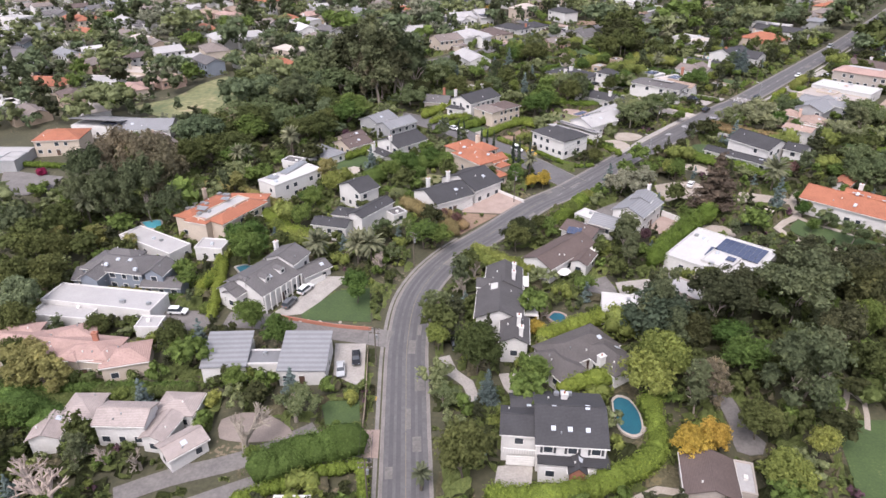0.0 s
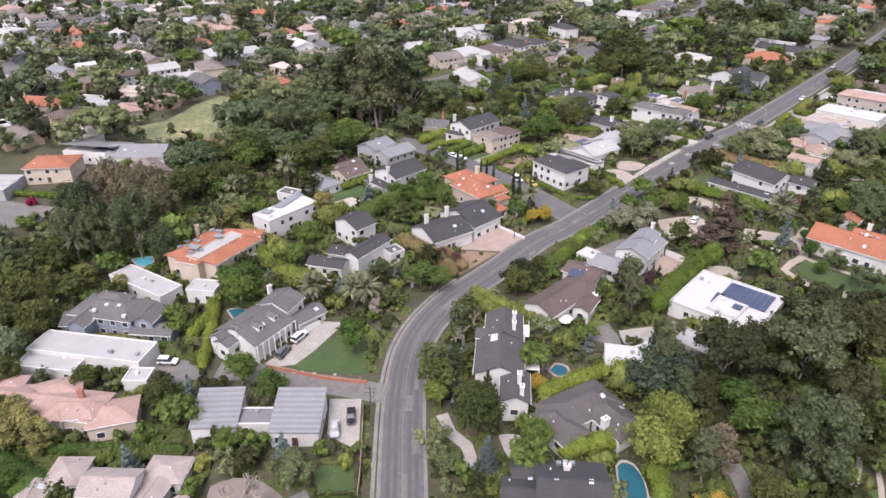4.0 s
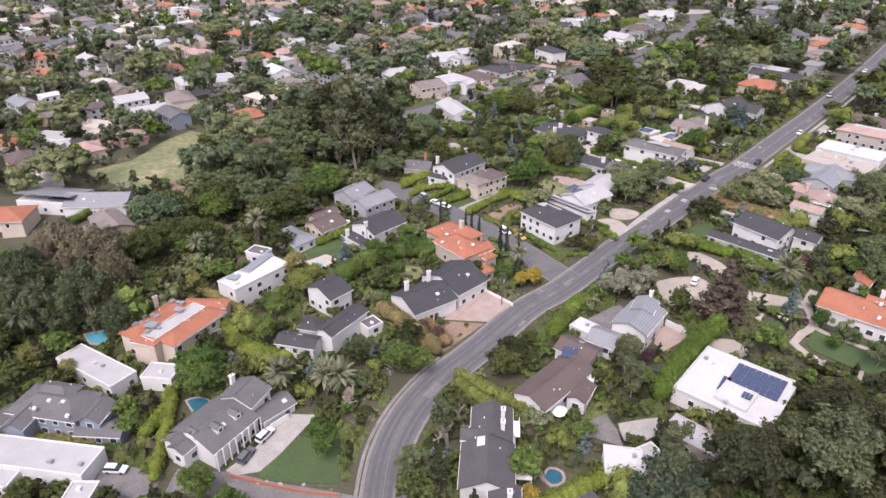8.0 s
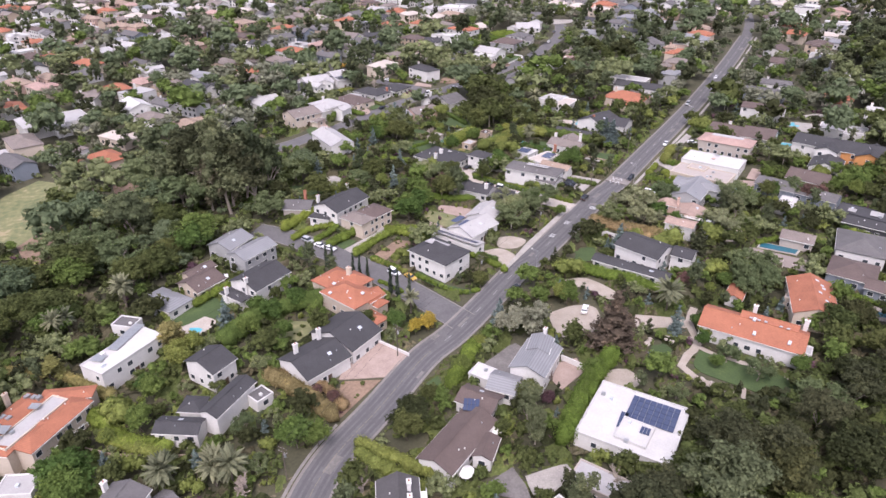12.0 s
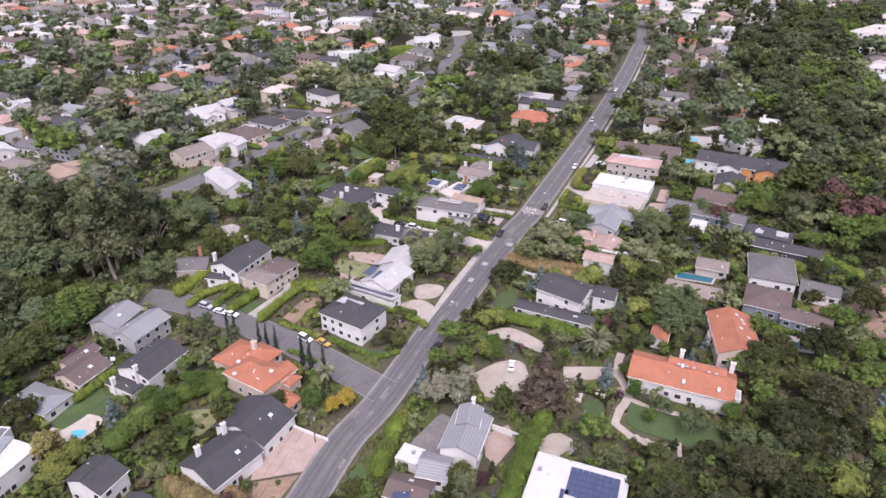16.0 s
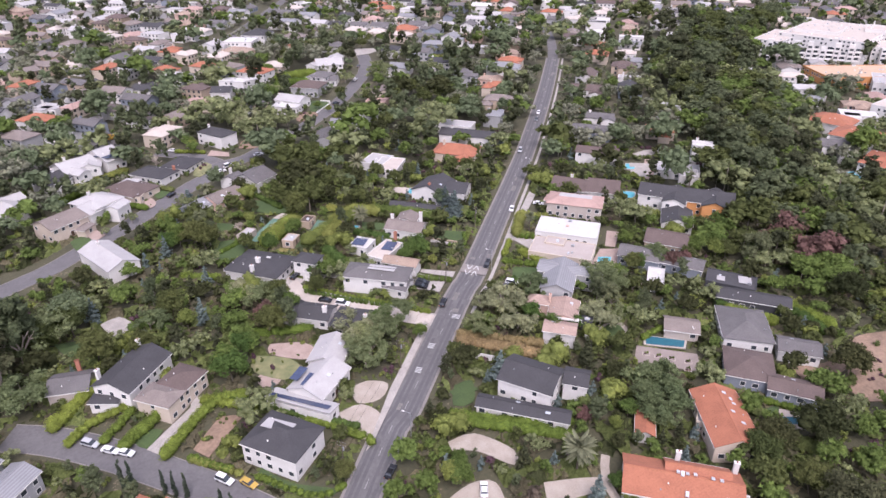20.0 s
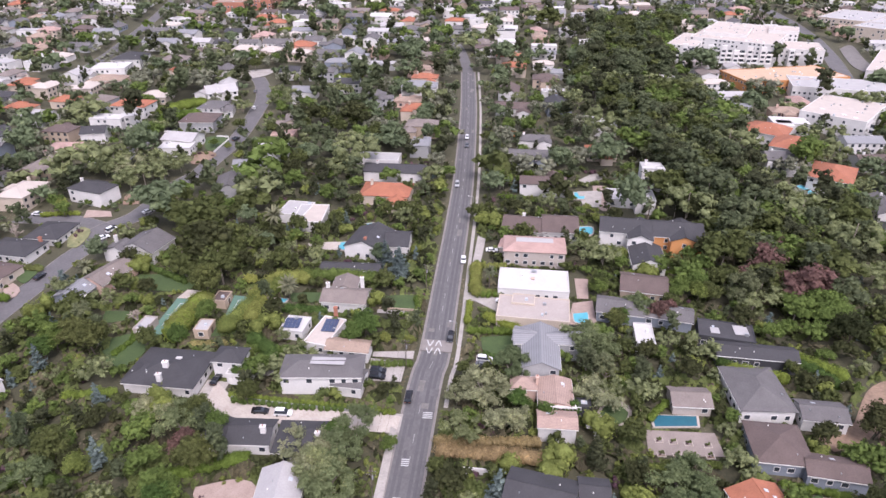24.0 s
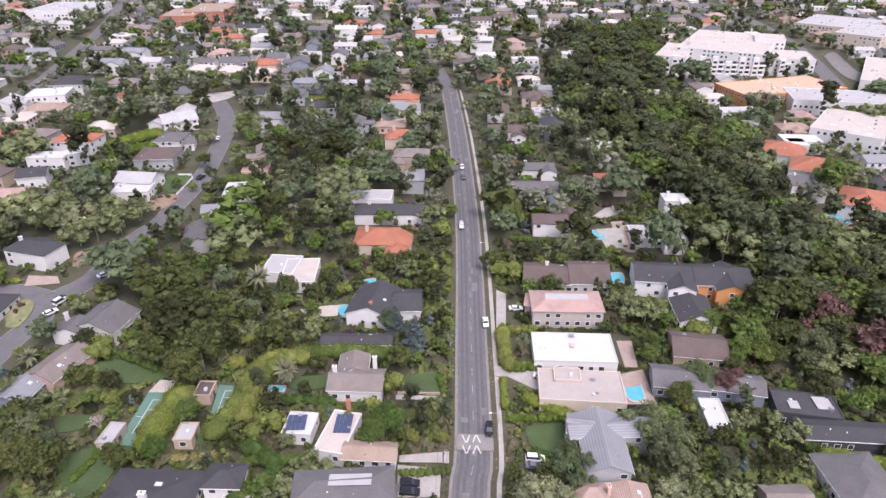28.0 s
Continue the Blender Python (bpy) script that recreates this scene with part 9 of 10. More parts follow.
tree("rust", 194.2, 243.3, 8)
tree("rust", 229.3, 237.2, 10)
tree("orange", 306.3, 303.8, 9)
tree("orange", 261.1, 379.7, 7)
bare_tree(179.9, 418.2, 14)
bare_tree(188.9, 420.8, 12)
bare_tree(62.1, 346.9, 9)
bare_tree(186.6, 229.3, 8)
bare_tree(168.3, 241.4, 8)
tree("mauve", 220.8, 275.6, 5)
tree("mauve", 132.1, 334.9, 3)
tree("euc", 49.6, 350.6, 12, 1.3)
tree("euc", 45.6, 349.5, 12, 1.3)
tree("euc", 49.4, 342.8, 10, 1.3)
tree("euc", 154.3, 237.3, 11, 1.3)
tree("euc", 162.5, 230.2, 10, 1.3)
tree("euc", 154.1, 242.9, 10, 1.3)
tree("green", 37.9, 268.4, 11)
tree("green", 43.7, 273.4, 10)
tree("green", 130.7, 237.1, 8)
tree("green", 128.3, 245.0, 8)
tree("green", 84.9, 265.4, 9)
tree("green", 126.1, 198.4, 7)
tree("green", 100.6, 237.6, 6)
tree("green", 79.9, 334.1, 9)
tree("green", 30.4, 304.2, 8)
tree("olive", 81.6, 258.7, 12)
tree("olive", 89.3, 262.9, 12)
tree("olive", 76.0, 254.6, 11)
tree("olive", 135.2, 253.9, 12)
tree("olive", 133.9, 200.6, 13)
tree("olive", 143.3, 201.1, 11)
tree("euc", 60.0, 277.6, 13)
tree("euc", 60.1, 288.0, 12)
tree("euc", 24.1, 311.9, 11)
tree("euc", 98.7, 330.7, 10)
tree("olive", 91.3, 462.6, 14, 1.1)
tree("olive", 97.6, 444.8, 14, 1.1)
tree("olive", 109.0, 448.7, 13, 1.1)
tree("olive", 91.5, 445.3, 12, 1.1)
tree("green", 61.9, 446.3, 8, 1.1)
tree("green", 62.8, 436.6, 8, 1.1)
tree("green", 113.2, 392.5, 11, 1.1)
tree("green", 109.6, 401.2, 10, 1.1)
tree("oak", 86.8, 404.5, 7, 1.1)
tree("oak", 104.2, 415.2, 10, 1.1)
tree("oak", 95.4, 387.1, 14, 1.1)
tree("oak", 99.2, 368.8, 15, 1.1)
tree("oak", 93.5, 371.6, 13, 1.1)
tree("oak", 106.0, 370.5, 13, 1.1)
tree("lime", 76.5, 408.3, 5)
bare_tree(44.8, 428.2, 11)
bare_tree(59.0, 362.5, 9)
tree("grove", 33.8, 446.0, 14, 1.2)
tree("grove", 35.4, 426.4, 12, 1.2)
tree("grove", 28.4, 438.7, 10, 1.2)
tree("yellow", 29.8, 464.7, 9)
tree("green", 10.8, 456.3, 9)
tree("green", 39.5, 348.7, 11)
tree("green", 35.8, 346.3, 10)
tree("green", 18.3, 382.7, 6)
tree("oak", 48.7, 355.4, 15, 1.1)
tree("oak", 47.6, 340.0, 14, 1.1)
tree("oak", 44.5, 347.4, 12, 1.1)
tree("lime", 63.8, 442.5, 7)
tree("lime", 56.5, 392.5, 4)
tree("olive", 47.9, 377.6, 9)
tree("olive", 26.2, 377.7, 6)
tree("olive", 16.1, 371.9, 4)
tree("green", 135.6, 565.3, 13, 1.2)
tree("green", 118.2, 493.0, 13, 1.2)
tree("green", 138.8, 467.1, 6, 1.2)
tree("green", 146.0, 555.1, 9, 1.2)
tree("olive", 172.2, 505.5, 10, 1.2)
tree("olive", 198.1, 506.8, 14, 1.2)
tree("olive", 189.6, 495.5, 13, 1.2)
tree("olive", 93.0, 468.2, 15, 1.2)
tree("olive", 109.9, 456.2, 12, 1.2)
tree("oak", 168.8, 463.5, 9, 1.1)
tree("oak", 158.4, 479.3, 9, 1.1)
tree("oak", 170.0, 575.2, 15, 1.1)
tree("oak", 155.4, 573.7, 11, 1.1)
tree("oak", 154.5, 599.0, 11, 1.1)
tree("oak", 213.7, 575.2, 11, 1.1)
tree("oak", 225.4, 585.2, 10, 1.1)
tree("lime", 141.5, 442.8, 7)
tree("lime", 142.8, 459.6, 5)
tree("lime", 149.9, 454.4, 6)
tree("green", 37.9, 264.5, 12, 1.15)
tree("green", 45.7, 274.1, 9, 1.15)
tree("olive", 73.4, 251.2, 12, 1.2)
tree("olive", 133.4, 193.2, 12, 1.2)
tree("olive", 21.5, 299.7, 10, 1.2)
tree("oak", 53.5, 278.3, 13)
tree("oak", 18.0, 288.2, 11)
tree("oak", 28.8, 303.8, 12)
tree("oak", 73.7, 292.3, 9)
tree("oak", 0.1, 309.2, 13)
tree("oak", -9.1, 304.1, 14)
tree("lime", 32.0, 295.6, 8)
tree("lime", 146.4, 220.7, 5)
tree("lime", 120.1, 196.8, 5)
tree("lime", 74.4, 203.2, 8)
tree("lime", 76.2, 256.3, 6)
tree("sage", 114.7, 361.8, 9, 1.1)
tree("sage", 142.3, 328.2, 9, 1.1)
tree("sage", 98.2, 405.6, 8, 1.1)
tree("green", 124.6, 358.3, 8)
tree("green", 214.4, 260.1, 9)
tree("green", 178.8, 250.2, 8)
tree("olive", 159.8, 249.5, 12, 1.2)
tree("olive", 188.0, 252.0, 10, 1.2)
tree("olive", 200.3, 282.5, 11, 1.2)
tree("olive", 202.0, 275.5, 11, 1.2)

# hedges
hedge([(135.9, 528.9), (148.2, 531.7), (159.1, 530.2)], 6, 5, "hedge", "thick leafy garden hedge in green")
hedge([(130.8, 515.1), (141.2, 516.8), (149.8, 513.1)], 5, 5, "hedge", "thick leafy garden hedge in green")
hedge([(156.2, 457.5), (164.6, 452.7), (171.1, 446.0)], 4, 4, "green", "thick leafy garden hedge in dark green")
hedge([(107.8, 496.7), (115.3, 505.8)], 4, 4, "green", "thick leafy garden hedge in dark green")
hedge([(10.1, 422.3), (19.9, 426.5), (30.2, 430.9)], 4, 2.6, "lime", "thick leafy garden hedge in yellow-green")
hedge([(3.9, 409.2), (9.7, 414.1), (14.5, 413.9)], 4, 3.6, "hedge", "thick leafy garden hedge in green")
hedge([(28.4, 391.7), (32.9, 386.6)], 3, 2.4, "hedge", "thick leafy garden hedge in green")
hedge([(41.9, 404.1), (45.6, 399.7)], 3, 2, "shrub", "thick leafy garden hedge in mixed greens")
hedge([(56.1, 442.0), (61.7, 438.6), (67.3, 434.9)], 2, 2, "hedge", "thick leafy garden hedge in green")
hedge([(-35.0, 79.4), (-27.5, 82.2), (-21.5, 84.6), (-15.2, 86.1)], 2.4, 2.4, "hedge", "thick leafy garden hedge in green")
hedge([(-14.6, 85.9), (-13.5, 78.2)], 2, 2.4, "hedge", "thick leafy garden hedge in green")
hedge([(-31.4, 85.1), (-24.7, 87.7), (-16.8, 89.8)], 6, 6, "green", "thick leafy garden hedge in dark green")
hedge([(8.8, 77.7), (16.8, 77.5), (25.2, 78.9), (32.0, 82.1), (37.2, 85.5), (39.4, 91.7), (40.1, 99.1)], 3.8, 4.5, "hedge", "thick leafy garden hedge in green")
hedge([(24.5, 104.3), (31.3, 106.0), (36.9, 108.8)], 4, 4, "hedge", "thick leafy garden hedge in green")
hedge([(22.5, 120.1), (29.4, 123.8), (37.0, 127.3)], 3.5, 4, "hedge", "thick leafy garden hedge in green")
hedge([(9.1, 159.7), (16.2, 153.6), (23.3, 147.9)], 3, 3, "lime", "thick leafy garden hedge in yellow-green")
hedge([(-61.0, 145.6), (-59.1, 155.9)], 2.2, 3, "hedge", "thick leafy garden hedge in green")
hedge([(-96.8, 145.1), (-82.3, 144.4), (-72.7, 142.5)], 1.6, 2, "bamboo", "thick leafy garden hedge in yellowish green")
hedge([(-70.8, 107.2), (-63.5, 106.1), (-51.9, 106.6)], 3, 2.5, "shrub", "thick leafy garden hedge in mixed greens")
hedge([(-89.2, 104.1), (-83.3, 101.6), (-76.0, 96.9)], 6, 5, "green", "thick leafy garden hedge in dark green")
hedge([(54.6, 149.1), (65.2, 162.5), (77.1, 173.4)], 4, 6.5, "hedge", "thick leafy garden hedge in green")
hedge([(57.4, 153.5), (70.9, 169.2)], 3.5, 6, "green", "thick leafy garden hedge in dark green")
hedge([(85.7, 221.0), (96.7, 211.6), (110.0, 203.8)], 3, 3, "hedge", "thick leafy garden hedge in green")
hedge([(104.4, 249.0), (123.2, 233.0)], 2.5, 3, "ochre", "thick leafy garden hedge in brownish green")
hedge([(102.9, 245.9), (112.8, 236.3), (120.2, 228.7)], 3.8, 3.6, "ochre", "thick leafy garden hedge in brownish green")
hedge([(87.1, 218.0), (96.8, 209.3), (107.6, 199.8)], 3.5, 3, "hedge", "thick leafy garden hedge in green")
hedge([(198.1, 217.6), (205.5, 205.4), (207.8, 194.8)], 3.4, 4, "hedge", "thick leafy garden hedge in green")
hedge([(159.5, 187.6), (167.7, 176.5)], 2, 2, "hedge", "thick leafy garden hedge in green")
hedge([(71.3, 298.1), (82.6, 285.4), (94.7, 272.4), (101.7, 264.8)], 1.5, 1.8, "hedge", "thick leafy garden hedge in green")
hedge([(51.5, 239.1), (61.2, 227.3), (62.7, 223.9)], 2.4, 2, "hedge", "thick leafy garden hedge in green")
hedge([(29.1, 260.2), (40.6, 250.1)], 2.4, 2.5, "hedge", "thick leafy garden hedge in green")
hedge([(49.0, 280.9), (64.2, 275.3)], 3.5, 3, "hedge", "thick leafy garden hedge in green")
hedge([(68.1, 332.1), (81.9, 343.6)], 6, 5, "hedge", "thick leafy garden hedge in green")
hedge([(81.8, 325.1), (94.6, 331.6), (109.8, 337.1)], 5, 5, "lime", "thick leafy garden hedge in yellow-green")
hedge([(76.9, 302.8), (82.4, 310.8)], 3.5, 4, "lime", "thick leafy garden hedge in yellow-green")
hedge([(90.3, 324.8), (97.6, 333.5), (105.3, 338.5), (114.2, 334.7)], 6, 5, "lime", "thick leafy garden hedge in yellow-green")
hedge([(69.5, 333.9), (74.3, 338.2), (82.2, 342.4)], 7, 5, "lime", "thick leafy garden hedge in yellow-green")
hedge([(115.6, 334.9), (125.8, 326.6), (134.7, 316.7)], 4, 4.5, "green", "thick leafy garden hedge in dark green")
hedge([(101.3, 323.6), (110.2, 314.6)], 2.6, 3, "green", "thick leafy garden hedge in dark green")
hedge([(84.3, 312.0), (95.3, 301.8)], 2.6, 2.5, "green", "thick leafy garden hedge in dark green")
hedge([(71.4, 325.3), (78.8, 319.6)], 2, 2, "bamboo", "thick leafy garden hedge in yellowish green")
hedge([(165.3, 302.7), (155.0, 291.4)], 4, 3.5, "lime", "thick leafy garden hedge in yellow-green")
hedge([(166.0, 303.3), (173.5, 296.7)], 2, 3, "lime", "thick leafy garden hedge in yellow-green")
hedge([(155.3, 291.0), (166.0, 282.5)], 2.6, 2.6, "lime", "thick leafy garden hedge in yellow-green")
hedge([(149.5, 288.3), (142.4, 281.9)], 1.5, 2.2, "hedge", "thick leafy garden hedge in green")
hedge([(207.1, 266.5), (218.3, 256.4)], 1.8, 2, "hedge", "thick leafy garden hedge in green")
hedge([(140.4, 277.7), (150.8, 268.2)], 2, 2.2, "hedge", "thick leafy garden hedge in green")
hedge([(185.8, 216.6), (193.4, 205.0)], 3, 4, "hedge", "thick leafy garden hedge in green")
hedge([(136.2, 266.5), (140.6, 259.4)], 2, 2, "green", "thick leafy garden hedge in dark green")
hedge([(21.9, 240.7), (31.0, 230.7)], 1.6, 1.5, "lime", "thick leafy garden hedge in yellow-green")
hedge([(34.6, 227.7), (40.5, 219.8), (45.6, 215.1), (51.3, 215.0)], 1.6, 1.4, "hedge", "thick leafy garden hedge in green")
hedge([(16.2, 245.3), (30.1, 256.9), (38.8, 256.4)], 3, 3, "hedge", "thick leafy garden hedge in green")
hedge([(8.1, 253.6), (16.7, 259.6)], 3, 3.2, "hedge", "thick leafy garden hedge in green")
hedge([(-7.6, 269.1), (3.8, 280.2)], 3.6, 3.6, "hedge", "thick leafy garden hedge in green")
hedge([(-34.2, 227.0), (-25.2, 235.0)], 2.4, 3, "hedge", "thick leafy garden hedge in green")
hedge([(-11.9, 188.1), (-3.7, 179.5), (2.9, 170.1)], 4.2, 4, "ochre", "thick leafy garden hedge in brownish green")
hedge([(-49.7, 175.8), (-42.9, 170.8), (-36.4, 167.3)], 4, 3.2, "lime", "thick leafy garden hedge in yellow-green")
hedge([(8.6, 156.9), (14.5, 150.5), (20.5, 144.3)], 3.4, 3, "lime", "thick leafy garden hedge in yellow-green")
hedge([(5.0, 288.7), (13.3, 293.4)], 2, 2.4, "lime", "thick leafy garden hedge in yellow-green")
hedge([(-4.3, 261.4), (0.7, 265.7), (9.7, 267.9)], 2.4, 2.4, "hedge", "thick leafy garden hedge in green")
hedge([(3.6, 257.8), (10.9, 265.5)], 2.4, 2.4, "hedge", "thick leafy garden hedge in green")
hedge([(16.4, 302.8), (22.9, 302.1), (28.6, 293.9)], 3, 3, "green", "thick leafy garden hedge in dark green")
hedge([(161.1, 221.0), (152.8, 220.3)], 2, 2, "hedge", "thick leafy garden hedge in green")
hedge([(139.8, 210.4), (152.7, 200.7)], 2, 1.6, "lime", "thick leafy garden hedge in yellow-green")
hedge([(149.1, 279.0), (154.1, 261.6), (162.0, 247.7)], 3, 3, "hedge", "thick leafy garden hedge in green")
hedge([(22.1, 227.0), (28.1, 219.9)], 1.5, 1.2, "hedge", "thick leafy garden hedge in green")
hedge([(63.4, 348.3), (58.3, 339.5), (51.9, 336.2)], 2, 1.6, "hedge", "thick leafy garden hedge in green")
hedge([(139.4, 301.8), (134.3, 296.1)], 1.6, 1.6, "lime", "thick leafy garden hedge in yellow-green")
hedge([(133.4, 521.5), (153.7, 512.5)], 3, 3, "hedge", "thick leafy garden hedge in green")
hedge([(256.1, 504.6), (271.9, 494.8)], 4, 4, "hedge", "thick leafy garden hedge in green")
hedge([(247.1, 522.0), (259.0, 515.9)], 3, 4, "lime", "thick leafy garden hedge in yellow-green")
hedge([(275.6, 660.6), (296.9, 653.6)], 3, 4, "hedge", "thick leafy garden hedge in green")
hedge([(236.4, 347.6), (251.3, 333.7)], 2.5, 3, "hedge", "thick leafy garden hedge in green")
hedge([(211.5, 338.5), (218.2, 331.0)], 2, 2, "hedge", "thick leafy garden hedge in green")
hedge([(167.7, 304.4), (155.0, 291.7), (165.1, 282.8)], 1.6, 2.6, "hedge", "clipped yellow-green hedge beside a garden")
hedge([(147.2, 273.1), (156.8, 264.0), (168.8, 253.6)], 1.5, 1.8, "green", "dense dark green hedge along a garden")
hedge([(187.0, 220.3), (198.9, 211.4), (204.2, 201.6), (203.0, 194.2)], 3, 3.5, "green", "dense dark green hedge along a garden")
hedge([(108.3, 283.9), (116.7, 277.3)], 1.8, 2.2, "green", "dense dark green hedge along a garden")
hedge([(71.0, 295.8), (84.8, 280.8), (98.3, 269.3)], 1.6, 1.8, "green", "dense dark green hedge along a garden")
hedge([(36.4, 325.5), (46.4, 318.8)], 2.5, 2.5, "hedge", "clipped yellow-green hedge beside a garden")
hedge([(-24.2, 205.9), (-13.2, 215.4), (1.8, 219.6)], 6, 5, "green", "dense dark green hedge along a garden")
hedge([(-80.8, 205.5), (-67.1, 201.2), (-51.5, 189.9)], 3, 3, "bamboo", "tall yellowish hedge of bamboo")
hedge([(43.5, 188.1), (34.0, 174.0)], 4, 3.5, "hedge", "clipped yellow-green hedge beside a garden")
hedge([(149.9, 288.6), (143.7, 282.2)], 2, 2, "hedge", "clipped yellow-green hedge beside a garden")
hedge([(138.0, 302.2), (133.7, 295.5), (129.1, 298.2)], 1.5, 1.6, "hedge", "clipped yellow-green hedge beside a garden")
hedge([(86.5, 315.0), (86.6, 303.6), (75.7, 303.6)], 4, 4.5, "green", "dense dark green hedge along a garden")
hedge([(76.4, 374.8), (82.3, 359.5)], 2, 2.4, "green", "dense dark green hedge along a garden")
hedge([(33.3, 259.1), (46.3, 245.7), (61.1, 230.5)], 2, 2.2, "green", "dense dark green hedge along a garden")
hedge([(21.8, 241.5), (28.9, 233.3)], 2, 1.6, "hedge", "clipped yellow-green hedge beside a garden")
hedge([(-60.5, 157.0), (-59.9, 151.3), (-61.9, 144.4)], 2.5, 3.2, "hedge", "clipped yellow-green hedge beside a garden")
hedge([(-75.9, 140.2), (-66.2, 140.6)], 2, 2, "green", "dense dark green hedge along a garden")
hedge([(-92.0, 106.7), (-85.7, 108.1), (-76.0, 107.8), (-61.7, 107.7), (-52.0, 107.0)], 2.5, 2.4, "green", "dense dark green hedge along a garden")
hedge([(-92.2, 144.7), (-75.5, 143.0)], 1.6, 1.8, "bamboo", "tall yellowish hedge of bamboo")
hedge([(-55.3, 131.9), (-56.8, 141.4), (-59.2, 154.8)], 2.4, 3, "hedge", "clipped yellow-green hedge beside a garden")
hedge([(-53.7, 183.0), (-45.3, 172.9), (-35.7, 168.9)], 4, 3.5, "hedge", "clipped yellow-green hedge beside a garden")
hedge([(-7.8, 189.1), (1.7, 180.7), (6.1, 173.2)], 3, 2.6, "ochre", "loose hedge with ochre leaves")

# parked cars
car(69.5, 408.2, 5, "white", "saloon")
car(73.9, 412.5, 23, "white", "van")
car(90.0, 418.8, 6, "white", "saloon")
car(179.8, 507.2, 55, "white", "saloon")
car(129.1, 449.7, 21, "black", "saloon")
car(151.3, 469.6, 22, "black", "suv")
car(193.3, 533.8, 55, "grey", "saloon")
car(44.6, 394.2, 35, "black", "saloon")
car(54.8, 444.3, -41, "white", "saloon")
car(73.9, 413.9, 29, "black", "saloon")
car(-37.7, 137.1, 68, "grey", "suv")
car(-34.8, 142.8, 60, "white", "suv")
car(-64.5, 134.6, -5, "white", "suv")
car(-18.9, 115.6, -84, "black", "saloon")
car(-21.8, 112.0, -82, "silver", "saloon")
car(2.8, 119.5, -85, "black", "saloon")
car(108.3, 266.8, 45, "black", "suv")
car(79.7, 197.2, 59, "white", "saloon")
car(62.8, 212.8, 40, "black", "saloon")
car(0.3, 258.7, -46, "silver", "suv")
car(4.5, 253.8, -44, "white", "saloon")
car(7.7, 251.1, -44, "white", "saloon")
car(27.2, 230.5, -55, "white", "van")
car(32.0, 226.6, -59, "yellow", "saloon")
car(-28.2, 240.9, 6, "white", "saloon")
car(165.9, 310.0, -133, "white", "saloon")
car(133.7, 279.1, -138, "black", "suv")
car(205.0, 358.9, -134, "silver", "suv")
car(245.4, 398.1, -133, "white", "saloon")
car(195.6, 322.9, -43, "white", "suv")
car(178.5, 308.3, -43, "white", "saloon")
car(158.9, 282.4, -62, "white", "saloon")
car(134.9, 265.1, -48, "white", "suv")
car(132.9, 263.6, -49, "grey", "saloon")
car(107.9, 280.7, -46, "black", "suv")
car(106.3, 278.9, -48, "black", "suv")
car(74.7, 287.5, -42, "black", "saloon")
car(79.0, 282.9, -42, "white", "van")
car(70.5, 306.3, 38, "black", "saloon")
car(264.3, 324.2, -33, "white", "saloon")
car(238.0, 389.8, -133, "grey", "saloon")
car(204.5, 195.2, -57, "white", "saloon")

# fences, stones and small garden things
road_sign(-13.2, 101.3, 80)
umbrella(31.1, 145.5)
umbrella(41.1, 156.2)
umbrella(40.3, 155.4)
umbrella(30.5, 144.7)
boulder(92.2, 180.2, 1.3, 1)
boulder(90.9, 179.1, 1.1, 2)
boulder(97.0, 179.6, 1.5, 3)
boulder(97.9, 177.9, 1.2, 4)
boulder(86.6, 175.4, 1, 5)
boulder(86.2, 172.6, 0.9, 6)
boulder(95.5, 181.3, 0.8, 7)
boulder(98.9, 175.9, 0.9, 8)
boulder(88.7, 177.7, 0.8, 9)
boulder(103.2, 178.3, 1.1, 10)
boulder(97.9, 162.8, 0.8, 11)
boulder(99.5, 160.8, 0.8, 12)
boulder(100.9, 158.6, 0.8, 13)
boulder(102.5, 156.6, 0.8, 14)
boulder(-33.8, 130.5, 0.6, 15)
boulder(-32.1, 130.6, 0.5, 16)
boulder(-29.2, 129.8, 0.6, 17)
boulder(-24.3, 129.6, 0.5, 18)
fence([(-16.7, 118.9), (-16.0, 109.6), (-15.5, 101.2), (-15.4, 95.8)], 1.5, "wall_tan", "weathered wooden garden fence")
fence([(65.9, 334.8), (72.9, 340.5), (81.7, 346.7)], 3, "metal", "tall wire fence of a tennis court")
fence([(165.3, 260.1), (172.2, 253.4)], 1.8, "wall_charcoal", "dark board fence behind a pool")
fence([(151.5, 268.6), (142.8, 261.0)], 1.6, "wall_tan", "weathered wooden garden fence")
wall([(65.1, 178.3), (70.2, 172.5)], 1.8, "wall_white", "white plastered garden wall")
wall([(-40.1, 132.4), (-33.8, 130.4), (-25.3, 127.9), (-16.7, 126.4)], 0.9, "wall_brick", "low brick garden wall along the lane")
wall([(17.8, 197.1), (25.3, 189.2)], 1, "wall_white", "low white wall round a forecourt")
wall([(103.3, 239.0), (109.0, 233.2)], 2, "wall_white", "white plastered garden wall")
wall([(70.9, 297.2), (82.2, 284.6), (94.3, 271.6)], 1.2, "wall_grey", "grey retaining wall below a hedge")
wall([(-53.7, 172.9), (-46.8, 169.3), (-34.9, 166.6), (-26.0, 163.9)], 1.2, "wall_tan", "tan garden wall along a lane")
wall([(-13.2, 87.5), (-22.4, 84.3), (-34.3, 79.9)], 1.2, "wall_charcoal", "dark wall along a lane")
wall([(134.6, 296.9), (125.8, 305.7)], 0.8, "wall_tan", "low tan garden wall")
wall([(136.0, 461.6), (148.9, 472.8), (149.8, 476.1), (145.4, 480.0)], 1, "wall_white", "white plastered garden wall")
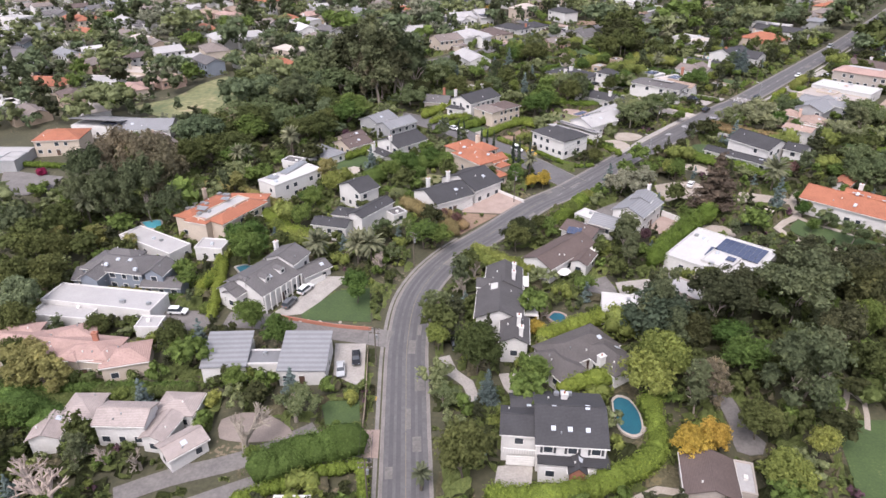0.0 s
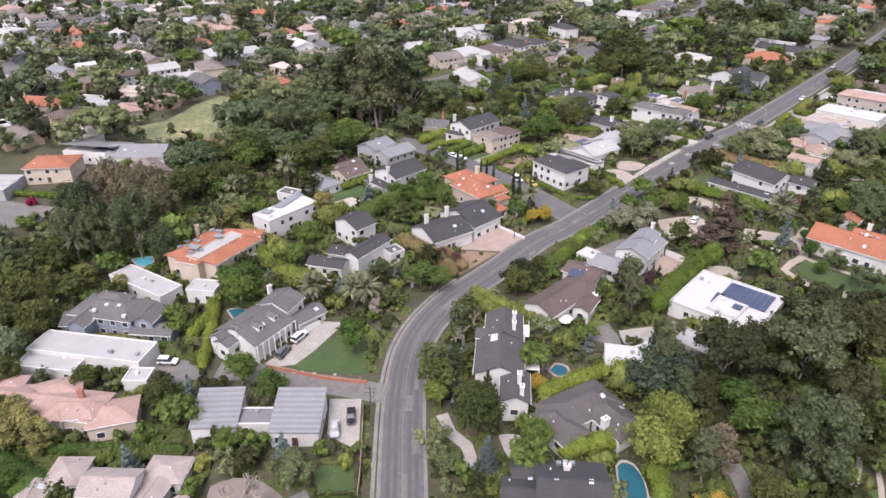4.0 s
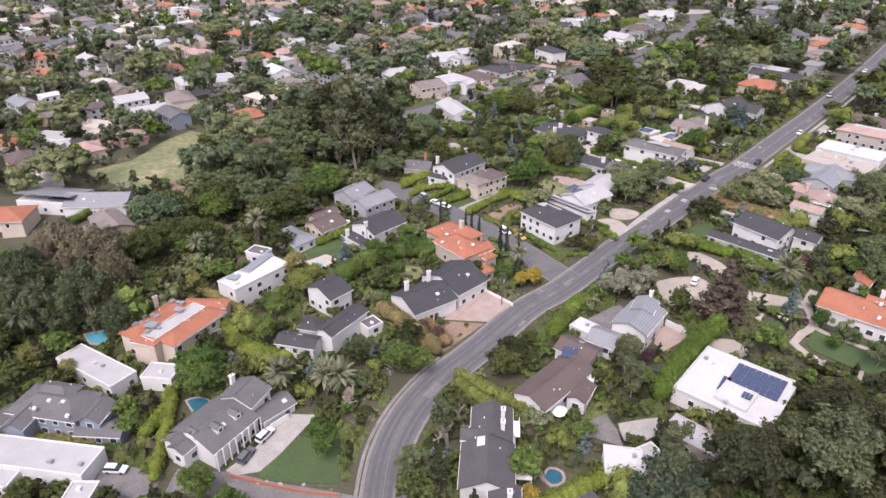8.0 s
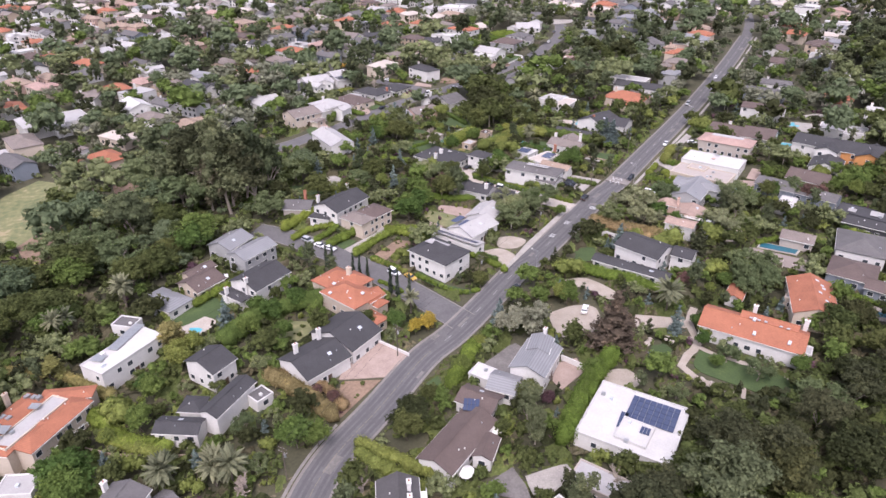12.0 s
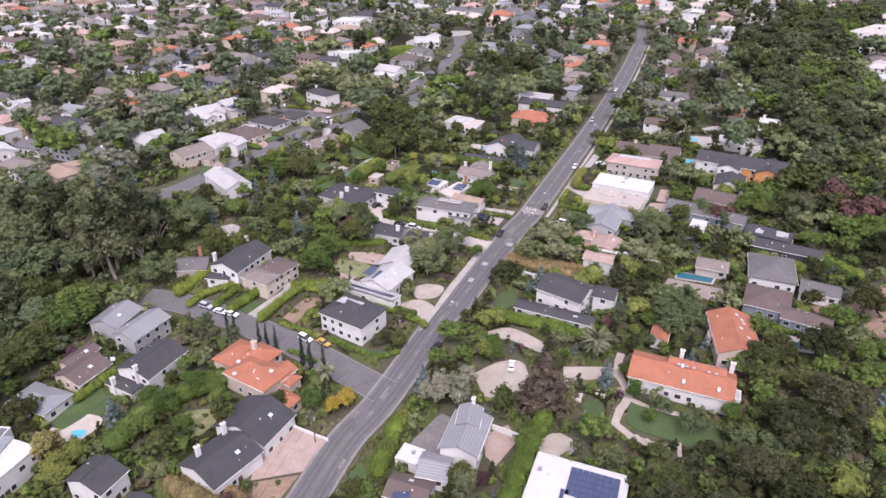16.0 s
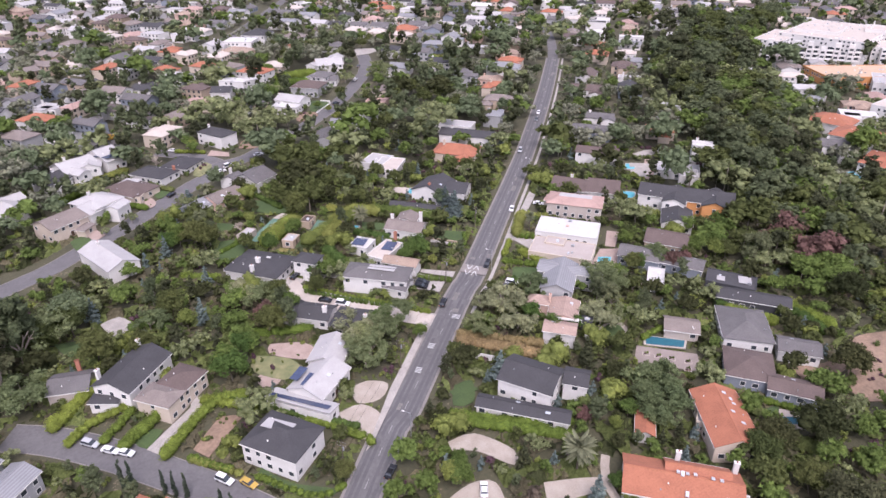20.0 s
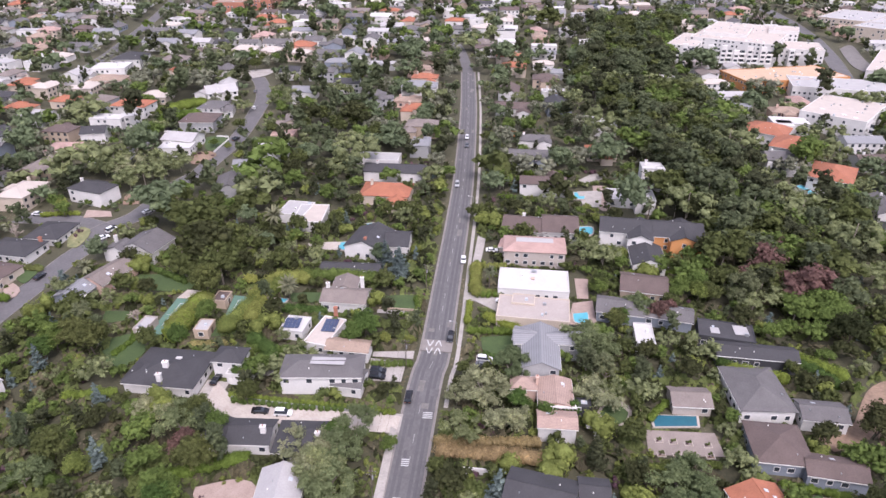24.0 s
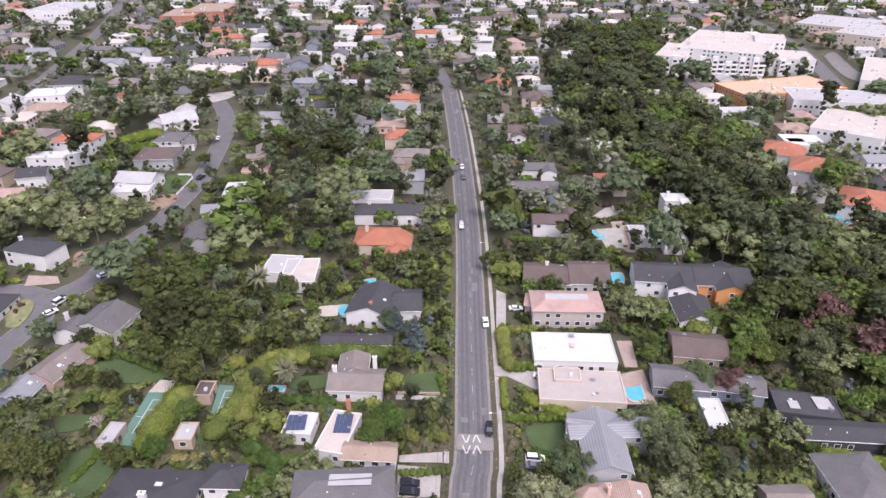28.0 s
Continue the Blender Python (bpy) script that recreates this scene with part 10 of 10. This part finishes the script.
fence([(127.7, 504.1), (136.4, 498.3), (147.3, 487.1)], 3, "roof_navy", "tall dark slatted timber fence")

# road markings
area("road_hump", "gutter", "pale low hump across the road", "road hump", [(123.0, 280.8), (129.7, 273.9), (133.4, 277.5), (127.3, 283.9)], 0.028, take=False)
for s in (-1, 1):
    for i in (-1, 1):
        for k in (-1, 1):
            # strokes of a V or, turned round, of an A
            top, foot = (k * 0.95, k * 0.12) if i < 0 else (k * 0.12, k * 0.95)
            ends = [(s * 1.75 + q, i * 1.3 + o) for q, o in ((-1.3, foot), (1.3, top))]
            v = [(p, o + w) for (p, o), w in ((ends[0], -0.17), (ends[1], -0.17), (ends[1], 0.17), (ends[0], 0.17))]
            v = [(127.2 + 0.70 * p + 0.71 * o, 279.2 + 0.71 * p - 0.70 * o) for p, o in v]
            o = mesh("road_marking", [(p, q, G(p, q) + level[0] + 0.06) for p, q in v], [(0, 1, 2, 3)], "white_line")
            tagged(o, "white arrow strokes painted on a road hump", "road marking", "road markings", "structure")
for bx, by in ((94.4, 249.9), (86.0, 242.2), (108.1, 258.9), (108.7, 258.4)):
    for k in range(4):
        v = turned(box(k * 0.62 - 1.2, k * 0.62 - 0.86, -0.9, 0.9, 0, 0.01), bx, by, radians(45))
        tagged(mesh("road_marking", [(p, q, G(p, q) + level[0] + 0.03 + z) for p, q, z in v[0]], v[1], "white_line"), "short white strokes painted on the asphalt", "road marking", "road markings", "structure")
run = 0.0
for (xa, ya), (xb, yb) in zip(main, main[1:]):
    run += math.dist((xa, ya), (xb, yb))
    if int(run / 3) % 3 == 0 or ya < 190:
        a = math.atan2(yb - ya, xb - xa)
        v = turned(([(-1.5, -0.06, 0), (1.5, -0.06, 0), (1.5, 0.06, 0), (-1.5, 0.06, 0)], [(0, 1, 2, 3)]), (xa + xb) / 2, (ya + yb) / 2, a)
        o = mesh("road_marking", [(p, q, G(p, q) + 0.075) for p, q, _ in v[0]], v[1], "road_line" if ya > 190 else "yellow_line")
        tagged(o, "worn painted line in the middle of the road", "road marking", "road markings", "structure")

# patches in the road surface
PR = random.Random(5)
for i in range(46):
    k = PR.randrange(1, len(main) - 2)
    (xa, ya), (xb, yb) = main[k], main[k + 1]
    a, o = math.atan2(yb - ya, xb - xa), PR.uniform(-3.4, 3.4)
    w, d = PR.uniform(1.2, 5.5), PR.uniform(0.8, 2.2)
    v = turned(([(-w / 2, o - d / 2, 0), (w / 2, o - d / 2, 0), (w / 2, o + d / 2, 0), (-w / 2, o + d / 2, 0)], [(0, 1, 2, 3)]), xa, ya, a)
    tagged(mesh("road_patch", [(p, q, G(p, q) + 0.058 + 0.0003 * i) for p, q, _ in v[0]], v[1], PR.choice(("asphalt_old", "asphalt", "asphalt_old"))), "mended rectangular patch in the road surface", "road patch", "road patches", "structure")

# poles, lamps and wires along the road
west = sides(main, -6.4)
spots = [west[k] for k in (4, 15, 27, 40, 53, 66, 79, 92) if k < len(west)]
for (xa, ya), (xb, yb) in zip(spots, spots[1:] + spots[-1:]):
    utility_pole(xa, ya, math.degrees(math.atan2(yb - ya, xb - xa)) + 90)
    if (xa, ya) != (xb, yb):
        a = math.atan2(yb - ya, xb - xa) + math.pi / 2
        for k in (-1.05, 1.05):
            o = (k * math.cos(a), k * math.sin(a))
            mid = ((xa + xb) / 2 + o[0], (ya + yb) / 2 + o[1], (G(xa, ya) + G(xb, yb)) / 2 + 9.5)
            v = join(limb((xa + o[0], ya + o[1], G(xa, ya) + 10.2), mid, 0.025, 0.025, 4), limb(mid, (xb + o[0], yb + o[1], G(xb, yb) + 10.2), 0.025, 0.025, 4))
            tagged(mesh("cable", v[0], v[1], "rubber"), "thin dark cable strung between utility poles", "cable", "cables")
east = sides(main, 6.0)
for k in (58, 84, 110):
    if k < len(east):
        street_lamp(*east[k], 135)

# open terraces between the court and the villas
mark_poly([(-190, 212), (-133, 204), (-120, 232), (-117, 262), (-150, 272), (-190, 262)])
hedge([(-168, 232), (-152, 229), (-136, 226)], 2.4, 2.2, "hedge", "clipped yellow-green hedge beside a garden")
hedge([(-130, 236), (-126, 246), (-121, 256)], 3.0, 3.4, "green", "dense dark green hedge along a garden")

# far gardens: houses wherever the ground is still free
R = random.Random(21)
u, w = (math.sin(radians(44)), math.cos(radians(44))), (math.cos(radians(44)), -math.sin(radians(44)))
# pale roofs outnumber dark ones; part of the paleness is haze put into them
STYLES = ["gable white pale", "gable white navy", "gable white grey", "flat white white", "hip white beige", "gable white taupe", "hip cream beige", "hip white taupe", "hip cream red", "flat white white", "gable grey grey", "hip tan brown", "gable tan taupe", "hip grey taupe", "flat white pale", "gable tan taupe", "hip pink tan", "gable white brown", "gable greyblue grey", "gable white pale", "gable white steel", "hip cream pinktile"]
for i in range(-50, 72):
    for j in range(-44, 44):
        x, y = 187 + i * 22.5 * u[0] + j * 21 * w[0] + R.uniform(-4, 4), 332 + i * 22.5 * u[1] + j * 21 * w[1] + R.uniform(-4, 4)
        kind = R.choice(STYLES).split()
        size = (R.uniform(13, 19), R.uniform(8.5, 12), R.choice((134, 134, 44)) + R.uniform(-6, 6), R.choice((3.6, 4.2, 5.6, 6)))
        if math.dist((x, y), (100, 240)) < 205 or not inside(SEEN, np.array(x), np.array(y)) or not free(x, y, 7):
            continue
        stuff_house(x, y, *size, kind[0], "wall_" + kind[1], "roof_" + kind[2])

# planting in the parterre beds
for bx, by in stuff_bed:
    for q in range(3):
        stuff_tree("shrub" if q else "mauve", bx + (q - 1) * 0.55, by + 0.3 * (q % 2), 0.8 + 0.2 * q, 0.8, 90)

# planting against the house walls
LOW = ["shrub", "shrub", "limeshrub", "shrub", "shrub", "shrub", "shrub", "limeshrub", "shrub", "shrub", "shrub", "shrub", "shrub", "mauve"]
for hx, hy, hw, hd, ha in HOMES:
    k = int(2 * (hw + hd) / 1.7)
    for i in range(k):
        q = (i + R.random()) / k * 2 * (hw + hd)
        o = 0.9 + R.random() * 0.8
        px, py = (q - hw / 2, -hd / 2 - o) if q < hw else (hw / 2 + o, q - hw - hd / 2) if q < hw + hd else (q - hw - hd - hw / 2, hd / 2 + o) if q < 2 * hw + hd else (-hw / 2 - o, q - 2 * hw - hd - hd / 2)
        x, y = hx + px * math.cos(ha) - py * math.sin(ha), hy + px * math.sin(ha) + py * math.cos(ha)
        h, kind = R.choice((1.4, 1.8, 2.4, 3.0, 3.8, 4.6)), R.choice(LOW[:5])
        if R.random() < 0.82 and free(x, y, 0.5) and not taken[int(x - X0), int(y - Y0)]:
            stuff_tree(kind, x, y, h, R.uniform(0.8, 1.1), 90)

# planting between everything
MIX = ["oak", "blackoak", "green", "grove", "olive", "oak", "euc", "green", "oak", "pine", "green", "olive", "cedar", "blackoak", "green", "limeshrub"]
# greyer, paler kinds for far trees: haze is put into their leaf colour
HAZED = ["olive", "sage", "oak", "sage", "olive", "euc", "green", "blossom", "sage", "euc", "grove"]
LOW = ["shrub", "shrub", "limeshrub", "shrub", "shrub", "shrub", "shrub", "limeshrub", "shrub", "shrub", "shrub", "shrub", "shrub", "mauve", "limeshrub"]
for spacing, lo, hi, kinds, room in ((10.0, 10, 15, HAZED, 2.5), (7.4, 7, 13, MIX, 1), (4.0, 3.5, 7.5, MIX, 0.9), (1.7, 1.3, 3.2, LOW, 0.4)):
    for i in range(int(NX / spacing)):
        for j in range(int(NY / spacing)):
            x, y = X0 + (i + R.random()) * spacing, Y0 + (j + R.random()) * spacing
            h, kind, wd, skip = R.uniform(lo, hi), R.choice(kinds), R.uniform(0.85, 1.2), R.random()
            if not inside(SEEN, np.array(x), np.array(y)) or not free(x, y, room):
                continue
            away = math.dist((x, y), (90, 220))
            # far crowns take the mix that carries the haze in its colour
            kind = HAZED[int(skip * 10.99)] if away > 200 and y > 165 and lo > 3 else kind
            near = away < 165 or y < 165
            if lo == 10 and (near or away > 400 or skip < 0.3) or lo == 7 and not near and skip < 0.35:
                continue
            if lo < 3 and not near and away > 215 or lo < 5 and away > 330:
                continue
            if near and skip < (0.25 if lo > 4 else 0.08):
                continue
            if lo > 4 and not near and skip * 100 % 1 < 0.16:
                h *= 1.7
            r = h * 0.3
            mark_rect(x, y, r * (1.5 if lo > 3 else 1.0), r * (1.5 if lo > 3 else 1.0), 0, 0)
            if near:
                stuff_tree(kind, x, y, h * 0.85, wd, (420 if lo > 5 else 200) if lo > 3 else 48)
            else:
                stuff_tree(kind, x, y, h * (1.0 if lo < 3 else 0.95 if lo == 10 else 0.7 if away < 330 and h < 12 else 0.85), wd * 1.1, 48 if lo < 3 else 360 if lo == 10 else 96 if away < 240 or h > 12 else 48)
# low cover: ivy and ground shrubs over the open ground of the near gardens
def low_cover():
    near = (np.hypot(gx - 70, gy - 200) < 190) & inside(SEEN, gx, gy)
    open_ = ~built
    edge = open_.copy()
    for dx, dy in ((1, 0), (-1, 0), (0, 1), (0, -1)):
        edge &= np.roll(open_, (dx, dy), (0, 1))
    rand = np.random.default_rng(5)
    soft = lambda k: np.kron(rand.random((NX // k + 2, NY // k + 2)), np.ones((k, k)))[:NX, :NY]
    lump = 0.45 * rand.random((NX, NY)) + 0.35 * soft(3) + 0.5 * soft(7)
    for leaf, lo, hi in (("shrub", 0.0, 0.5), ("deep", 0.5, 0.72), ("cover", 0.72, 1.01)):
        pick = soft(5)
        cells = near & open_ & (pick >= lo) & (pick < hi) & (lump > 0.42)
        ii, jj = np.nonzero(cells)
        key = -np.ones((NX + 1, NY + 1), int)
        corner = np.concatenate([np.stack([ii + a, jj + b], 1) for a, b in ((0, 0), (1, 0), (1, 1), (0, 1))])
        u = np.unique(corner, axis=0)
        key[u[:, 0], u[:, 1]] = np.arange(len(u))
        jit = rand.uniform(-0.35, 0.35, (len(u), 2))
        x, y = u[:, 0] + X0 + jit[:, 0], u[:, 1] + Y0 + jit[:, 1]
        iu, ju = np.minimum(u[:, 0], NX - 1), np.minimum(u[:, 1], NY - 1)
        inner = edge[iu, ju] & edge[iu - 1, ju - 1]
        z = G(x, y) + np.where(inner, 0.05 + 1.5 * lump[iu, ju] ** 2 + 0.5 * rand.random(len(u)), 0.02)
        quads = np.stack([key[ii + a, jj + b] for a, b in ((0, 0), (1, 0), (1, 1), (0, 1))], 1)
        me = array_mesh("ground_cover", np.stack([x, y, z], 1), quads, np.zeros((0, 3), int), "leaf_" + leaf)
        me.shade_flat()
        tagged(new("ground_cover", me), "low ivy and ground shrubs between the gardens", "ground cover", kind="stuff")


low_cover()
flush_houses()
flush_stuff()
